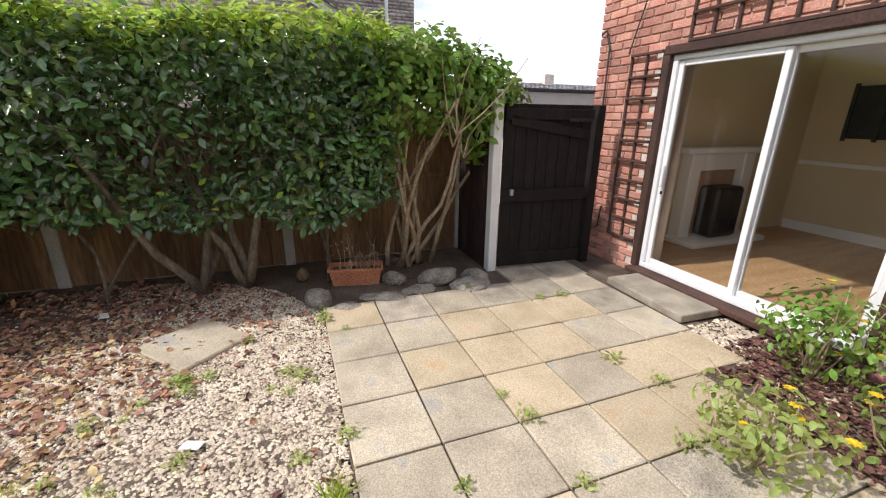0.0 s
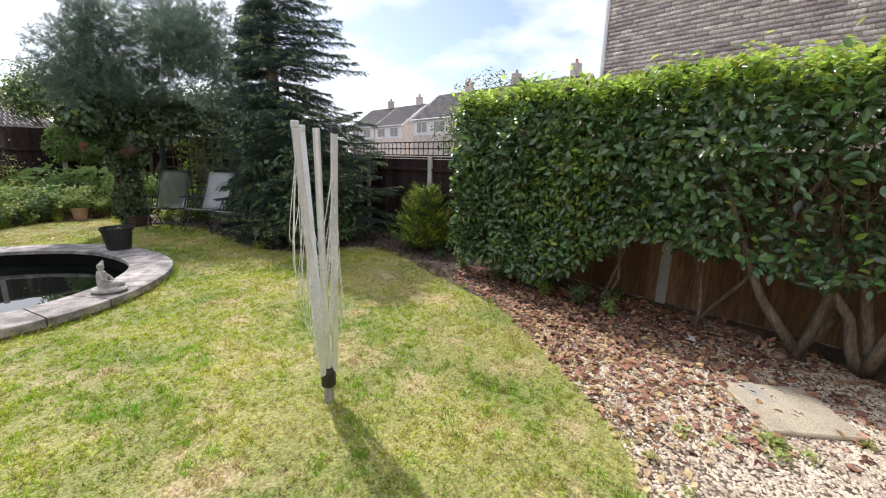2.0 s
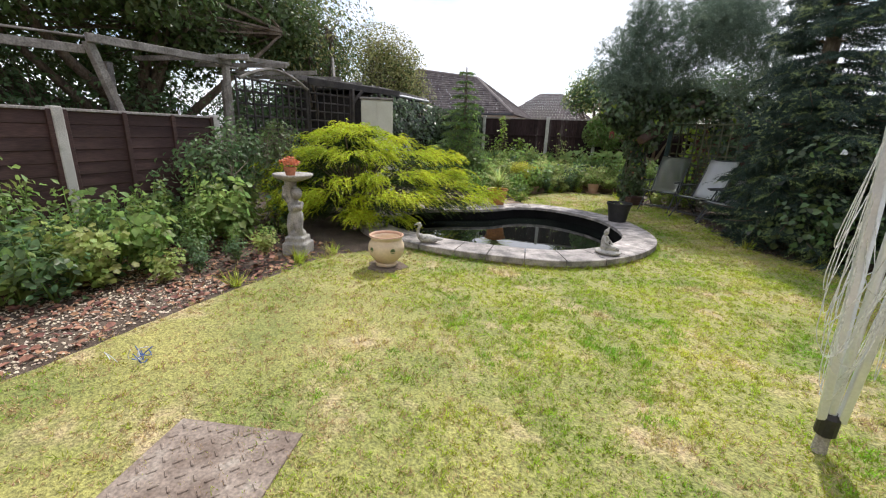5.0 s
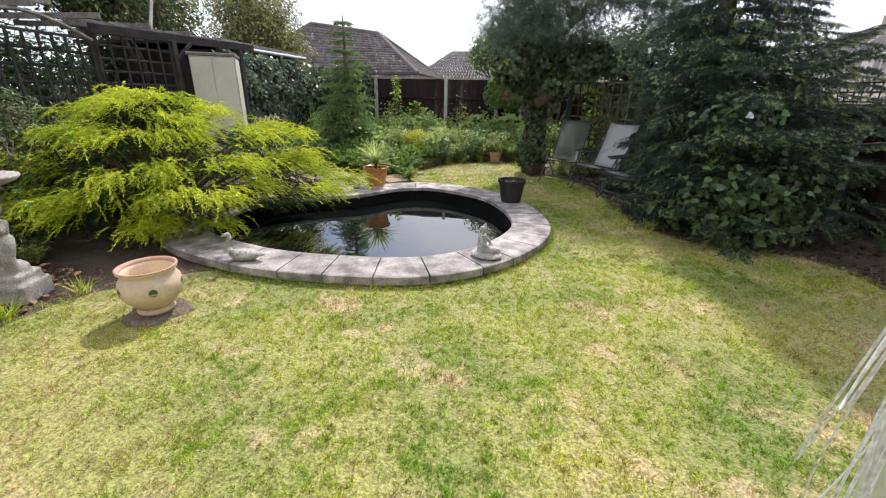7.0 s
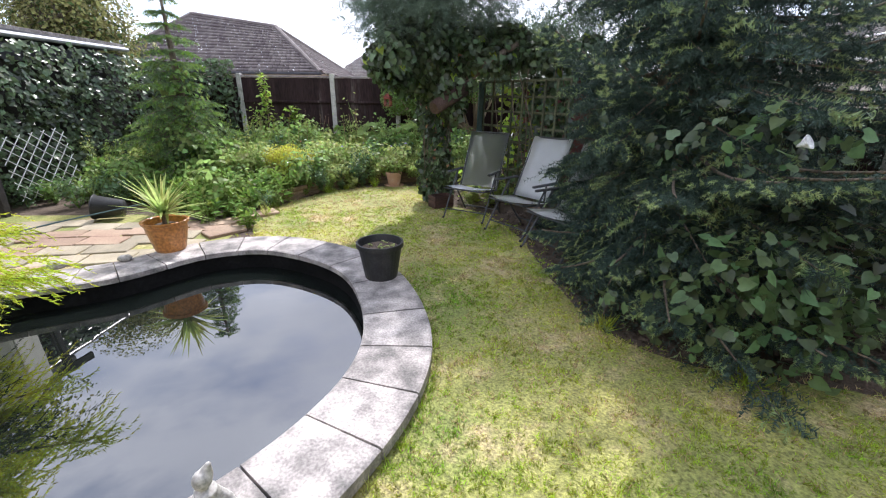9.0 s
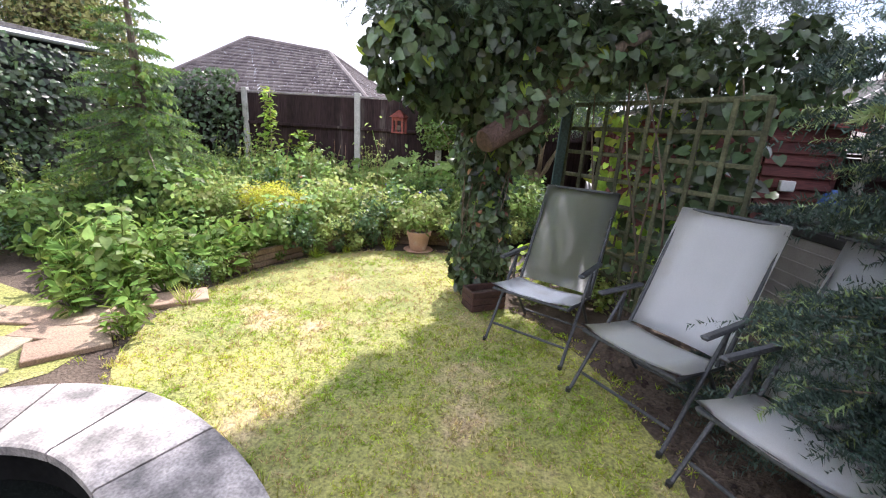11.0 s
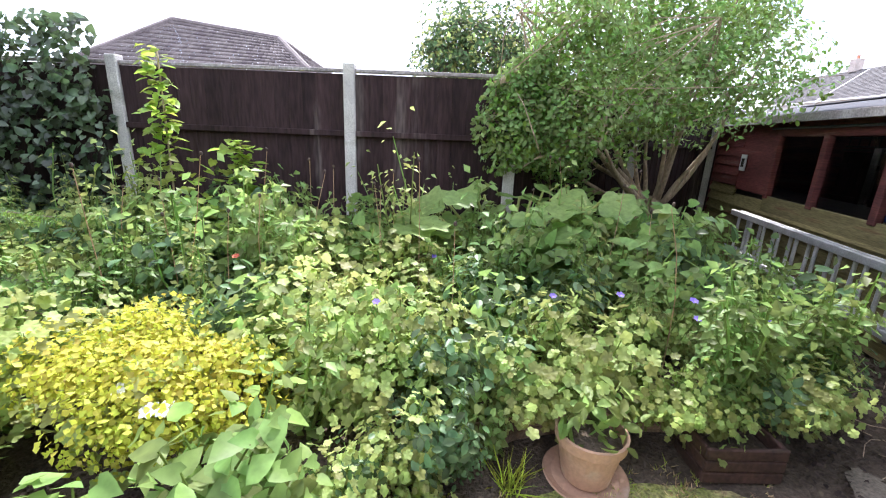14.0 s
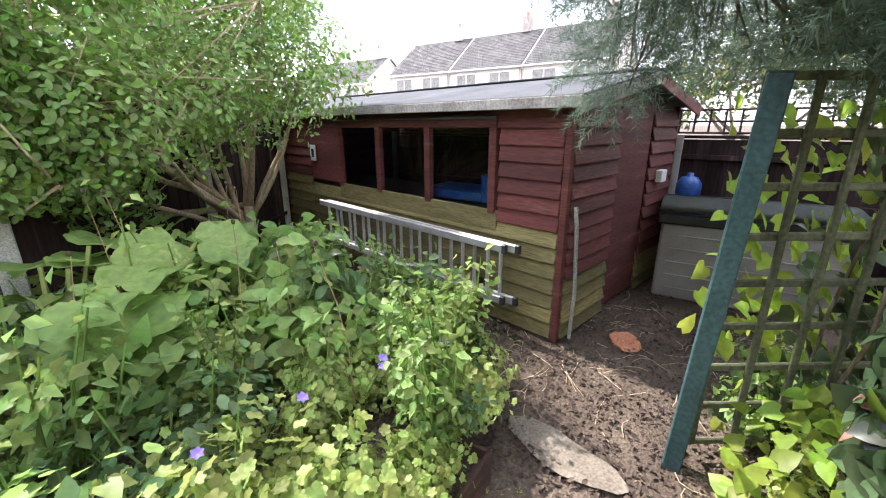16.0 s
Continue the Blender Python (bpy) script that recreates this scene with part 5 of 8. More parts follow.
    # needles
    blobs = [(1.35, 10.0, 2.75, .85, .75, .5), (1.2, 10.0, 3.3, .6, .6, .5), (1.1, 9.9, 3.8, .3, .3, .4), (1.9, 10.2, 2.7, .6, .6, .4), (1.0, 9.7, 2.6, .5, .45, .4), (2.3, 9.9, 3.3, .8, .6, .6), (.75, 9.9, 3.0, .5, .5, .55), (1.3, 9.9, 3.7, .45, .45, .5), (2.3, 10.2, 3.9, .6, .6, .6), (2.7, 10.6, 3.7, .7, .45, .6), (3.3, 10.0, 3.3, .5, .4, .9), (2.8, 10.0, 4.0, .7, .6, .5), (2.6, 9.5, 3.35, .7, .45, .45), (2.2, 9.3, 3.5, .6, .5, .5), (2.4, 11.4, 2.45, .6, .35, .2), (3.5, 10.2, 2.9, .45, .4, .4), (2.45, 10.35, 2.35, .4, .16, .3), (3.0, 10.05, 2.3, .45, .18, .4), (1.75, 10.5, 2.05, .28, .12, .16), (2.15, 10.42, 1.98, .35, .1, .18), (2.6, 10.25, 1.95, .35, .1, .18), (1.1, 9.65, 2.5, .65, .5, .3), (.75, 9.45, 2.4, .4, .35, .25), (3.6, 9.75, 2.3, .4, .2, .45)]
    p, o = shell(blobs, 8200, r, .8, .2, 4, 11)
    v, f = sprays(p, o + r.normal(size=o.shape) * .6 + np.array([0, 0, .25]), .16, 32, .075, .0055, r, .6, .1)
    np_part("needles", v, f, M["pine"], t)
    blobs = [(1.6, 11.0, 2.3, .4, .4, .2), (1.9, 11.05, 2.12, .25, .25, .15), (2.35, 11.25, 1.85, .2, .18, .18), (1.8, 10.75, 2.35, .6, .5, .2), (3.0, 10.95, 2.12, .4, .2, .2), (3.05, 10.6, 2.12, .4, .2, .22), (3.0, 10.3, 2.02, .35, .15, .26), (2.5, 11.1, 2.1, .25, .2, .14)]
    p, o = shell(blobs, 1900, r, .9, .2, 4, 12)
    v, f = sprays(p, o + r.normal(size=o.shape) * .5 + np.array([0, .3, -.1]), .16, 34, .06, .0034, r, .6, .2)
    np_part("hanging_needles", v, f, M["pine"], t)
    bm = bmesh.new()
    for q in p[::12]:
        add_tube(bm, limb_points((1.55, 10.9, 2.45), q, .06, r, 5), [.012, .009, .007, .005, .003], 5)
    tagged(part("twigs", bm, M["bark"], t), kind="stuff")


pine_and_ivy()


def juniper():
    r = rng(56)
    t = thing("golden_juniper", Matrix.Identity(4), "spreading golden juniper with layered drooping yellow-green sprays", "juniper")
    c = np.array([-3.0, 5.5, .15])
    tips, outs = [], []
    for lay, (rad, z, n) in enumerate(((1.15, .32, 20), (1.3, .55, 22), (1.1, .82, 18), (.95, 1.08, 15), (.6, 1.32, 9), (.25, 1.45, 4))):
        for k in range(n):
            a = 6.283 * k / n + r.normal() * .18
            d = np.array([math.cos(a) * 1.12, math.sin(a) * .95, 0])
            e = rad * r.uniform(.72, 1.12) * (1.42 if a % 6.283 < 1.3 else 1)
            tips.append(c + d * e + np.array([0, 0, z - .15 + r.normal() * .045]))
            outs.append(unit(d[None])[0])
    tips, outs = np.array(tips), np.array(outs)
    bm = bmesh.new()
    for p, o in zip(tips, outs):
        add_tube(bm, [c, c + (p - c) * .5 + np.array([0, 0, .12]), p], [.025, .014, .004], 5)
    tagged(part("branches", bm, M["bark"], t), kind="stuff")
    # the inner sprays carry painted shade behind the golden tips
    for nm, m, back, num, per, seed2, sp in (("golden_sprays", "juniper", .0, 56, 26, 1, .13), ("inner_sprays", "juniper_shade", .34, 44, 22, 2, .2)):
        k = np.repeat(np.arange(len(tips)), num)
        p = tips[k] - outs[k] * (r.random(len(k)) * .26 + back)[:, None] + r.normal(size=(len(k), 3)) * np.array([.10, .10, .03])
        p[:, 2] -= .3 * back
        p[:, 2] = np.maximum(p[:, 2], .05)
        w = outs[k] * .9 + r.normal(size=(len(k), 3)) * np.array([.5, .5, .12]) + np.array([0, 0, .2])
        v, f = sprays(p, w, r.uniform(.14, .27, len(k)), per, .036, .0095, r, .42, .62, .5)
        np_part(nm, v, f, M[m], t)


juniper()


# ---- smaller plants ----
def plant(name, label, seed, h, w, n, size, ratio, shape, m, stems=9, stem_m="bed_leaf", upright=.5, droop=.35, bottom=.1, category="plant"):
    """One leafy plant about its own foot."""
    r = rng(seed)
    t = thing(name, Matrix.Identity(4), label, category)
    bm = bmesh.new()
    ends = []
    for k in range(stems):
        a = r.uniform(0, 6.28)
        e = np.array([math.cos(a) * w * r.uniform(.2, .9), math.sin(a) * w * r.uniform(.2, .9), h * r.uniform(.6, 1.05)])
        add_tube(bm, limb_points((0, 0, 0), e, .03, r, 4), [.007, .006, .005, .003], 4)
        ends.append(e)
    tagged(part("stems", bm, M[stem_m], t), kind="stuff")
    k = r.integers(0, stems, n)
    u = bottom + (1 - bottom) * r.random(n) ** .7
    e = np.array(ends)[k]
    p = e * u[:, None] + r.normal(size=(n, 3)) * np.array([w * .22, w * .22, h * .06])
    p[:, 2] = np.maximum(p[:, 2], .02)
    out = unit(np.c_[p[:, :2], np.full(n, upright * w)])
    leaves("leaves", p, out, r, M[m], t, size, ratio, shape, droop)
    return t


KINDS = [
    plant("cranesbill", "mound of light green lobed cranesbill leaves", 61, .5, .30, 380, .056, 1.0, LOBED, "bed_light"),
    plant("leafy_plant", "bushy plant with mid green heart-shaped leaves", 62, .62, .28, 260, .082, .75, HEART, "bed_leaf"),
    plant("dark_plant", "bushy dark green leafy plant", 63, .6, .30, 330, .066, .6, OVAL, "bed_dark"),
    plant("foxglove", "rosette of broad light green foxglove leaves", 64, .35, .25, 64, .145, .42, OVAL, "foxglove_leaf", 12, droop=.1, upright=.8),
    plant("tall_weed", "tall upright weed with small pale leaves", 65, .85, .14, 200, .05, .5, LEAF, "bed_light", 8),
    plant("nettle", "upright plant with toothed green leaves", 66, .72, .2, 280, .066, .55, LEAF, "bed_leaf", 10),
]
BED = np.array([(-.72, 10.72), (-.33, 11.2), (.22, 11.56), (.55, 11.68), (1.35, 11.55), (1.85, 11.7), (2.25, 12.1), (2.35, 13.0), (2.2, 14.0), (1.2, 13.5), (-4.6, 13.45), (-4.6, 10.6), (-2.4, 9.6), (-1.15, 9.35), (-.95, 9.9)])


def fill_bed(area, n, gap, kinds, seed, zbase, scale, far_y=13.3):
    r = rng(seed)
    a = np.asarray(area)
    lo, hi = a.min(0), a.max(0)
    done = []
    for _ in range(n * 30):
        q = lo + (hi - lo) * r.random(2)
        if not inside(q[None], a)[0] or any((q[0] - d[0]) ** 2 + (q[1] - d[1]) ** 2 < gap * gap for d in done):
            continue
        if (q[0] + 1.2) ** 2 + (q[1] - 11.25) ** 2 < .2 and seed == 71:
            continue
        done.append(q)
        k = kinds(q, r)
        s = scale(q, r)
        src = KINDS[k]
        m = pose(q[0], q[1], zbase(q), r.normal() * 5, r.normal() * 5, r.uniform(0, 360)) @ Matrix.Diagonal((s, s, s * r.uniform(.85, 1.15), 1))
        o = copy_thing(src, m)
        o.matrix_basis = m
        if len(done) >= n:
            break
    return done


def bed_kind(q, r):
    if q[1] < 10.95 and q[0] < -.5:
        return int(r.choice([3, 3, 3, 1]))
    if q[0] > 1.0:
        return int(r.choice([1, 2, 5, 1]))
    return int(r.choice([0, 0, 0, 1, 5, 4, 2]))


fill_bed(BED, 230, .205, bed_kind, 71, lambda q: .0 if q[0] < -.9 and q[1] < 10.8 else .17, lambda q, r: r.uniform(.75, 1.15) * (1.15 if q[1] > 12.3 else .95))
fill_bed([(-4.7, .9), (-3.6, 1.3), (-3.1, 2.2), (-2.85, 3.3), (-3.2, 3.9), (-3.3, 4.4), (-4.7, 4.5)], 46, .25, lambda q, r: int(r.choice([2, 0, 1, 5])), 72, lambda q: 0, lambda q, r: r.uniform(.75, 1.2) * (1.0 if q[0] < -3.4 else .5))
fill_bed([(-4.6, 9.4), (-2.6, 9.8), (-2.2, 10.0), (-3.0, 11.0), (-4.6, 11.5)], 16, .3, lambda q, r: int(r.choice([2, 1])), 73, lambda q: 0, lambda q, r: r.uniform(.5, .9))
fill_bed([(1.75, 9.9), (2.6, 10.0), (3.2, 10.3), (2.7, 10.45), (1.9, 10.3)], 8, .22, lambda q, r: int(r.choice([1, 0])), 74, lambda q: 0, lambda q, r: r.uniform(.4, .7))
fill_bed([(-.9, 8.75), (-1.0, 9.3), (-1.6, 9.5), (-2.3, 9.4), (-1.5, 8.9)], 8, .26, lambda q, r: 3, 75, lambda q: 0, lambda q, r: r.uniform(.55, .8))
fill_bed([(4.25, 1.6), (5.0, 1.6), (5.0, 3.8), (4.25, 3.8)], 12, .3, lambda q, r: int(r.choice([2, 1])), 77, lambda q: 0, lambda q, r: r.uniform(.3, .5))
fill_bed([(-1.0, 9.5), (-.7, 10.5), (-.28, 11.04), (.2, 11.3), (.2, 11.48), (-.4, 11.18), (-.9, 10.6), (-1.3, 9.6)], 22, .13, lambda q, r: int(r.choice([3, 1, 2, 0])), 78, lambda q: 0, lambda q, r: r.uniform(.3, .55))
fill_bed([(.6, 11.85), (1.6, 11.85), (2.0, 12.2), (1.9, 12.9), (.6, 12.9)], 16, .16, lambda q, r: int(r.choice([0, 1, 5, 0])), 79, lambda q: .15, lambda q, r: r.uniform(.6, .85))
fill_bed([(4.2, 3.9), (5.0, 3.9), (5.0, 6.6), (4.2, 4.6)], 6, .4, lambda q, r: 2, 76, lambda q: 0, lambda q, r: r.uniform(.3, .5))
for k in KINDS:                      # the patterns themselves stand in the bed too
    _i = KINDS.index(k)
    k.matrix_world = pose(-1.9 + .42 * _i, 13.15 + .05 * (_i % 2), .17, 0, 0, 40 * _i)


def yellow_patch():
    r = rng(81)
    t = thing("lady_mantle", (-1.2, 11.3, .12), "plant with frothy yellow flower heads", "plant")
    p, o = shell([(0, 0, .42, .26, .24, .16), (.27, .06, .38, .22, .2, .15), (-.26, -.06, .40, .22, .22, .16), (-.1, .2, .46, .2, .16, .14), (.05, -.2, .3, .26, .16, .16), (.3, -.1, .26, .2, .14, .14)], 7500, r, .8, .4, 8, 3)
    leaves("flower_froth", p, o, r, M["bed_yellow"], t, .026, .85, LEAF, 0)
    p, o = shell([(0, 0, .25, .3, .28, .25)], 260, r, .6, .2, 6, 4)
    leaves("leaves", np.abs(p) * np.sign(p + 1e-9), o, r, M["bed_light"], t, .07, .9, LOBED, .3)


yellow_patch()


def rhubarb():
    r = rng(82)
    t = thing("rhubarb", (.45, 13.05, .15), "clump of very large rhubarb leaves by the fence", "plant")
    for k in range(32):
        a, h = r.uniform(0, 6.28), r.uniform(.45, .9)
        e = np.array([math.cos(a) * .75 * r.uniform(.3, 1), math.sin(a) * .3 * r.uniform(.3, 1), h])
        part("stalk", tube([(0, 0, 0), tuple(e * .5 + np.array([0, 0, .1])), tuple(e)], [.016, .014, .01], 6), M["bed_light"], t)
        d = np.array([[math.cos(a), math.sin(a), -.15]])
        v, f = scatter(LOBED, e[None], d, np.array([[-.2 + .3 * math.cos(a), -.5, 1.0]]), np.array([.34 * r.uniform(.7, 1.2)]), np.array([.40 * r.uniform(.7, 1.2)]))
        np_part("leaf", v, f, M["bed_leaf"], t)


rhubarb()


def climber():
    r = rng(83)
    t = thing("hop_climber", (-2.25, 13.1, .1), "climbing plant on a cane with light green leaves", "climber")
    part("cane", tube([(0, 0, 0), (.02, .02, 1.85)], [.008, .006], 6), M["twig_pale"], t)
    n = 300
    z = r.uniform(.2, 1.9, n)
    wd = np.where(z < 1.15, .24, .07)
    p = np.stack([r.normal(0, 1, n) * wd, r.normal(0, 1, n) * wd * .6, z], 1)
    leaves("leaves", p, unit(p + np.array([0, -.3, 0])), r, M["ivy_light"], t, .085, .8, HEART, .6)
    u = copy_thing(t, pose(-1.7, 13.15, .1, 0, 0, 70))
    u.scale = (1.1, 1.1, .66)


climber()


def ivy_sheet(name, label, u0, u1, z0, z1, at, seed, n, m="ivy_leaf", size=.075):
    r = rng(seed)
    t = thing(name, Matrix.Identity(4), label, "ivy")
    u, z = r.uniform(u0, u1, n), r.uniform(z0, z1, n)
    b = cheap_noise(np.stack([u, z, u * 0], 1), 3, seed)
    p, o = at(u, z, b, r.random(n))
    leaves("leaves", p, o, r, M[m], t, size, .85, HEART, .7)
    return t


ivy_sheet("wall_ivy", "thick dark ivy over the old outbuilding wall", 9.0, 13.6, .0, 2.25, lambda u, z, b, k: (np.stack([-4.72 + .18 * b + .2 * k, u, np.maximum(z, .02)], 1), np.tile([[1.0, -.3, .2]], (len(u), 1))), 91, 5200)
ivy_sheet("fence_ivy", "ivy hanging over the corner of the end fence", -4.9, -3.05, .3, 2.15, lambda u, z, b, k: (np.stack([u, 13.55 + .1 * b - .18 * k, z + .12 * b + .1], 1), np.tile([[.1, -1.0, .2]], (len(u), 1))), 92, 2400)


# ---- trees ----
def tree(name, x, y, h, blobs, label, seed, m, n, size, trunk_r=.1, shape=LEAF, limbs=6, m2=None, bark="bark", thick=.75, twigs=110):
    r = rng(seed)
    t = thing(name, Matrix.Identity(4), label, "tree" if h > 2.2 else "shrub")
    fork = h * .28
    part("trunk", tube(limb_points((x, y, 0), (x + r.normal() * .05, y + r.normal() * .05, fork), .03, r, 4), list(np.linspace(trunk_r, trunk_r * .75, 4)), 9), M[bark], t, smooth=True)
    ends = []
    for k in range(limbs):
        b = blobs[k % len(blobs)]
        e = (b[0] + r.normal() * b[3] * .4, b[1] + r.normal() * b[4] * .4, b[2] + r.normal() * b[5] * .3)
        part("limb", tube(limb_points((x, y, fork * r.uniform(.5, 1)), e, .12, r, 6), list(np.linspace(trunk_r * .55, trunk_r * .1, 6)), 7), M[bark], t, smooth=True)
        ends.append(e)
    bm = bmesh.new()
    p, o = shell(blobs, n, r, thick, .3, 3.0 / max(.4, blobs[0][3]), seed)
    for q in p[:twigs]:
        add_tube(bm, limb_points(ends[r.integers(len(ends))], q, .08, r, 4), [trunk_r * .14, trunk_r * .1, trunk_r * .06, .003], 4)
    tagged(part("twigs", bm, M[bark], t), kind="stuff")
    k = r.random(len(p)) < (.25 if m2 else 0)
    leaves("crown", p[~k], o[~k], r, M[m], t, size, .55, shape, .3)
    if m2:
        leaves("lit_leaves", p[k], o[k], r, M[m2], t, size, .55, shape, .3)
    return t


tree("fruit_tree", 2.3, 14.6, 3.0, [(2.1, 14.2, 2.0, .8, .7, .55), (1.5, 13.95, 1.75, .6, .5, .5), (2.8, 14.4, 2.2, .65, .7, .6), (2.0, 14.3, 2.7, .8, .7, .6), (1.1, 13.9, 2.4, .65, .5, .6), (.75, 13.85, 1.8, .4, .35, .5), (.95, 13.8, 1.25, .4, .3, .3), (.55, 13.5, 1.62, .36, .13, .55), (.55, 13.5, 1.62, .36, .13, .55), (.55, 13.5, 1.62, .36, .13, .55), (.55, 13.5, 1.62, .36, .13, .55), (.95, 13.5, 2.3, .4, .2, .4), (1.0, 13.45, 1.6, .4, .2, .5), (2.9, 14.5, 2.8, .4, .5, .4)],
     "bushy multi-stemmed shrub tree with small light green leaves", 101, "fruit_leaf", 21000, .056, .06, OVAL, 16, "shrub_leaf", "twig_pale", .65, 90)
tree("garden_tree", .6, 19.0, 5.0, [(.4, 19, 3.3, 1.3, 1.2, 1.1), (-.3, 19, 3.0, .8, .8, .8), (1.3, 19.3, 3.0, .9, .9, .9)], "leafy green tree beyond the end fence", 102, "far_leaf", 7000, .11, .14, LEAF, 6, "bed_light")
tree("garden_tree", 6.5, 24.0, 6.0, [(6.5, 24, 4.0, 2.0, 1.6, 1.4), (5.0, 24, 3.6, 1.3, 1.2, 1.2)], "leafy green tree between the gardens", 103, "far_leaf", 5000, .14, .16, LEAF, 6)
tree("garden_tree", -7.3, 5.4, 5.6, [(-7.2, 5.2, 4.3, 1.9, 2.0, 1.9), (-7.6, 3.2, 4.0, 1.7, 1.6, 1.8), (-7.0, 7.4, 4.0, 1.6, 1.7, 1.6), (-8.2, 1.4, 3.6, 1.6, 1.5, 1.6), (-6.6, 6.0, 2.8, .9, 1.3, .7), (-6.3, 3.6, 3.4, .9, 1.2, .9), (-6.2, 7.6, 3.5, .9, 1.0, .9), (-8.6, 2.6, 2.5, 1.1, 1.8, 1.0), (-8.6, 5.4, 2.5, 1.1, 1.8, 1.0), (-8.8, .2, 2.5, 1.1, 1.6, 1.2), (-5.9, 4.6, 3.3, .7, 1.3, .7)],
     "large dark spreading tree leaning over the pergola", 104, "tree_leaf", 54000, .12, .2, LEAF, 12)
tree("garden_tree", -7.0, 10.0, 5.2, [(-6.8, 9.6, 3.6, 1.4, 1.6, 1.4), (-7.4, 11.0, 3.0, 1.2, 1.2, 1.0), (-6.4, 8.4, 3.2, .9, .9, .9)], "tree with small dull green leaves", 105, "tree_leaf", 13000, .10, .14, LEAF, 8, "tree_yellow")
tree("garden_tree", -6.9, 14.2, 4.6, [(-6.6, 13.8, 3.0, 1.2, 1.1, 1.0), (-7.6, 14.4, 2.9, 1.0, 1.0, .9), (-5.8, 13.8, 2.5, .8, .8, .7), (-7.0, 13.8, 4.0, 1.2, 1.1, .9), (-6.0, 13.6, 3.4, .8, .8, .8)], "tree with pale yellowing leaves", 106, "tree_yellow", 19000, .09, .1, LEAF, 8, "tree_leaf")
tree("rosemary", -3.75, 4.75, 1.5, [(-3.75, 4.75, 1.05, .32, .32, .45), (-3.6, 4.5, .8, .3, .3, .35)], "grey green upright bushy shrub", 107, "tree_leaf", 2600, .05, .025, LEAF, 8)
tree("border_shrub", -4.2, 3.9, 1.4, [(-4.2, 4.0, .9, .45, .5, .45), (-4.3, 4.6, 1.0, .4, .4, .5)], "dark glossy border shrub against the fence", 108, "bed_dark", 1800, .07, .025, OVAL, 6)


def boundary_shrubs():
    r = rng(110)
    for k, y in enumerate((-1.0, 1.2, 3.2, 5.2, 7.2, 9.0, 13.2, 15.2)):
        x = -7.0 + .3 * math.sin(k * 2.1)
        tree("boundary_shrub", x, y, 2.1, [(x, y, 1.3, .9, 1.25, 1.1), (x - .5, y + .6, 1.8, .8, .9, .8)], "dense dark evergreen shrub behind the boundary fence", 111 + k, "bed_dark", 3200, .10, .06, LEAF, 5)


boundary_shrubs()


def trellis_climber():
    r = rng(120)
    t = thing("trellis_climber", Matrix.Identity(4), "large-leaved ivy and bindweed growing through the trellis", "climber")
    a, b = np.array([2.18, 10.62]), np.array([3.08, 9.38])
    # the backlit set has light from behind put into its colour
    for nm, m, n, size, lab in (("leaves", "ivy_leaf", 1500, .10, ""), ("backlit_leaves", "ivy_light", 460, .10, "leaves tinted yellow-green as if sun shone through")):
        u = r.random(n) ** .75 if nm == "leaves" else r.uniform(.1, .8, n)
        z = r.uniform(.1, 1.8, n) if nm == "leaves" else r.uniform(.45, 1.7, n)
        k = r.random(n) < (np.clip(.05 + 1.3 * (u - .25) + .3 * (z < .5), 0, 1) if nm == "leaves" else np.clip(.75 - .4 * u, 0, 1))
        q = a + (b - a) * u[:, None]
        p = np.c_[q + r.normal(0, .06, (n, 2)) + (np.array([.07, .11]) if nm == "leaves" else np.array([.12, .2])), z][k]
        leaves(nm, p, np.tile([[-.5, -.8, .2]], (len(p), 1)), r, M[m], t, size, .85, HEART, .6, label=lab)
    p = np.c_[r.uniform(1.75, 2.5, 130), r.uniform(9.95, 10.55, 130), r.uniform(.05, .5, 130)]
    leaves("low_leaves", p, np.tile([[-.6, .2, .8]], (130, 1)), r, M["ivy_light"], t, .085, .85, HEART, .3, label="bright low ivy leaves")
    for k in range(7):
        u = .35 + .65 * r.random()
        q = a + (b - a) * u + np.array([.04, .06])
        part("stem", tube(limb_points((q[0], q[1], 0), (q[0] + r.normal() * .2, q[1] + r.normal() * .1, 1.9), .1, r, 6), list(np.linspace(.012, .005, 6)), 5), M["bark"], t)


trellis_climber()


def edge_spill():
    """Plants that hang over the timber edge of the raised bed."""
    r = rng(121)
    c = smooth_curve([(-.75, 10.6), (-.36, 11.14), (.18, 11.52), (.75, 11.62), (1.3, 11.6), (1.9, 11.75)], 26, False)
    for q in c:
        if .42 < q[0] < .78:
            continue
        k = int(r.choice([0, 1, 2, 0]))
        s = r.uniform(.5, .72)
        m = pose(q[0] + r.normal() * .04, q[1] + r.normal() * .03 + .04, .12, 14 + r.normal() * 6, r.normal() * 8, 0) @ pose(0, 0, 0, 0, 0, r.uniform(0, 360)) @ Matrix.Diagonal((s, s, s, 1))
        o = copy_thing(KINDS[k], m)
        o.matrix_basis = m


edge_spill()


def small_flower(x, y, z, m, label, size=.022):
    t = thing("flower", (x, y, z, 25, 0, 0), label, "flower")
    an = np.arange(6) * 1.047
    v, f = scatter(OVAL, np.zeros((6, 3)), np.stack([np.cos(an), np.sin(an), np.full(6, .2)], 1), np.tile([[0, 0, 1.0]], (6, 1)), size, size * .8)
    np_part("petals", v, f, M[m], t)
    part("stalk", tube([(0, 0, 0), (.0, .02, -.25)], .002, 4), M["bed_leaf"], t)


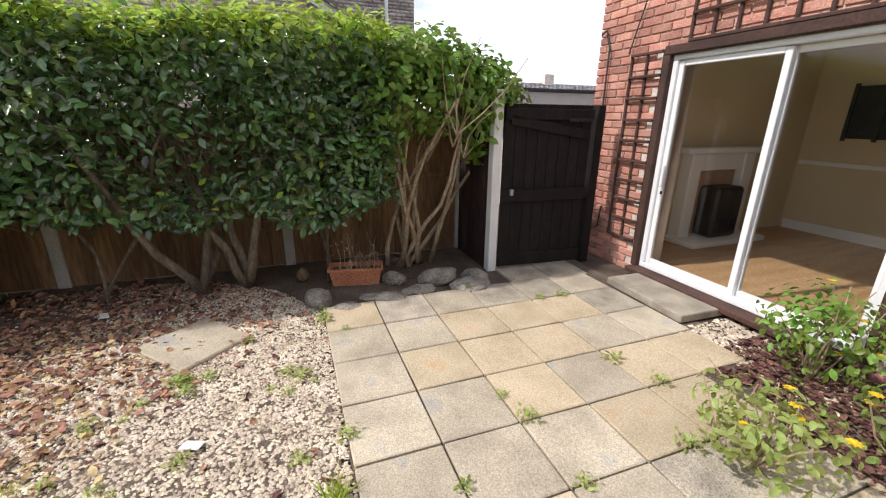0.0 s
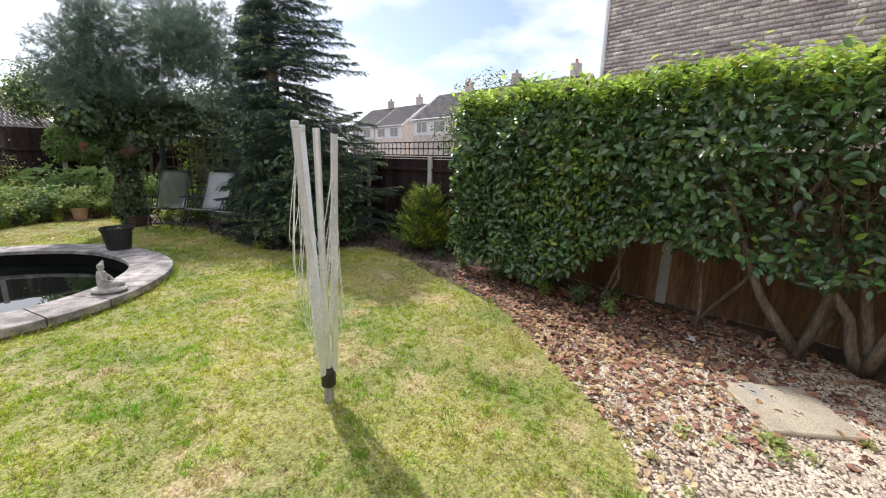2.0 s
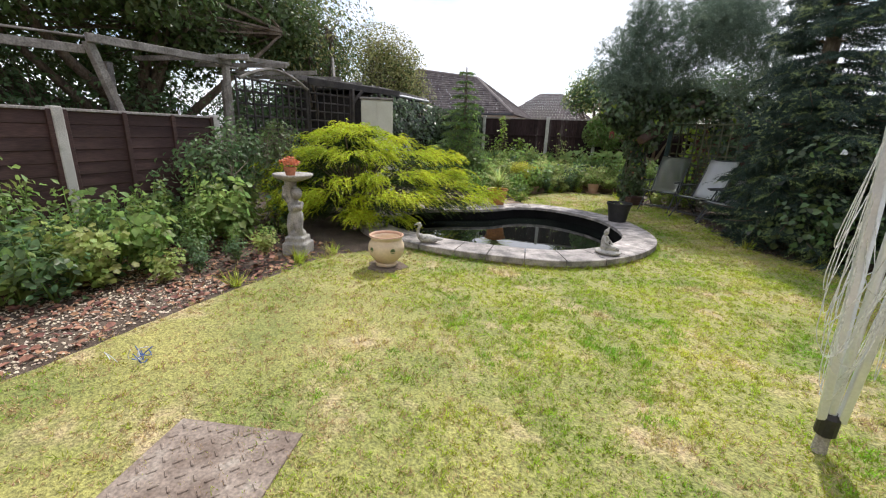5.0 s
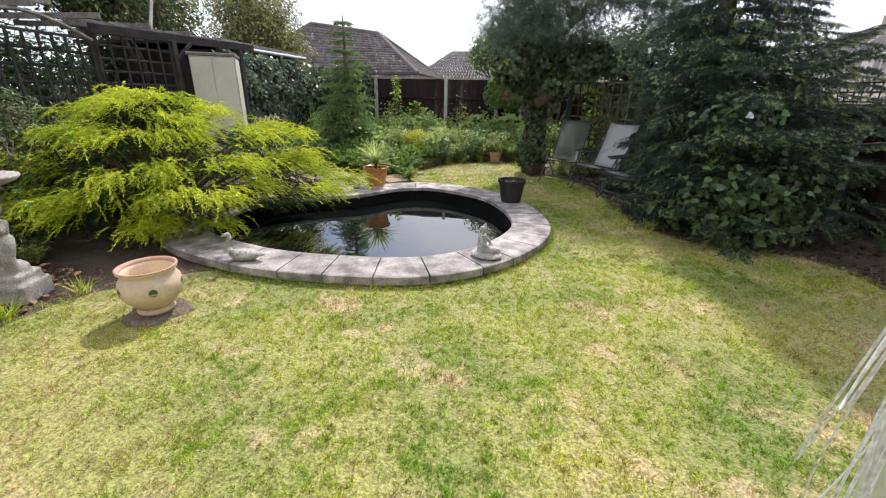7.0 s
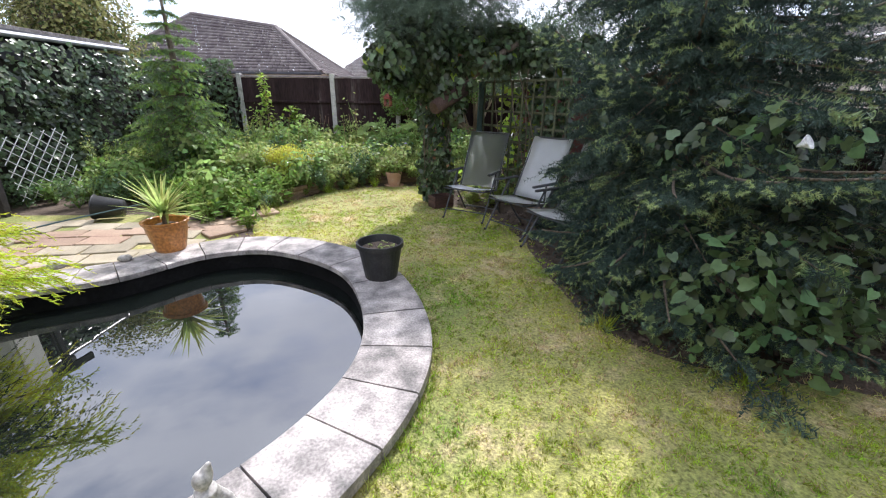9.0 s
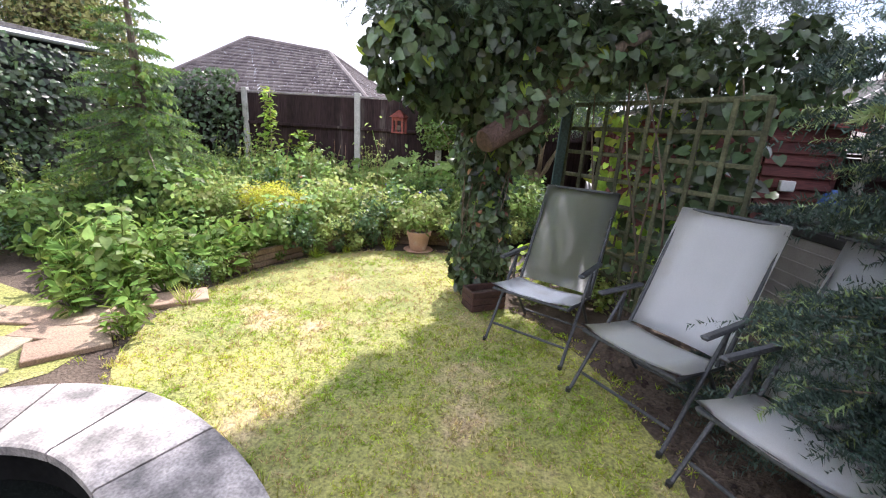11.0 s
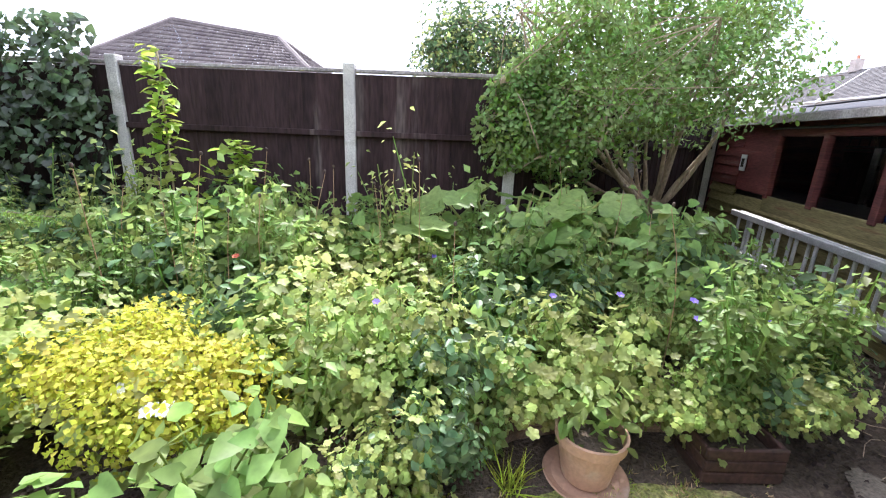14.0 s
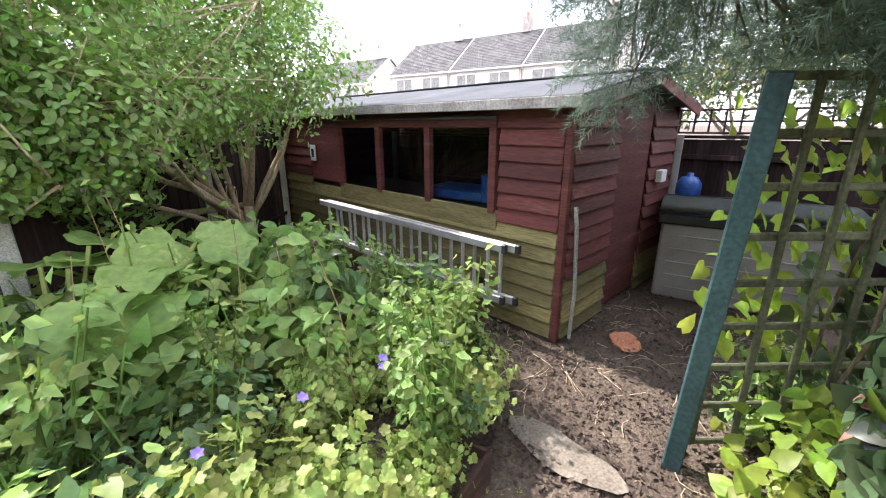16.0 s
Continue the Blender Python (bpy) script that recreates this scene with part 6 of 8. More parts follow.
_r = rng(122)
for k in range(7):
    small_flower(_r.uniform(-.6, 1.6), _r.uniform(11.6, 12.8), .62 + _r.uniform(-.12, .15), "flower_violet", "small violet cranesbill flower")
for k in range(4):
    small_flower(_r.uniform(-1.6, -.9), _r.uniform(10.6, 12.2), .52, "flower_white", "small white flower above the foliage", .035)
small_flower(-1.3, 12.2, .7, "flower_red", "reddish pink flower head in the bed", .025)


def dead_twigs():
    r = rng(123)
    bm = bmesh.new()
    for k in range(130):
        x, y, a = r.uniform(1.7, 4.0), r.uniform(10.4, 12.2), r.uniform(0, 6.28)
        L = r.uniform(.08, .3)
        add_tube(bm, limb_points((x, y, .012), (x + L * math.cos(a), y + L * math.sin(a), .02), .02, r, 4), .0025, 4)
    tagged(part("dead_twigs", bm, M["twig_pale"]), "thin dry twigs scattered on the soil", "twigs", kind="stuff")


dead_twigs()


def seed_stalks():
    r = rng(124)
    for k in range(26):
        x, y = r.uniform(-2.2, 1.7), r.uniform(11.9, 13.3)
        h = r.uniform(.75, 1.15)
        t = thing("seed_stalk", (x, y, .15), "thin dry flower stalk with a brown seed head", "plant", "seed heads in the bed")
        e = (r.normal() * .08, r.normal() * .08, h)
        part("stalk", tube(limb_points((0, 0, 0), e, .03, r, 5), [.004, .0035, .003, .0025, .002], 4), M["straw"], t)
        hd = part("seed_head", lathe([(.0, 0), (.007, .005), (.010, .014), (.007, .024), (.0, .027)], 8), M["mulch"], t)
        hd.location = e


seed_stalks()

tree("garden_tree", 12.2, 10.4, 4.6, [(12.2, 10.4, 3.1, 1.4, 1.8, 1.3), (12.6, 12.0, 2.6, 1.2, 1.2, 1.1), (12.2, 8.8, 2.9, 1.2, 1.2, 1.1)], "pale green tree behind the side fence", 130, "far_leaf", 7000, .13, .1, LEAF, 6, "tree_yellow")

# ---- loose things ----
def rotary_dryer():
    t = thing("rotary_clothes_dryer", (1.58, 2.07, 0), "folded aluminium rotary clothes dryer with slack white lines", "clothes dryer")
    part("ground_socket", lathe([(.028, 0), (.03, .01), (.026, .1), (.0, .1)], 14), M["stone_grey"], t)
    part("hub", lathe([(.03, .1), (.042, .11), (.042, .2), (.03, .22), (.0, .22)], 14), M["black_plastic"], t, "black plastic hub")
    part("mast", tube([(0, 0, .2), (-.015, .0, 1.58)], .019, 12), M["alu"], t)
    ends = []
    for k, (dx, dy, h, tx, ty) in enumerate(((-.04, -.02, 1.58, -.14, -.03), (.035, -.02, 1.56, .045, -.08), (.0, .04, 1.57, -.055, .09), (.045, .01, 1.58, .10, .03))):
        a, b = (dx, dy, .19), (tx, ty, h)
        arm = part("arm", bar(a, b, .034, .018, .003, (0, 1, .01)), M["alu"], t, "flat aluminium arm")
        part("end_cap", box((tx, ty, h + .01), (.034, .03, .035), 0, .004), M["black_plastic"] if k % 2 else M["lid_plastic"], arm)
        ends.append((a, b))
    r = rng(7)
    for k in range(26):
        (a0, b0), (a1, b1) = ends[k % 4], ends[(k + 1 + k // 17) % 4]
        u, w = r.uniform(.55, .98), r.uniform(.5, .98)
        p = np.array(a0) + (np.array(b0) - np.array(a0)) * u
        q = np.array(a1) + (np.array(b1) - np.array(a1)) * w
        sag = r.uniform(.35, 1.0) * min(1, p[2] - .28)
        o = r.normal(size=2) * .045 + np.array([-.035, -.01])
        pts = []
        for s in np.linspace(0, 1, 12):
            c = p + (q - p) * s
            f = 1 - (2 * s - 1) ** 4
            pts.append((c[0] + o[0] * f, c[1] + o[1] * f, max(.3, c[2] - sag * f)))
        part("line", tube(pts, .0021, 4), M["line_cord"], t)


rotary_dryer()


def urn():
    t = thing("urn", (-1.53, 3.66, 0), "cream glazed bulbous planter with floral motif and terracotta rim", "planter")
    part("foot", lathe([(.0, .03), (.12, .03), (.13, .05), (.115, .075), (.0, .075)], 30), M["urn_cream"], t, smooth=True)
    part("body", lathe([(.10, .07), (.125, .085), (.19, .16), (.212, .23), (.205, .29), (.175, .335), (.17, .35), (.198, .372), (.2, .385), (.185, .385), (.155, .345), (.17, .28), (.15, .15), (.0, .12)], 40), M["urn_cream"], t, smooth=True)
    part("rim", lathe([(.186, .386), (.201, .386), (.203, .392), (.186, .394), (.17, .37), (.172, .36)], 40, False), M["terracotta_pale"], t, smooth=True)
    for k in range(5):
        a = k * 1.2566 + .5
        m = part("flower_motif", lathe([(.0, 0), (.028, .0), (.03, .002), (.0, .004)], 8), M["bed_dark"], t, "dark painted flower motif")
        m.matrix_world = t.matrix_world @ Matrix.Translation((.207 * math.cos(a), .207 * math.sin(a), .245)) @ Vector((math.cos(a), math.sin(a), .05)).to_track_quat("Z", "Y").to_matrix().to_4x4()
    t.scale = (.9, .9, .92)
    s = tagged(part("tree_stump", lathe([(.0, -.01), (.2, -.01), (.21, .01), (.18, .028), (.0, .03)], 17), M["bark"]), "low rotten tree stump under the planter", "stump")
    s.location = (-1.53, 3.66, 0)
    for v in s.data.vertices:
        v.co.x *= 1 + .18 * math.sin(v.co.y * 22)


urn()


def remeshed(name, parts, material, voxel, label, category, m):
    """One plain smooth body from overlapping balls and limbs."""
    bm = bmesh.new()
    for p in parts:
        if p[0] == "ball":
            _, c, s = p
            bmesh.ops.create_uvsphere(bm, u_segments=16, v_segments=10, radius=1, matrix=Matrix.Translation(c) @ Matrix.Diagonal((*s, 1)))
        elif p[0] == "tube":
            add_tube(bm, p[1], p[2], 12)
        else:
            add_box(bm, p[1], p[2], p[3] if len(p) > 3 else 0, .012)
    ob = part(name, bm, material)
    mod = ob.modifiers.new("body", "REMESH")
    mod.mode, mod.voxel_size, mod.use_smooth_shade = "VOXEL", voxel, True
    ob.matrix_world = m
    return tagged(ob, label, category)


remeshed("cherub_birdbath", [
    ("box", (0, 0, .075), (.27, .27, .15)), ("box", (0, 0, .18), (.22, .22, .08)),
    ("ball", (0, 0, .24), (.10, .10, .07)),
    ("tube", [(-.05, -.03, .24), (-.055, -.05, .34), (-.035, -.02, .44)], [.045, .04, .055]),
    ("tube", [(.045, -.04, .24), (.05, -.06, .33), (.035, -.02, .44)], [.045, .042, .056]),
    ("ball", (0, -.01, .46), (.085, .07, .06)), ("ball", (0, -.01, .55), (.075, .062, .085)), ("ball", (0, -.03, .53), (.06, .06, .06)),
    ("tube", [(.07, -.01, .6), (.09, -.07, .55), (.0, -.085, .56)], [.03, .028, .024]),
    ("tube", [(-.07, -.01, .61), (-.12, -.02, .66), (-.11, .0, .78)], [.03, .027, .026]),
    ("ball", (.03, -.03, .705), (.062, .062, .068)), ("ball", (.03, -.075, .70), (.018, .02, .016)),
    ("tube", [(-.05, .03, .5), (-.06, .03, .7), (-.05, .02, .84)], [.05, .055, .07]),
], M["stone_grey"], .011, "weathered grey stone cherub pedestal of a bird bath", "statue", pose(-2.66, 3.66, 0, 0, 0, 15))
bb = tagged(part("birdbath_bowl", lathe([(.05, .83), (.10, .84), (.19, .875), (.215, .9), (.212, .915), (.2, .915), (.12, .885), (.0, .88)], 36), M["stone_grey"], smooth=True), "shallow round stone bird bath bowl on the cherub", "bird bath")
bb.location = (-2.68, 3.67, 0)


def pot_plant(name, x, y, z, prof, m, label, category="flower pot", seg=32):
    t = thing(name, (x, y, z), label, category)
    part("pot", lathe(prof, seg), M[m], t, smooth=False)
    return t


def soil_top(t, r, z):
    part("compost", lathe([(.0, z - .02), (r, z - .02), (r * .6, z + .005), (.0, z + .01)], 16), M["soil"], t)


pt = pot_plant("flower_pot", -2.72, 3.68, .885, [(.0, 0), (.045, 0), (.062, .075), (.07, .075), (.07, .095), (.058, .095), (.055, .07), (.0, .07)], "terracotta", "small terracotta pot with red flowers standing in the bird bath")
r_ = rng(9)
p_, o_ = shell([(0, 0, .13, .10, .10, .07)], 220, r_, .7, .2, 5, 1, up=True)
leaves("flowers", p_, o_, r_, M["flower_red"], pt, .03, .8, LEAF, 0)

yp = pot_plant("glazed_pot", -1.2, 7.74, .1, [(.0, 0), (.125, 0), (.135, .02), (.175, .2), (.185, .27), (.2, .275), (.205, .3), (.195, .305), (.178, .295), (.165, .22), (.0, .22)], "glaze_brown", "amber glazed pot with a spiky cordyline on the pond rim")
soil_top(yp, .17, .25)
n_ = 84
a_ = r_.uniform(0, 6.28, n_)
el = r_.uniform(-.1, 1.3, n_)
d_ = np.stack([np.cos(a_) * np.cos(el), np.sin(a_) * np.cos(el), np.sin(el)], 1)
v_, f_ = scatter(STRAP, np.tile([[0, 0, .36]], (n_, 1)) + r_.normal(size=(n_, 3)) * .012, d_, np.tile([[0, 0, 1.0]], (n_, 1)) + r_.normal(size=(n_, 3)) * .1, r_.uniform(.3, .5, n_), .026)
np_part("leaves", v_, f_, M["bed_light"], yp, "long narrow pale green leaves")
part("stem", tube([(0, 0, .22), (0, 0, .4)], [.025, .02], 8), M["bark"], yp)

bp = pot_plant("black_pot", .95, 7.14, .1, [(.0, 0), (.135, 0), (.18, .27), (.195, .272), (.195, .31), (.18, .31), (.165, .25), (.0, .25)], "black_plastic", "black plastic flower pot with dying seedlings on the pond rim")
soil_top(bp, .165, .27)
for k in range(5):
    q_ = np.tile([[*r_.normal(0, .06, 2), .27]], (4, 1)) + r_.normal(0, .008, (4, 3))
    leaves("seedling", q_, np.tile([[0, 0, 1.0]], (4, 1)), r_, M["bed_light"], bp, .06, .5, LEAF, 0)

tp = pot_plant("terracotta_pot", .6, 11.4, .02, [(.0, 0), (.10, 0), (.105, .01), (.138, .19), (.15, .19), (.152, .235), (.14, .237), (.13, .18), (.0, .18)], "terracotta_pale", "terracotta pot with leafy green plants at the bed edge")
soil_top(tp, .13, .21)
part("saucer", lathe([(.0, -.018), (.15, -.018), (.185, .002), (.18, .006), (.145, -.008), (.0, -.01)], 28), M["terracotta_pale"], tp, "pale saucer")
p_, o_ = shell([(0, 0, .33, .17, .17, .14)], 120, r_, .8, .2, 5, 2)
leaves("leaves", p_, o_, r_, M["bed_leaf"], tp, .075, .5, OVAL, .3)

bk = thing("black_bucket", (-2.66, 9.12, .14, 0, 82, 200), "black plastic bucket lying on its side", "bucket")
part("shell", lathe([(.11, 0), (.15, .3), (.16, .3), (.16, .315), (.145, .315), (.105, .01), (.0, .01)], 26), M["black_plastic"], bk, smooth=True)
for x, y, s in ((-1.87, 7.24, 1.0), (-1.42, 7.42, .8)):
    o = tagged(part("pebble", lathe([(.0, 0), (.05, .005), (.075, .035), (.055, .065), (.0, .075)], 14), M["stone_grey"], smooth=True), "smooth rounded stone on the pond rim", "stone", "rim stones")
    o.matrix_world = pose(x, y, .1, 0, 0, 30 * s) @ Matrix.Diagonal((s, s * .8, s, 1))


remeshed("swan_ornament", [("ball", (0, 0, .05), (.13, .075, .055)), ("tube", [(-.10, 0, .05), (-.14, 0, .11), (-.125, 0, .17), (-.10, 0, .205), (-.115, 0, .23), (-.14, 0, .225)], [.035, .024, .019, .018, .022, .02]), ("tube", [(-.14, 0, .225), (-.19, 0, .2)], [.014, .005]), ("ball", (.12, 0, .06), (.07, .04, .02))],
         M["swan_stone"], .007, "pale stone swan ornament on the pond rim", "statue", pose(-1.36, 4.45, .1, 0, 0, 5))
remeshed("stone_figure", [("ball", (0, 0, .035), (.17, .13, .045)), ("ball", (.02, .03, .08), (.12, .09, .045)), ("tube", [(.10, -.02, .1), (.0, -.06, .1), (-.06, -.02, .1)], [.035, .04, .045]), ("tube", [(-.05, .01, .09), (-.06, .01, .2), (-.05, .01, .25)], [.055, .045, .04]),
         ("ball", (-.05, .005, .30), (.035, .035, .042)), ("tube", [(-.05, .02, .31), (-.03, .03, .37)], [.03, .008]), ("tube", [(-.06, .03, .24), (.0, .06, .17), (.05, .05, .1)], [.018, .016, .014]), ("tube", [(-.06, -.03, .23), (-.02, -.07, .17), (.05, -.05, .13)], [.018, .016, .014])],
         M["swan_stone"], .007, "small weathered pale stone figure seated on the pond rim", "statue", pose(.72, 4.93, .1, 0, 0, -20) @ Matrix.Diagonal((.88, .88, .85, 1)))


def deck_chair():
    t = thing("folding_chair", Matrix.Identity(4), "folding garden recliner with grey frame and pale mesh sling", "chair", "recliners under the pine")
    f = M["chair_frame"]
    w = .27
    # x is to the sitter's left, the front is towards -y
    bm = bmesh.new()
    nx, ny = 5, 9
    grid = []
    for j in range(ny):
        u = j / (ny - 1)
        row = []
        for i in range(nx):
            x = -w - .014 + (2 * w + .028) * i / (nx - 1)
            sag = .025 * (1 - (2 * i / (nx - 1) - 1) ** 2)
            row.append(bm.verts.new((x, -.265 + .45 * u, .427 - .045 * u + .02 * (1 - u) ** 3 - sag)))
        grid.append(row)
    for a, b in zip(grid, grid[1:]):
        for i in range(nx - 1):
            bm.faces.new((a[i], a[i + 1], b[i + 1], b[i]))
    bmesh.ops.solidify(bm, geom=bm.faces[:], thickness=.006)
    part("seat", bm, M["sling"], t, "pale mesh seat sling", True)
    bm = bmesh.new()
    grid = []
    for j in range(ny):
        u = j / (ny - 1)
        row = []
        for i in range(nx):
            x = -w - .014 + (2 * w + .028) * i / (nx - 1)
            sag = .02 * (1 - (2 * i / (nx - 1) - 1) ** 2)
            row.append(bm.verts.new((x, .188 + .328 * u + sag, .385 + .705 * u)))
        grid.append(row)
    for a, b in zip(grid, grid[1:]):
        for i in range(nx - 1):
            bm.faces.new((a[i], a[i + 1], b[i + 1], b[i]))
    bmesh.ops.solidify(bm, geom=bm.faces[:], thickness=.006)
    part("backrest", bm, M["sling"], t, "pale mesh back sling", True)
    for s in (-1, 1):
        x = s * w
        part("seat_rail", tube([(x, -.25, .41), (x, .2, .36)], .011), f, t)
        part("back_rail", tube([(x, .17, .36), (x, .53, 1.08)], .012), f, t)
        part("front_leg", tube([(x * 1.06, -.28, .0), (x * 1.06, .1, .58)], .011), f, t)
        part("rear_leg", tube([(x * 1.0, .36, .0), (x * 1.0, .05, .37)], .011), f, t)
        part("arm_post", tube([(x * 1.06, .08, .40), (x * 1.06, .1, .6)], .01), f, t)
        arm = part("armrest", box((x * 1.07, .06, .61), (.045, .40, .025), 0, .01), f, t, "dark plastic armrest")
        part("foot_cap", lathe([(.0, 0), (.015, 0), (.015, .03), (.0, .03)], 10), M["black_plastic"], arm).location = (x * 1.06, -.28, 0)
    part("stretcher", tube([(-w, -.2, .12), (w, -.2, .12)], .009), f, t)
    part("stretcher", tube([(-w, .32, .06), (w, .32, .06)], .009), f, t)
    part("back_bar", tube([(-w, .53, 1.08), (w, .53, 1.08)], .012), f, t)
    part("front_bar", tube([(-w, -.25, .41), (w, -.25, .41)], .011), f, t)
    return t


ch = deck_chair()
ch.matrix_world = pose(1.88, 9.37, 0, 0, 0, -30)
copy_thing(ch, pose(2.40, 8.70, 0, 0, 0, -52))
copy_thing(ch, pose(2.72, 8.02, 0, 0, 0, -60))
lattice("chair_trellis", (2.12, 10.66), (3.05, 9.35), .1, 1.76, .2, .2, .035, .02, "green_wood", "weathered green wooden trellis behind the recliners")
gpst = tagged(part("trellis_post", bar((2.04, 10.72, 0), (2.07, 10.63, 1.76), .08, .08, .006, (1, 0, 0)), M["green_paint"]), "blue-green painted square timber post of the trellis", "post")


def lantern():
    t = thing("bird_house", (.78, 9.4, 1.42, 0, 0, -8), "red painted wooden lantern bird feeder hanging among ivy", "bird feeder")
    t.scale = (.5, .5, .52)
    m = M["red_wood"]
    part("base", box((0, 0, .01), (.17, .17, .02), 0, .004), m, t)
    for x in (-.068, .068):
        for y in (-.068, .068):
            part("corner_post", box((x, y, .11), (.026, .026, .18), 0, .003), m, t)
    for y in (-.07, .07):
        part("panel_top", box((0, y, .18), (.12, .012, .04), 0, .003), m, t)
    for x in (-.07, .07):
        part("panel_top", box((x, 0, .18), (.012, .12, .04), 0, .003), m, t)
    bm = bmesh.new()
    bmesh.ops.create_cone(bm, cap_ends=True, segments=4, radius1=.15, radius2=.02, depth=.09, matrix=Matrix.Translation((0, 0, .245)) @ Matrix.Rotation(radians(45), 4, "Z"))
    part("roof", bm, m, t)
    part("perch", tube([(0, -.02, .04), (0, -.02, .10)], [.03, .025], 10), M["bark"], t)
    part("hook", tube([(0, 0, .28), (0, 0, .6)], .004, 6), M["cable"], t)


lantern()


def trough():
    t = thing("trough_planter", (4.4, -1.0, 0, 0, 0, 78), "terracotta plastic trough with withered plants", "planter")
    bm = bmesh.new()
    prof = [(.21, .07, .0), (.235, .09, .15), (.25, .105, .15), (.25, .105, .175), (.235, .09, .175), (.22, .078, .12)]
    rings = [[bm.verts.new((sx * x, sy * y, z)) for x, y in ((1, 1), (-1, 1), (-1, -1), (1, -1))] for sx, sy, z in prof]
    for a, b in zip(rings, rings[1:]):
        for k in range(4):
            bm.faces.new((a[k], a[(k + 1) % 4], b[(k + 1) % 4], b[k]))
    bm.faces.new(rings[0][::-1])
    bm.faces.new(rings[-1])
    part("trough", bm, M["terracotta"], t)
    part("compost", box((0, 0, .13), (.43, .15, .03), 0, .01), M["soil"], t)
    r = rng(12)
    bm = bmesh.new()
    for k in range(26):
        a = (r.uniform(-.19, .19), r.uniform(-.05, .05), .14)
        add_tube(bm, limb_points(a, (a[0] + r.normal() * .05, a[1] + r.normal() * .05, r.uniform(.22, .5)), .03, r, 4), [.004, .003, .003, .002], 4)
    tagged(part("dead_stems", bm, M["twig_pale"], t), kind="stuff")
    p = np.c_[r.uniform(-.2, .2, 60), r.normal(0, .05, 60), r.uniform(.15, .4, 60)]
    leaves("dry_leaves", p, np.tile([[0, 0, 1.0]], (60, 1)), r, M["dead_leaf"], t, .04, .6, LEAF, .4)


trough()


def rock(x, y, sx, sy, sz, rz, seed, label="rough grey rockery stone at the patio edge", m="rock", z=0):
    r = rng(seed)
    bm = bmesh.new()
    bmesh.ops.create_icosphere(bm, subdivisions=3, radius=1)
    for v in bm.verts:
        c = np.array([v.co])
        k = 1 + .22 * cheap_noise(c, 2.2, seed)[0] + .07 * cheap_noise(c, 7, seed + 1)[0]
        v.co = Vector((v.co.x * sx * k, v.co.y * sy * k, max(v.co.z, -.4) * sz * .62 * (1 + 1.6 * (k - 1))))
    o = tagged(part("rock", bm, M[m]), label, "rock", "rockery stones")
    o.matrix_world = pose(x, y, z + sz * .3, 0, 0, rz)


for k, a in enumerate(((4.05, -.62, .12, .10, .12, 20), (3.86, -.82, .13, .07, .05, 80), (3.95, -1.15, .18, .08, .07, 75), (3.98, -1.5, .16, .08, .07, 95), (4.18, -1.75, .16, .14, .14, 60), (3.92, -1.98, .19, .11, .09, 85), (4.1, -2.1, .15, .1, .16, 20), (4.3, -1.35, .12, .1, .12, 10))):
    rock(*a, 200 + k)
rock(3.15, 11.15, .14, .1, .05, 20, 230, "flat pinkish red stone by the shed", "terracotta")
rock(1.8, 11.2, .3, .12, .02, 75, 231, "flat buff paving stone on the path", "flagstone", .02)
gp_ = tagged(part("glass_float", lathe([(.0, 0), (.045, .015), (.06, .06), (.045, .11), (.016, .12), (.016, .135), (.0, .135)], 20), M["log"], smooth=True), "small round brown jar under the hedge", "jar")
gp_.location = (4.6, -.52, 0)
for x, y, rz in ((4.3, .95, 20), (2.6, .05, 70), (2.05, .1, 10)):
    o = tagged(part("paper_scrap", box((0, 0, .02), (.09, .06, .004), None, .0), M["white_paint"]), "small white scrap lying on the gravel", "scrap", "white scraps")
    for v in o.data.vertices:
        v.co.z += .015 * math.sin(v.co.x * 60)
    o.matrix_world = pose(x, y, .005, 8, 6, rz)


# ---- shed, ladder and storage box ----
SC, SA = Vector((2.86, 11.6, 0)), math.degrees(math.atan2(.981, .1925))     # near corner, way of the long wall
SH = Matrix.Translation(SC) @ Matrix.Rotation(radians(SA), 4, "Z")           # x along the long wall, y into the near side (negative is the shed)


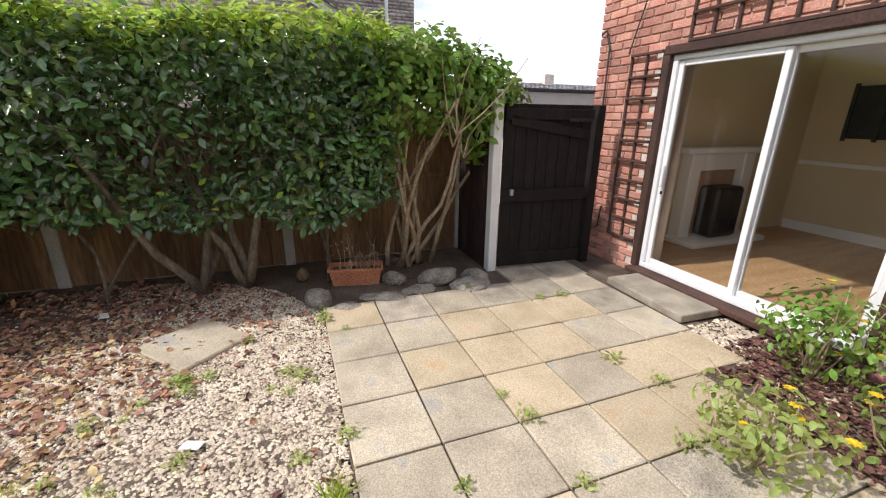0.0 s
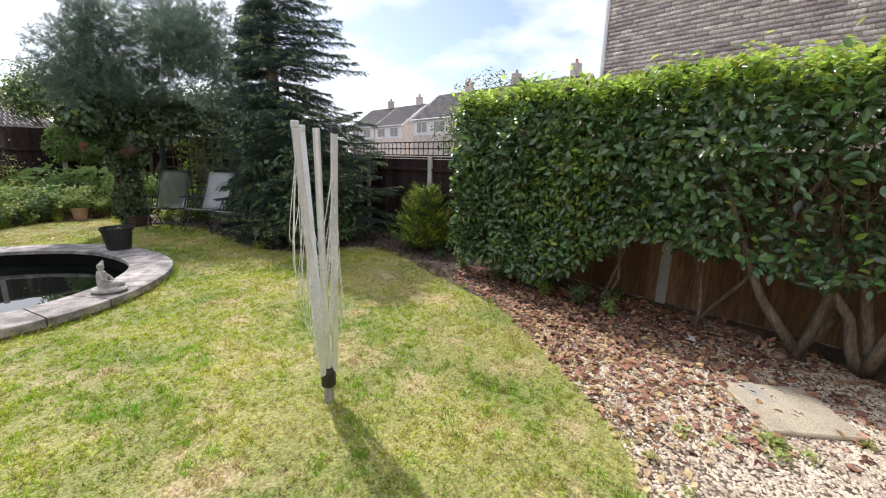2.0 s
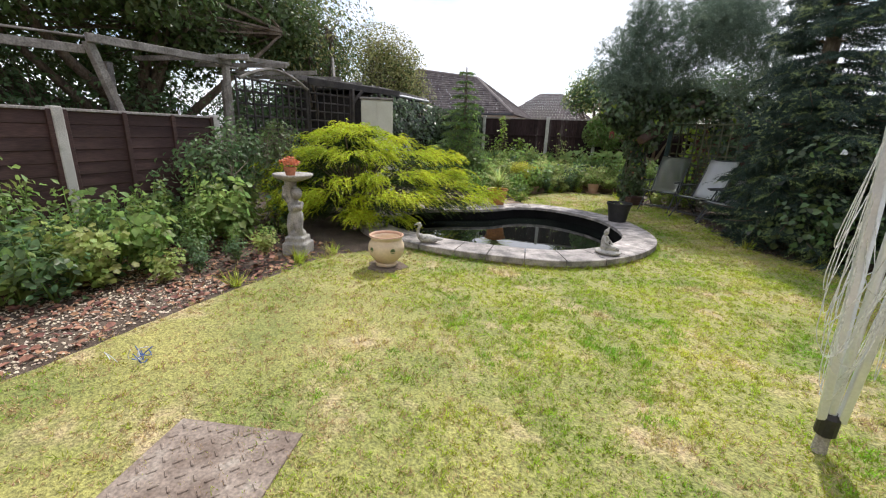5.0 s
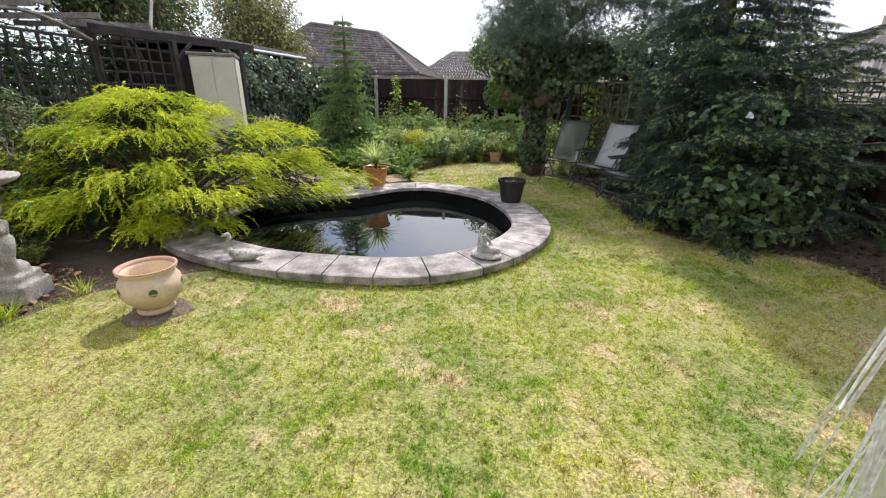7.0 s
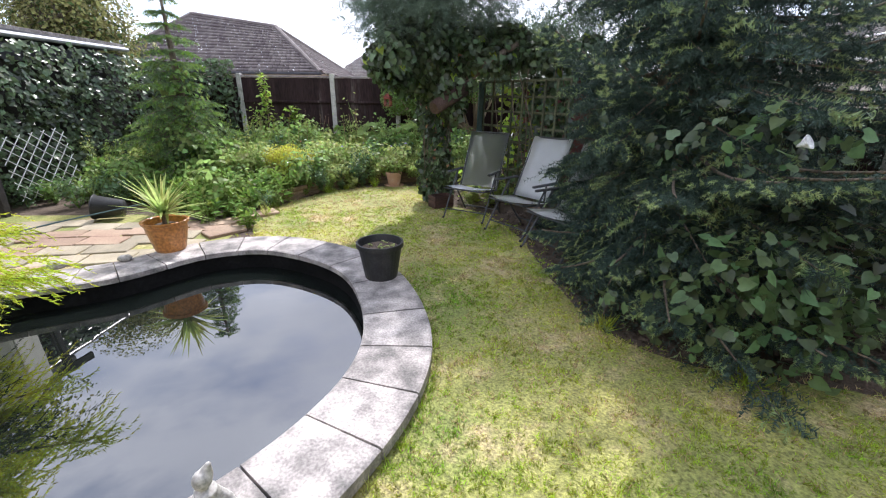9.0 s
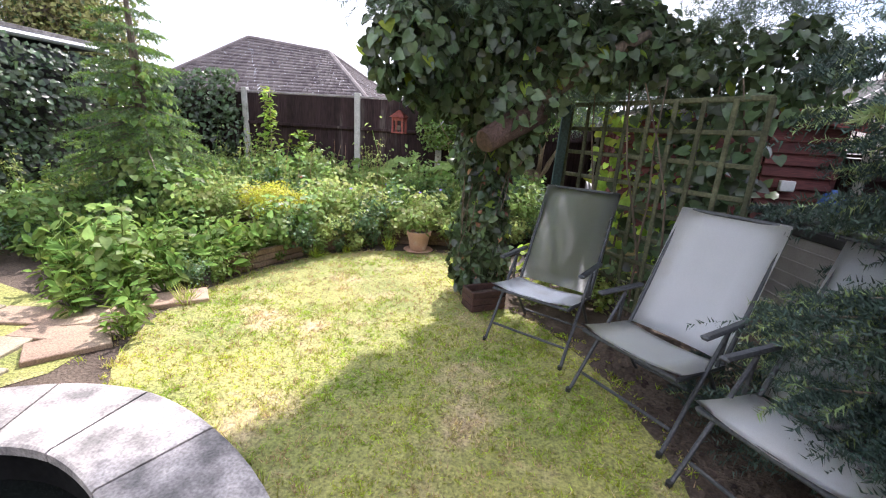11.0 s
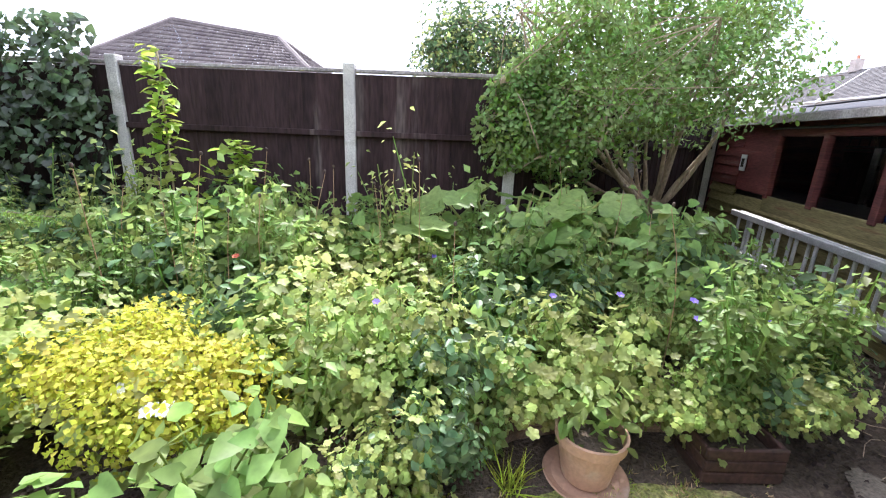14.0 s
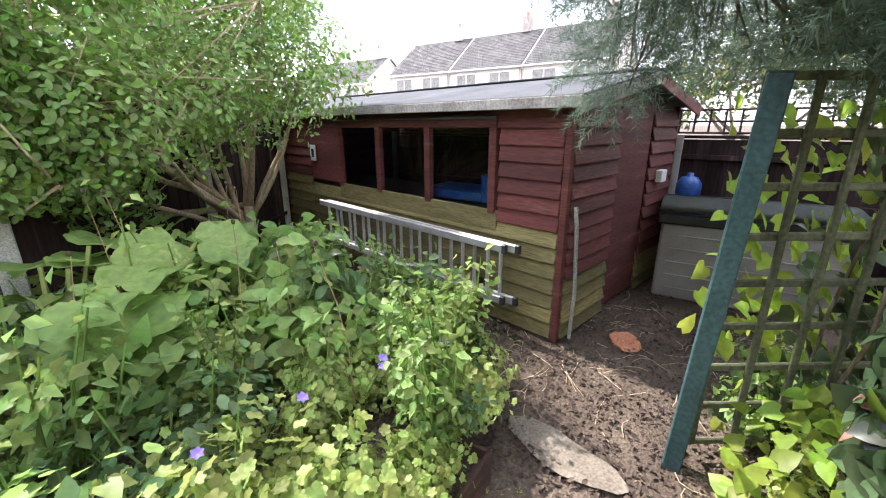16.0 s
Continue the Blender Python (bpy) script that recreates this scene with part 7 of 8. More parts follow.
def shed():
    t = thing("shed", SH, "red painted lap-board shed, green with algae low down", "shed")
    L, W, H = 4.3, 2.05, 1.75
    r = rng(15)

    def board(x0, x1, z, h, y, m, turn=0):
        me = slab_mesh("board", x1 - x0, .022, h + .03, M[m])
        o = new("board", me)
        o.parent = t
        if turn:
            o.matrix_basis = Matrix.Translation((y, -(x0 + x1) / 2, z + h / 2)) @ Matrix.Rotation(radians(-90), 4, "Z") @ Matrix.Rotation(radians(-15), 4, "X")
        else:
            o.matrix_basis = Matrix.Translation(((x0 + x1) / 2, y, z + h / 2)) @ Matrix.Rotation(radians(13), 4, "X")
    # long wall, with the window band
    wx0, wx1, wz0, wz1 = .62, 2.84, .94, 1.57
    bh = .118
    for j in range(15):
        z = .04 + j * bh
        if z + bh > H:
            break
        green = z < .95
        if z + bh * .5 > wz0 - .12 and z < wz1:
            board(0.03, wx0 - .05, z, bh, .008, "shed_green" if z < .75 else "shed_red")
            board(wx1 + .72, L, z, bh, .008, "shed_green" if green else "shed_red")
        else:
            board(0.03, L, z, bh, .008, "shed_green" if green else "shed_red")
        board(.03, .74, z, bh, -.012, "shed_red" if z > .5 else "shed_green", 1)
        board(1.42, W, z, bh, -.012, "shed_red" if z > .35 else "shed_green", 1)
    part("corner_post", box((0.0, .0, H / 2), (.05, .05, H), 0, .004), M["shed_red"], t)
    part("corner_post", box((L, .0, H / 2), (.05, .05, H), 0, .004), M["shed_red"], t)
    part("corner_post", box((0.0, -W, H / 2), (.05, .05, H), 0, .004), M["shed_red"], t)
    part("side_door", box((.012, -1.08, .9), (.04, .66, 1.7), 0, .005), M["shed_red"], t, "dark red boarded shed door")
    part("back_wall", box((L / 2, -W, H / 2), (L, .03, H)), M["shed_red"], t)
    part("end_wall", box((L, -W / 2, H / 2), (.03, W - .06, H)), M["shed_red"], t)
    part("inner_lining", box((wx1 / 2 + 1.6, -.03, .45), (L - .2, .02, .86)), M["dark_wood"], t)
    part("floor", box((L / 2, -W / 2, .03), (L - .1, W - .1, .04)), M["dark_wood"], t)
    part("plain_panel", box((wx1 + .36, .012, 1.27), (.70, .03, .66), 0, .004), M["shed_red"], t)
    part("window_apron", box(((wx0 + wx1) / 2, .012, wz0 - .10), (wx1 - wx0 + .1, .03, .20), 0, .004), M["shed_green"], t, "mossy board below the windows")
    for k in range(4):
        x = wx0 + (wx1 - wx0) * k / 3
        part("mullion", box((x, .014, (wz0 + wz1) / 2), (.07, .06, wz1 - wz0 + .05), 0, .005), M["shed_red"], t)
    part("window_head", box(((wx0 + wx1) / 2, .014, wz1 + .03), (wx1 - wx0 + .07, .06, .07), 0, .005), M["shed_red"], t)
    part("drip_bar", tube([(wx0 - .05, .06, wz1 + .07), (wx1 + .1, .06, wz1 + .07)], .012), M["felt"], t)
    for k in range(3):
        a, b = wx0 + (wx1 - wx0) * k / 3 + .036, wx0 + (wx1 - wx0) * (k + 1) / 3 - .036
        g = part("window_pane", glass_sheet((a + b) / 2, .0, (wz0 + wz1) / 2, b - a, wz1 - wz0), M["glass"], t)
        g.visible_shadow = False
    part("shelf_clutter", box((wx0 + .5, -.35, .98), (.9, .4, .1), 8, .02), M["blue_plastic"], t, "blue plastic sheeting inside the window")
    part("shelf_tub", lathe([(.0, 0), (.07, 0), (.08, .22), (.0, .22)], 14), M["blue_plastic"], t).location = (wx0 + .16, -.15, .96)
    part("workbench", box((L / 2, -.4, .9), (L - .3, .7, .04)), M["dark_wood"], t)
    # roof
    ridge = 1.98
    for s in (0, 1):
        y0, y1 = (.16, -W / 2) if s == 0 else (-W - .16, -W / 2)
        part("roof_sheet", bar((L / 2, y0, H + .0), (L / 2, y1, ridge), L + .3, .025, .004), M["felt"], t, "grey roofing felt")
    part("ridge_strip", box((L / 2, -W / 2, ridge + .012), (L + .3, .2, .012), 0, .003), M["felt"], t)
    part("fascia", box((L / 2, .17, H - .03), (L + .3, .02, .07), 0, .003), M["fence_cap"], t, "pale weathered fascia")
    part("bargeboard", bar((-.15, .17, H - .05), (-.15, -W / 2, ridge - .05), .02, .09, .003), M["fence_cap"], t)
    part("bargeboard", bar((-.15, -W - .17, H - .05), (-.15, -W / 2, ridge - .05), .02, .09, .003), M["shed_red"], t)
    bm = bmesh.new()
    vs = [bm.verts.new((.0, 0, H - .04)), bm.verts.new((.0, -W, H - .04)), bm.verts.new((.0, -W / 2, ridge - .03))]
    vs2 = [bm.verts.new(v.co + Vector((.03, 0, 0))) for v in vs]
    bm.faces.new(vs)
    bm.faces.new(vs2[::-1])
    for k in range(3):
        bm.faces.new((vs[k], vs2[k], vs2[(k + 1) % 3], vs[(k + 1) % 3]))
    bmesh.ops.recalc_face_normals(bm, faces=bm.faces)
    part("gable", bm, M["shed_red"], t)
    part("waste_pipe", tube([(-.05, -.08, 1.02), (-.07, -.02, 1.05), (-.08, -.04, .9), (-.08, -.1, .4), (-.07, -.1, .02)], .014, 8), M["stone_grey"], t, "grey hose along the corner")
    part("socket_box", box((-.06, -1.66, 1.12), (.06, .13, .11), 0, .006), M["white_paint"], t, "white junction box")
    sg = part("sign", box((3.44, .05, 1.26), (.13, .012, .19), 0, .003), M["white_paint"], t, "small cream plaque")
    part("motif", box((3.44, .058, 1.26), (.06, .006, .10), 0, .002), M["dark_wood"], sg)


shed()


def ladder():
    t = thing("ladder", SH, "aluminium extension ladder hung sideways along the shed wall", "ladder")
    x0, x1 = .26, 2.95
    za, zb = .31, .72
    for y, dx in ((.17, 0), (.225, .08)):
        for z in (za, zb):
            part("stile", box(((x0 + x1) / 2 + dx, y, z), (x1 - x0, .03, .062), 0, .006), M["ladder_metal"], t)
            part("end_cap", box((x0 + dx - .01, y, z), (.04, .036, .07), 0, .006), M["black_plastic"], t)
        for k in range(10):
            x = x0 + .14 + k * .262 + dx
            part("rung", tube([(x, y, za), (x, y, zb)], .015, 8), M["ladder_metal"], t)
    for x in (.7, 2.4):
        part("bracket", box((x, .09, za - .045), (.04, .26, .02), 0, .003), M["iron"], t)
        part("bracket_plate", box((x, .035, za - .02), (.04, .02, .12), 0, .003), M["iron"], t)


ladder()


def storage_box():
    t = thing("storage_box", (4.25, 10.45, 0, 0, 0, 3), "grey-brown plastic garden storage box with pale grey lid", "storage box")
    part("body", box((.4, 0, .37), (.76, 1.36, .72), 0, .02), M["box_plastic"], t)
    for k in range(5):
        part("panel_rib", box((.015, 0, .12 + k * .125), (.02, 1.2, .012), 0, .003), M["box_plastic"], t)
    part("lid_rim", box((.4, 0, .77), (.82, 1.42, .1), 0, .02), M["black_plastic"], t, "dark lid rim")
    bm = bmesh.new()
    rows = []
    for i in range(7):
        u = i / 6
        rows.append([bm.verts.new((-.02 + .86 * u, y, .82 + .10 * math.sin(u * math.pi * .8 + .25))) for y in (-.71, .71)])
    for a, b in zip(rows, rows[1:]):
        bm.faces.new((a[0], b[0], b[1], a[1]))
    bmesh.ops.solidify(bm, geom=bm.faces[:], thickness=.03)
    part("lid", bm, M["lid_plastic"], t, "weathered pale grey lid", True)
    u = thing("water_can", (4.78, 11.0, .9), "small blue plastic can on the storage box", "can")
    part("can", lathe([(.0, 0), (.10, 0), (.11, .03), (.11, .13), (.07, .19), (.03, .2), (.03, .23), (.0, .23)], 20), M["blue_plastic"], u, smooth=True)


storage_box()


# ---- raised bed edge and brown planter ----
def log_edging():
    t = thing("bed_edging", Matrix.Identity(4), "raised bed edge of stacked weathered timber", "bed edging")
    c = smooth_curve([(-1.0, 9.9), (-.7, 10.6), (-.32, 11.17), (.22, 11.58), (.75, 11.72), (1.3, 11.72)], 12, False)
    for (a, b) in zip(c, c[1:]):
        for j in range(3):
            part("timber", bar((*a, .035 + .062 * j), (*b, .035 + .062 * j), .06, .058, .008), M["log"], t)
    inner = np.concatenate([c[3:], np.array([(1.8, 11.85), (2.2, 12.3), (2.3, 13.5), (-2.0, 13.5), (-2.2, 11.6)])])
    tagged(part("raised_soil", fill_flat([inner], .17), M["soil"]), "dark soil of the raised bed", "soil", kind="structure")


log_edging()


def brown_planter(x, y, rz, s, label):
    t = thing("planter_box", (x, y, 0, 0, 0, rz), label, "planter box")
    for z in (.04, .1, .16):
        for yy in (-.1, .1):
            part("slat", box((0, yy * s, z), (.36 * s, .022, .055), 0, .005), M["trellis_brown"], t)
        for xx in (-.17, .17):
            part("end_slat", box((xx * s, 0, z), (.022, .178 * s, .055), 0, .005), M["trellis_brown"], t)
    part("compost", box((0, 0, .12), (.31 * s, .17 * s, .02), 0, .0), M["soil"], t)


brown_planter(1.28, 11.5, 2, 1.0, "dark brown wooden planter box overgrown with leaves")
brown_planter(1.46, 9.86, 30, .9, "small wooden planter box at the foot of the ivy trunk")


# ---- pavers by the pond ----
pav = tagged(part("paving", fill_flat([[(-4.4, 7.3), (-2.3, 7.05), (-1.3, 7.75), (-.95, 8.3), (-1.0, 8.75), (-1.7, 9.05), (-2.6, 9.3), (-4.4, 9.2)]], .004), M["lawn"]), "old pinkish and buff pavers with grassy joints behind the pond", "paving", kind="structure")
pv_me = [slab_mesh("paver", .42, .27, .04, M["paver"]), slab_mesh("paver", .42, .27, .04, M["paver_buff"])]
_r = rng(17)
for i in range(8):
    for j in range(6):
        x, y = -4.2 + i * .44 + .2 * (j % 2), 7.25 + j * .29 + .07 * (i % 3)
        if inside(np.array([[x, y]]), [(-4.4, 7.1), (-2.35, 7.2), (-1.6, 7.75), (-1.2, 8.2), (-1.2, 8.7), (-1.8, 9.0), (-4.4, 9.1)])[0]:
            o = new("paver", pv_me[int(_r.random() < .55)])
            o.parent = pav
            o.matrix_world = pose(x, y, .006 + _r.uniform(-.006, .006), _r.normal() * .8, _r.normal() * .8, 8 + _r.normal() * 3)
for k, (x, y) in enumerate(((-1.25, 8.95), (-1.0, 9.35), (-1.1, 8.55))):
    o = new("paver", pv_me[0])
    o.parent = pav
    o.matrix_world = pose(x, y, .02, 0, 0, 30 + 9 * k)


# ---- pergola, trellis, cabinet and outbuilding along the boundary ----
def pergola():
    t = thing("pergola", Matrix.Identity(4), "sagging weathered grey timber pergola along the boundary", "pergola")
    for x, y, h, lean, m in ((-5.0, 3.95, 2.24, -.66, "grey_wood"), (-5.0, 5.15, 2.36, .0, "grey_wood"), (-4.75, 6.7, 2.22, .04, "dark_wood"), (-4.4, 7.75, 2.2, .0, "dark_wood"), (-4.25, 9.15, 2.2, .08, "dark_wood"), (-6.2, 4.2, 2.2, .05, "grey_wood"), (-6.2, 6.2, 2.2, .05, "grey_wood")):
        part("post", bar((x, y, 0), (x, y + lean, h), .085, .085, .006, (1, 0, 0)), M[m], t)
    part("beam", bar((-4.95, 3.25, 2.27), (-4.95, 5.2, 2.32), .05, .09, .005), M["grey_wood"], t)
    part("beam", bar((-4.9, 4.95, 2.37), (-4.85, 6.4, 2.47), .05, .06, .005), M["grey_wood"], t)
    part("beam", bar((-4.6, 6.6, 2.22), (-4.2, 9.6, 2.28), .05, .12, .005), M["dark_wood"], t)
    part("beam", bar((-4.9, 6.6, 2.3), (-4.5, 9.6, 2.34), .05, .1, .005), M["grey_wood"], t)
    for k, y in enumerate((5.0, 5.8, 6.6, 7.4, 8.2, 9.0)):
        part("rafter", bar((-6.6, y - .1, 2.36 + .03 * (k % 2)), (-4.45, y + .05, 2.36), .04, .07, .004), M["grey_wood"], t)
    part("brace", bar((-4.42, 7.72, 1.85), (-4.36, 8.1, 2.2), .05, .05, .004), M["dark_wood"], t)
    part("brace", bar((-4.25, 9.1, 1.85), (-4.3, 8.7, 2.2), .05, .05, .004), M["dark_wood"], t)
    pts = [(-4.66, 5.05 + 1.6 * u, 2.08 + .22 * math.sin(math.pi * u)) for u in np.linspace(0, 1, 9)]
    part("arch_rail", tube(pts, .025, 6), M["grey_wood"], t, "bleached arched top rail")
    part("thin_rail", tube([(-5.3, 1.6, 2.2), (-5.1, 3.4, 2.3), (-5.0, 5.4, 2.25)], .014, 6), M["grey_wood"], t)
    part("side_plank", bar((-5.4, 1.5, 2.1), (-5.1, 3.3, 2.16), .04, .09, .004), M["grey_wood"], t)
    part("loose_pole", tube([(-4.9, 7.9, 2.25), (-5.6, 8.9, 3.0)], .03, 7), M["grey_wood"], t)


pergola()
lattice("pergola_trellis", (-4.7, 5.02), (-4.7, 6.66), 1.0, 2.1, .17, .17, .035, .02, "dark_wood", "dark weathered trellis panel below the arched rail")
lattice("pergola_trellis", (-4.68, 6.72), (-4.42, 7.7), .9, 2.2, .17, .17, .03, .02, "dark_wood", "dark weathered narrow trellis panel")
lattice("pergola_trellis", (-4.38, 8.5), (-4.22, 9.12), .2, 1.95, .15, .17, .03, .02, "dark_wood", "dark leaning trellis panel beside the cabinet")


def diamond_trellis():
    t = thing("diamond_trellis", (-4.33, 9.5, .12, 0, -6, 84), "white expanding diamond trellis leaning against the ivy", "trellis")
    w, h, gap = .95, .85, .17
    for sg in (1, -1):
        k = -h
        while k < w:
            a, b = max(0.0, k), min(w, k + h)
            if b - a > .08:
                z0, z1 = a - k, b - k
                p, q = ((a, .008 * sg, z0), (b, .008 * sg, z1)) if sg > 0 else ((w - a, .008 * sg, z0), (w - b, .008 * sg, z1))
                part("lath", bar(p, q, .008, .015, .002, (0, 1, 0)), M["white_paint"], t)
            k += gap


diamond_trellis()


def cabinet():
    t = thing("metal_cabinet", (-4.12, 8.3, 0, 0, 0, 28), "tall cream metal cupboard among the plants", "cabinet")
    m = M["cream_metal"]
    part("body", box((0, 0, 1.02), (.62, .62, 2.0), 0, .012), m, t)
    part("base_band", box((0, 0, .98), (.645, .645, .03), 0, .004), M["green_paint"], t, "dark green band")
    t.scale = (1.05, 1.05, 1.0)
    for s in (-1, 1):
        d = part("door", box((s * .152, -.318, 1.04), (.296, .014, 1.9), 0, .004), m, t)
        part("handle", box((s * .03, -.332, 1.05), (.014, .02, .09), 0, .003), M["stone_grey"], d)
    part("cap", box((0, 0, 2.04), (.68, .68, .05), 0, .01), M["grey_wood"], t, "grey capping board")
    part("panel", box((.318, 0, 1.04), (.014, .55, 1.9), 0, .004), m, t)


cabinet()


def outbuilding():
    t = thing("outbuilding", Matrix.Identity(4), "old felt-roofed outbuilding half covered in ivy", "outbuilding")
    part("wall", box((-6.3, 11.0, 1.12), (2.8, 3.3, 2.24)), M["dark_wood"], t)
    part("roof", box((-6.25, 11.0, 2.36), (3.1, 3.6, .06), 0, .01), M["felt"], t)
    part("gutter", tube([(-4.66, 9.2, 2.3), (-4.66, 12.75, 2.34)], .04, 8), M["ladder_metal"], t, "grey gutter")
    part("fascia", box((-4.74, 11.0, 2.38), (.03, 3.6, .12), 0, .004), M["grey_wood"], t)
    for k in range(14):
        o = part("felt_scallop", lathe([(.0, 0), (.14, 0), (.14, .012), (.0, .012)], 12), M["felt"], t)
        o.matrix_basis = Matrix.Translation((-4.8 - .01 * (k % 2), 9.4 + .245 * k, 2.12)) @ Matrix.Rotation(radians(90), 4, "Y")


outbuilding()


# ---- by the house ----
def flower_bush(x, y, h, w, label, m, flower, seed, n=420, size=.05):
    r = rng(seed)
    t = thing("flowering_bush", (x, y, 0), label, "bush")
    bm = bmesh.new()
    for k in range(14):
        add_tube(bm, limb_points((0, 0, 0), (r.normal() * w * .5, r.normal() * w * .5, h * r.uniform(.6, 1)), .04, r, 4), [.008, .006, .004, .003], 4)
    tagged(part("stems", bm, M["twig_pale"], t), kind="stuff")
    p, o = shell([(0, 0, h * .6, w, w, h * .42)], n, r, .7, .25, 5, seed)
    leaves("leaves", p, o, r, M[m], t, size, .55, OVAL, .3)
    for k in range(5):
        q = p[r.integers(len(p))]
        f, a = [], r.uniform(0, 6.28)
        an = np.arange(9) * .698 + a
        v, f = scatter(OVAL, np.tile(q + np.array([0, 0, .03]), (9, 1)), np.stack([np.cos(an), np.sin(an), np.full(9, .25)], 1), np.tile([[0, 0, 1.0]], (9, 1)), .03, .016)
        np_part("flower", v, f, M[flower], t, "yellow flower")


flower_bush(1.62, -2.35, .42, .30, "low bush with light green leaves and yellow daisy flowers", "bed_light", "flower_yellow", 301)
flower_bush(1.95, -3.35, .62, .32, "loose bush with reddish and green leaves by the door", "shrub_leaf", "flower_yellow", 302, 500, .055)
flower_bush(1.3, -3.0, .5, .35, "loose leafy bush beside the patio", "bed_leaf", "flower_yellow", 303)
cab_ = thing("cable", Matrix.Identity(4), "thin black cable hanging down the brick wall", "cable")
part("hanging_run", tube([(4.62, HY + .03, 2.35), (4.55, HY + .03, 2.38), (4.48, HY + .03, 2.2), (4.47, HY + .03, 1.2), (4.5, HY + .03, .45), (4.42, HY + .03, .3), (4.33, HY + .03, .36), (4.3, HY + .03, .6)], .009, 6), M["cable"], cab_)
part("upper_run", tube([(4.2, HY + .03, 2.12), (4.05, HY + .03, 2.6), (3.95, HY + .03, 3.3)], .006, 6), M["cable"], cab_)
bs = tagged(thing("blue_string", (-2.05, 1.42, .01), "tangle of pale blue string on the grass", "string"))
r_ = rng(77)
for k in range(9):
    part("strand", tube(limb_points(tuple(r_.normal(size=3) * np.array([.05, .05, 0]) + np.array([0, 0, .005])), tuple(r_.normal(size=3) * np.array([.06, .06, .0]) + np.array([0, 0, .06])), .03, r_, 5), .003, 4), M["lid_plastic"] if k % 2 else M["blue_plastic"], bs)


def weeds(n, seed):
    r = rng(seed)
    spots = []
    for k in range(n):
        if r.random() < .55:
            i, j = r.integers(0, 8), r.integers(0, 7)
            spots.append((PX + SX * (i + r.random()), -.645 - SL * j, .028) if r.random() < .5 else (PX + SX * i, -.645 - SL * (j + r.random()), .028))
        else:
            spots.append((r.uniform(1.9, 3.6), r.uniform(-.6, .9), .005))
    base = None
    for k, (x, y, z) in enumerate(spots):
        if base is None:
            t = thing("weed", (x, y, z), "small green weed sprouting in the paving joints", "weed", "weeds in the paving")
            p = np.c_[r.normal(0, .022, (30, 2)), r.uniform(0, .035, 30)]
            leaves("leaves", p, unit(p + np.array([0, 0, .03])), r, M["bed_light"], t, .035, .45, LEAF, 0)
            base = t
        else:
            s = r.uniform(.4, 1.3)
            o = copy_thing(base, Matrix.Identity(4))
            o.matrix_basis = pose(x, y, z, 0, 0, r.uniform(0, 360)) @ Matrix.Diagonal((s, s, s, 1))


weeds(64, 88)


def pond_net():
    t = thing("pond_net", (-3.55, 7.75, .05, 12, 0, 30), "round pond net with a long pole lying on the paving", "pond net")
    pts = [(.19 * math.cos(a), .15 * math.sin(a), .02) for a in np.linspace(0, 6.283, 25)]
    part("hoop", tube(pts, .008, 6), M["lid_plastic"], t)
    part("pole", tube([(.18, .03, .02), (.9, .28, .05), (1.7, .55, .06)], .009, 6), M["green_paint"], t)
    bm = bmesh.new()
    for k in range(-5, 6):
        w = math.sqrt(max(0, 1 - (k / 5.6) ** 2))
        add_tube(bm, [(k * .034, -.15 * w, .02), (k * .034, 0, -.01), (k * .034, .15 * w, .02)], .0015, 3)
        add_tube(bm, [(-.19 * w, k * .027, .02), (0, k * .027, -.01), (.19 * w, k * .027, .02)], .0015, 3)
    part("mesh", bm, M["black_plastic"], t, "fine dark netting")


pond_net()


def grass_tuft(x, y, s, seed):
    r = rng(seed)
    t = thing("grass_tuft", (x, y, 0), "tuft of longer grass at the bed edge", "grass tuft", "grass tufts")
    n = 60
    a, el = r.uniform(0, 6.28, n), r.uniform(.5, 1.5, n)
    d = np.stack([np.cos(a) * np.cos(el), np.sin(a) * np.cos(el), np.sin(el)], 1)
    v, f = scatter(STRAP, r.normal(0, .025, (n, 3)) * np.array([1, 1, 0]), d, r.normal(size=(n, 3)), r.uniform(.08, .2, n) * s, .006)
    np_part("blade_tuft", v, f, M["grass"], t)


for k, (x, y, s) in enumerate(((.25, 11.3, 1.2), (-.45, 10.75, 1.0), (1.15, 10.75, 1.3), (1.2, 10.3, 1.1), (-.9, 9.3, 1.2), (-2.45, 3.4, 1.3), (-2.5, 2.6, 1.2), (-2.3, 3.8, 1.1), (2.15, .5, .8), (1.95, .2, .9), (2.1, -.55, .8), (-.2, 11.05, .8), (3.2, 5.85, .9), (2.6, 6.45, .9))):
    grass_tuft(x, y, s, 400 + k)

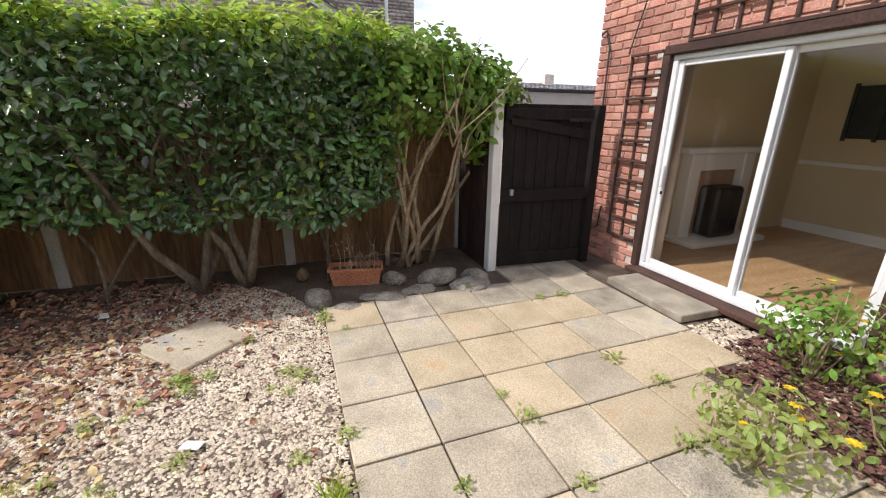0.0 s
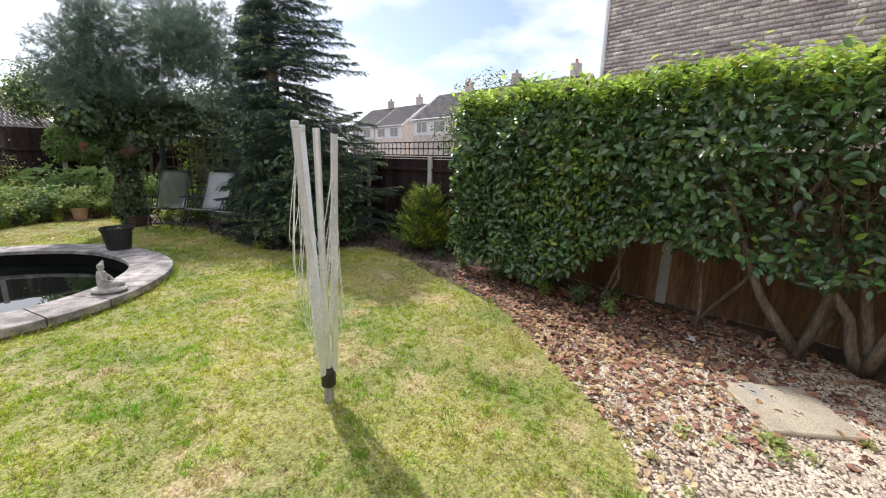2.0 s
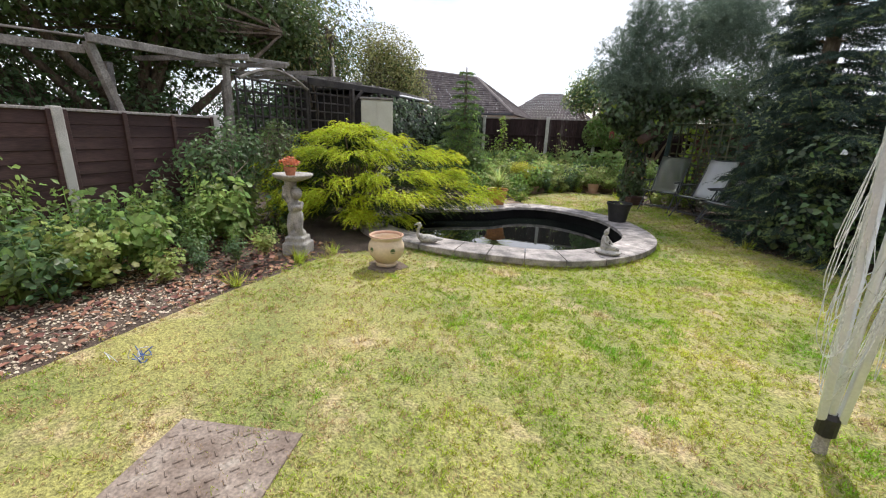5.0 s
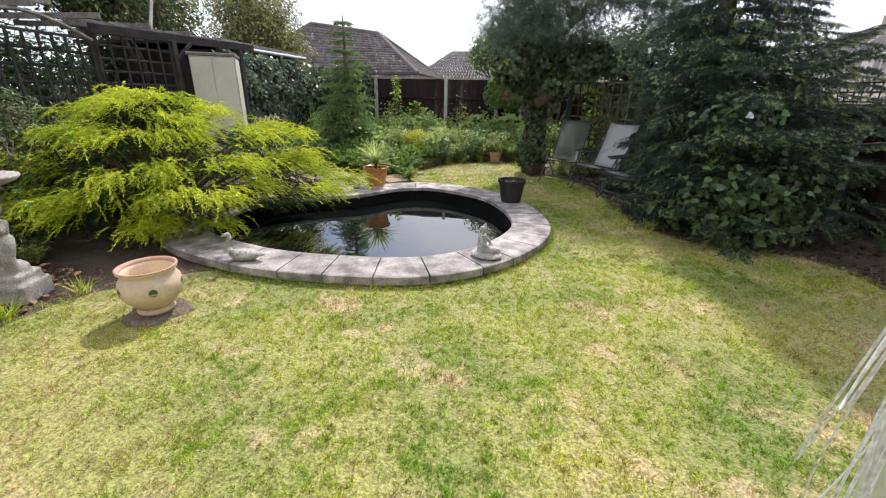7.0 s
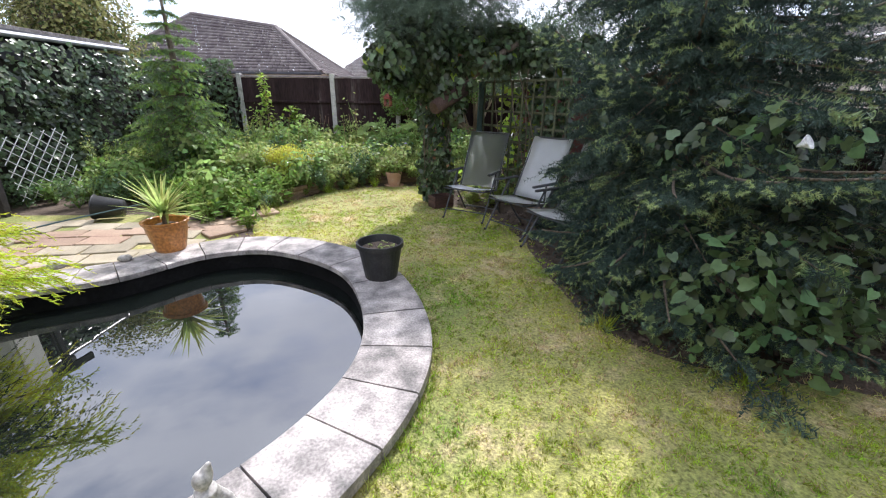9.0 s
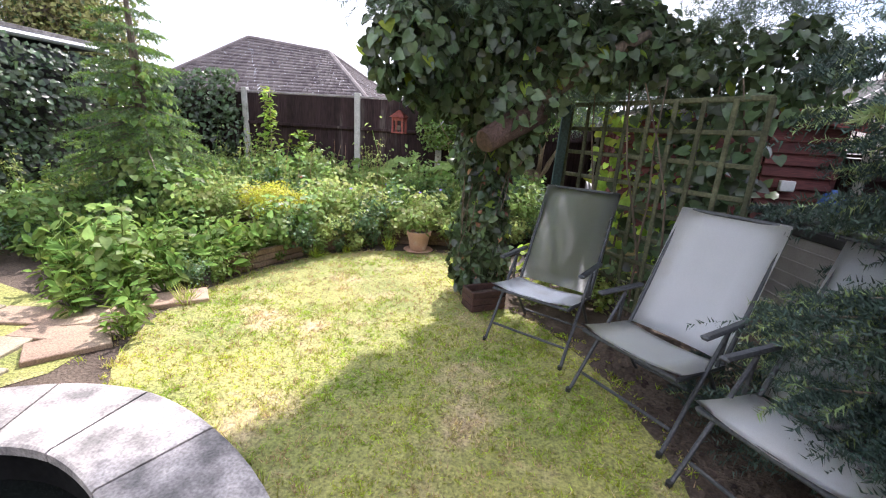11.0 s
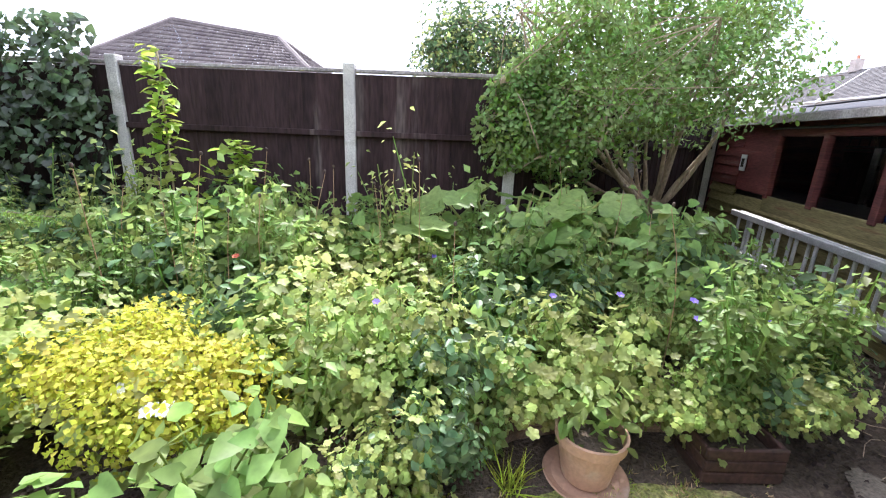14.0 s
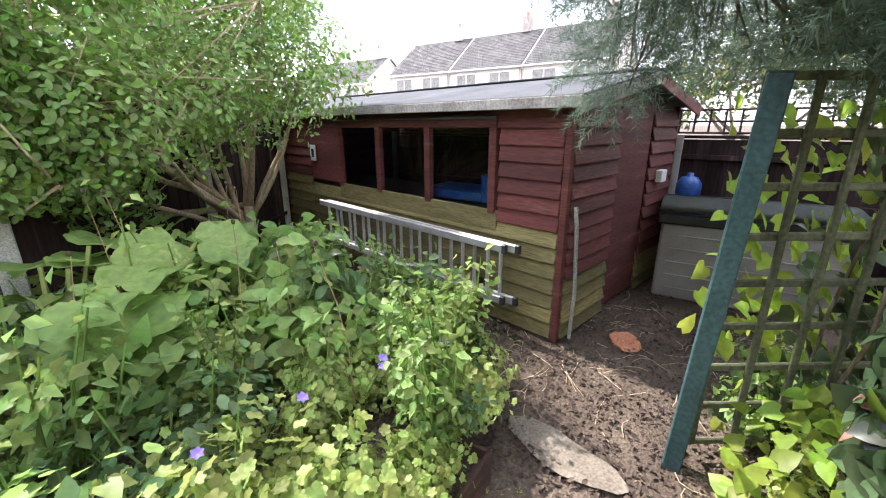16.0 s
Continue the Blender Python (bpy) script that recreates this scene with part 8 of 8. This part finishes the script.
# ---- houses around ----
def brick_wall(parent, a, b, z0, z1, material, mortar, bl=.225, bh=.075, seed=1, thick=.012, holes=()):
    """Courses of bricks standing proud of a mortar face, joined."""
    r = rng(seed)
    a, b = np.array([*a, 0.0]), np.array([*b, 0.0])
    L = np.linalg.norm(b - a)
    d = (b - a) / L
    n = np.array([d[1], -d[0], 0])
    vs = []
    rows = int((z1 - z0) / bh)
    for j in range(rows):
        x = -bl / 2 * (j % 2)
        while x < L:
            x0, x1 = max(x + .005, 0), min(x + bl - .005, L)
            if x1 - x0 > .03 and not any(h[0] < (x0 + x1) / 2 < h[1] and h[2] < z0 + (j + .5) * bh < h[3] for h in holes):
                vs.append((x0, x1, z0 + j * bh + .005, z0 + (j + 1) * bh - .005))
            x += bl
    q = np.array(vs)
    t = thick * r.uniform(.6, 1.2, len(q))
    o = []
    for u, z, dep in ((0, 2, 0), (1, 2, 0), (1, 3, 0), (0, 3, 0), (0, 2, 1), (1, 2, 1), (1, 3, 1), (0, 3, 1)):
        o.append(a[None] + d[None] * q[:, u:u + 1] + np.array([[0, 0, 1]]) * q[:, z:z + 1] + n[None] * (t[:, None] if dep else -.01))
    v = np.stack(o, 1).reshape(-1, 3)
    f = np.array([[4, 5, 6, 7], [0, 1, 5, 4], [1, 2, 6, 5], [2, 3, 7, 6], [3, 0, 4, 7]])
    f = (f[None] + (np.arange(len(q)) * 8)[:, None, None]).reshape(-1, 4)
    return v, f


def tiled_slope(parent, p0, p1, p2, p3, rows, cols, material, lift=.03):
    """Roof tiles over the four-cornered slope p0 p1 (eave) p2 p3 (ridge), joined."""
    p0, p1, p2, p3 = (np.array(p, float) for p in (p0, p1, p2, p3))
    nrm = unit(np.cross(p1 - p0, p3 - p0)[None])[0]
    vs = []
    for j in range(rows):
        for i in range(cols):
            c = []
            for (u, w, l) in ((i, j, 1), (i + 1, j, 1), (i + 1, j + 1.1, .1), (i, j + 1.1, .1), (i, j, 0), (i + 1, j, 0)):
                fu, fw = (u + (.04 if u == i else -.04) + .5 * (j % 2)) / (cols + .5), min(w / rows, 1)
                e0, e1 = p0 + (p3 - p0) * fw, p1 + (p2 - p1) * fw
                c.append(e0 + (e1 - e0) * min(fu, 1) + nrm * lift * l)
            vs += c
    n = rows * cols
    f = np.array([[0, 1, 2, 3], [4, 5, 1, 0]])
    f = (f[None] + (np.arange(n) * 6)[:, None, None]).reshape(-1, 4)
    o = np_part("tiles", np.array(vs), f, material, parent)
    tagged(o, kind="stuff")
    return o


def neighbour():
    t = thing("neighbour_house", (0, 0, 0), "buff brick neighbouring house behind the hedge", "house")
    x = 9.0
    bm = bmesh.new()
    prof = [(-1.25, 0), (4.55, 0), (4.55, 5.6), (3.4, 6.2), (-1.25, 3.32)]
    ring0, ring1 = [bm.verts.new((x, y, z)) for y, z in prof], [bm.verts.new((x + 7, y, z)) for y, z in prof]
    bm.faces.new(ring0)
    bm.faces.new(ring1[::-1])
    for k in range(5):
        bm.faces.new((ring0[k], ring0[(k + 1) % 5], ring1[(k + 1) % 5], ring1[k]))
    bmesh.ops.recalc_face_normals(bm, faces=bm.faces)
    part("wall", bm, M["mortar_grey"], t)
    v, f = brick_wall(t, (x, 4.55), (x, -1.25), 1.6, 5.6, None, None, .225, .075, 3)
    c = v.reshape(-1, 8, 3).mean(1)
    k = c[:, 2] < 3.28 + (c[:, 1] + 1.25) * .6
    v = v.reshape(-1, 8, 3)[k].reshape(-1, 3)
    tagged(np_part("bricks", v, f[:5 * k.sum()], M["brick_buff"], t), kind="stuff")
    part("bargeboard", bar((x - .1, -1.5, 3.2), (x - .1, 3.5, 6.2), .04, .17), M["white_paint"], t, "white bargeboard")
    part("roof", bar((x + 3.4, -1.55, 3.3), (x + 3.4, 3.5, 6.34), 7.2, .09), M["roof_tile"], t)
    part("downpipe", tube([(x - .06, 4.5, 1.2), (x - .06, 4.5, 5.6)], .04), M["upvc"], t, "white downpipe")
    part("gutter", box((x + 3.4, 4.62, 5.62), (7.2, .12, .1), 0, .02), M["upvc"], t)
    s = thing("second_house", (0, 0, 0), "buff brick house further back", "house")
    part("wall", box((15, -1.0, 3.4), (7, 5.4, 6.8)), M["mortar_grey"], s)
    v, f = brick_wall(s, (11.48, 1.7), (11.48, -3.7), 2.6, 6.6, None, None, .225, .075, 4)
    tagged(np_part("bricks", v, f, M["brick_buff"], s), kind="stuff")
    part("downpipe", tube([(11.4, -3.0, 1.2), (11.4, -3.0, 6.6)], .045), M["upvc"], s)
    g = thing("garage", (0, 0, 0), "flat roofed garage with white fascia beyond the gate", "garage")
    part("wall", box((9.2, -6.8, .9), (4.0, 5.5, 1.8)), M["brick_buff"], g)
    part("fascia", box((7.12, -6.8, 1.84), (.06, 5.7, .2), 0, .005), M["white_paint"], g, "white fascia board")
    part("roof", box((9.2, -6.8, 1.97), (4.3, 5.9, .05)), M["felt"], g)
    h = thing("distant_house", (0, 0, 0), "distant house with a grey tiled roof and chimney", "house")
    part("wall", box((26, -15, 1.2), (5, 12, 2.4)), M["brick_buff"], h)
    tiled_slope(h, (22.6, -8, 2.4), (22.6, -22, 2.4), (26, -22, 3.75), (26, -8, 3.75), 12, 40, M["roof_grey"])
    part("chimney", box((26, -17.3, 3.95), (.6, .7, .7)), M["brick_buff"], h)


neighbour()


def terraced(y0, y1, x, eave, ridge, seed):
    t = thing("terraced_house", (0, 0, 0), "pale two-storey terraced house with tiled roof, chimney and white windows", "house", "terrace beyond the fence")
    part("wall", box((x + 3.5, (y0 + y1) / 2, eave / 2), (7, y1 - y0, eave)), M["brick_buff"], t)
    part("cladding", box((x - .03, (y0 + y1) / 2, eave - .85), (.06, y1 - y0 - .3, 1.5)), M["plaster"], t, "pale panel cladding")
    for yy in (y0, y1):
        bm = bmesh.new()
        vs = [bm.verts.new((x, yy, eave)), bm.verts.new((x + 7, yy, eave)), bm.verts.new((x + 3.5, yy, ridge - .1))]
        bm.faces.new(vs)
        part("gable", bm, M["brick_buff"], t)
    tiled_slope(t, (x - .3, y1 + .15, eave - .12), (x - .3, y0 - .15, eave - .12), (x + 3.5, y0 - .15, ridge), (x + 3.5, y1 + .15, ridge), 22, 30, M["roof_grey"], .04)
    part("back_roof", bar((x + 7.3, (y0 + y1) / 2, eave - .12), (x + 3.5, (y0 + y1) / 2, ridge), y1 - y0 + .3, .06), M["roof_grey"], t)
    part("verge", bar((x - .35, y0 - .17, eave - .2), (x + 3.5, y0 - .17, ridge - .08), .05, .2), M["white_paint"], t)
    part("gutter", box((x - .36, (y0 + y1) / 2, eave - .1), (.12, y1 - y0, .1), 0, .02), M["upvc"], t)
    for k, f in enumerate((.27, .73)):
        yy = y0 + (y1 - y0) * f
        w = part("window", box((x - .08, yy, eave - .85), (.1, 1.7, 1.15), 0, .01), M["upvc"], t)
        for s in (-1, 1):
            part("pane", box((x - .14, yy + s * .4, eave - .85), (.02, .7, .95)), M["stone_grey"], w)
    ch = part("chimney", box((x + 3.4, y0 + 1.2, ridge + .35), (.7, .6, 1.0), 0, .02), M["brick_buff"], t)
    part("chimney_pot", lathe([(.1, 0), (.12, .02), (.1, .28), (.12, .3), (.0, .3)], 10), M["terracotta"], ch).location = (x + 3.4, y0 + 1.2, ridge + .85)
    part("aerial", tube([(x + 3.4, y0 + 1.0, ridge + .7), (x + 3.4, y0 + 1.0, ridge + 2.2)], .02, 5), M["alu"], t)


terraced(17.1, 22.85, 27.2, 5.35, 8.1, 1)
terraced(22.9, 28.65, 27.2, 5.35, 8.1, 2)
terraced(28.7, 34.4, 27.2, 5.35, 8.1, 3)
terraced(40.0, 46.0, 30.0, 5.35, 8.0, 4)
terraced(46.1, 52.1, 30.0, 5.35, 8.0, 5)


def bungalow():
    t = thing("bungalow", (0, 0, 0), "bungalow with a brown tiled hip roof beyond the end fence", "bungalow")
    part("wall", box((-9.0, 28.4, 1.3), (9.2, 8.0, 2.6)), M["brick_buff"], t)
    e = 2.55
    a, b, c, d = (-14.2, 23.6, e), (-3.9, 23.6, e), (-3.9, 33.2, e), (-14.2, 33.2, e)
    r0, r1 = (-11.3, 27.6, 5.42), (-7.1, 27.6, 4.88)
    tiled_slope(t, a, b, r1, r0, 17, 40, M["roof_tile"], .05)
    tiled_slope(t, b, c, r1, r1, 17, 30, M["roof_tile"], .05)
    tiled_slope(t, c, d, r0, r1, 8, 20, M["roof_tile"], .05)
    tiled_slope(t, d, a, r0, r0, 8, 20, M["roof_tile"], .05)
    for p, q in ((a, r0), (b, r1), (r0, r1), (c, r1)):
        part("ridge_tiles", tube([p, q], .12, 8), M["roof_tile"], t)
    part("gutter", box((-9.05, 23.55, e - .05), (10.4, .1, .1), 0, .02), M["felt"], t)
    u = thing("bungalow", (0, 0, 0), "further bungalow with a brown hip roof", "bungalow")
    part("wall", box((-4.0, 45, 1.3), (8, 7, 2.6)), M["brick_buff"], u)
    tiled_slope(u, (-9, 41, 2.5), (1, 41, 2.5), (-2.9, 45, 5.6), (-5, 45, 5.6), 12, 26, M["roof_tile"], .05)
    tiled_slope(u, (1, 41, 2.5), (1, 49, 2.5), (-2.9, 45, 5.6), (-2.9, 45, 5.6), 12, 20, M["roof_tile"], .05)


bungalow()

# ---- bricks of the house wall ----
def brick_mesh(l):
    return slab_mesh("brick", l, .03, .065, M["brick_red"])


bk_full, bk_half = brick_mesh(.215), brick_mesh(.1025)
rest_v = []
_n = 0
_r = rng(19)
for j in range(38):
    z = .0375 + j * .075
    x = HX - .1125 - (.1125 if j % 2 else 0)
    if j % 2:
        o = new("brick", bk_half)
        o.parent = wall_h
        o.matrix_world = pose(HX - .056, HY - .012 + _r.uniform(-.002, .002), z)
        _n += 1
    while x > 1.0:
        blocked = D0 - .09 < x + .1 and x - .1 < D1 + .07 and DZ0 - .06 < z < DZ1 + .08
        if not blocked and (x > 1.5 or z < 1):
            if x > 3.6 or (z > 2.1 and x > 2.0 and z < 2.85):
                o = new("brick", bk_full)
                o.parent = wall_h
                o.matrix_world = pose(x, HY - .012 + _r.uniform(-.002, .003), z, _r.normal() * .4, 0, _r.normal() * .3)
                _n += 1
            else:
                rest_v.append((x, z))
        x -= .225
q_ = np.array(rest_v)
c_ = np.array([[-.1075, 0, -.0325], [.1075, 0, -.0325], [.1075, 0, .0325], [-.1075, 0, .0325], [-.1075, -.02, -.0325], [.1075, -.02, -.0325], [.1075, -.02, .0325], [-.1075, -.02, .0325]])
v_ = (np.stack([q_[:, 0], np.full(len(q_), HY + .003), q_[:, 1]], 1)[:, None, :] + c_[None]).reshape(-1, 3)
f_ = (np.array([[1, 0, 3, 2], [0, 1, 5, 4], [1, 2, 6, 5], [2, 3, 7, 6], [3, 0, 4, 7]])[None] + (np.arange(len(q_)) * 8)[:, None, None]).reshape(-1, 4)
tagged(np_part("bricks", v_, f_, M["brick_red"], wall_h), kind="stuff")
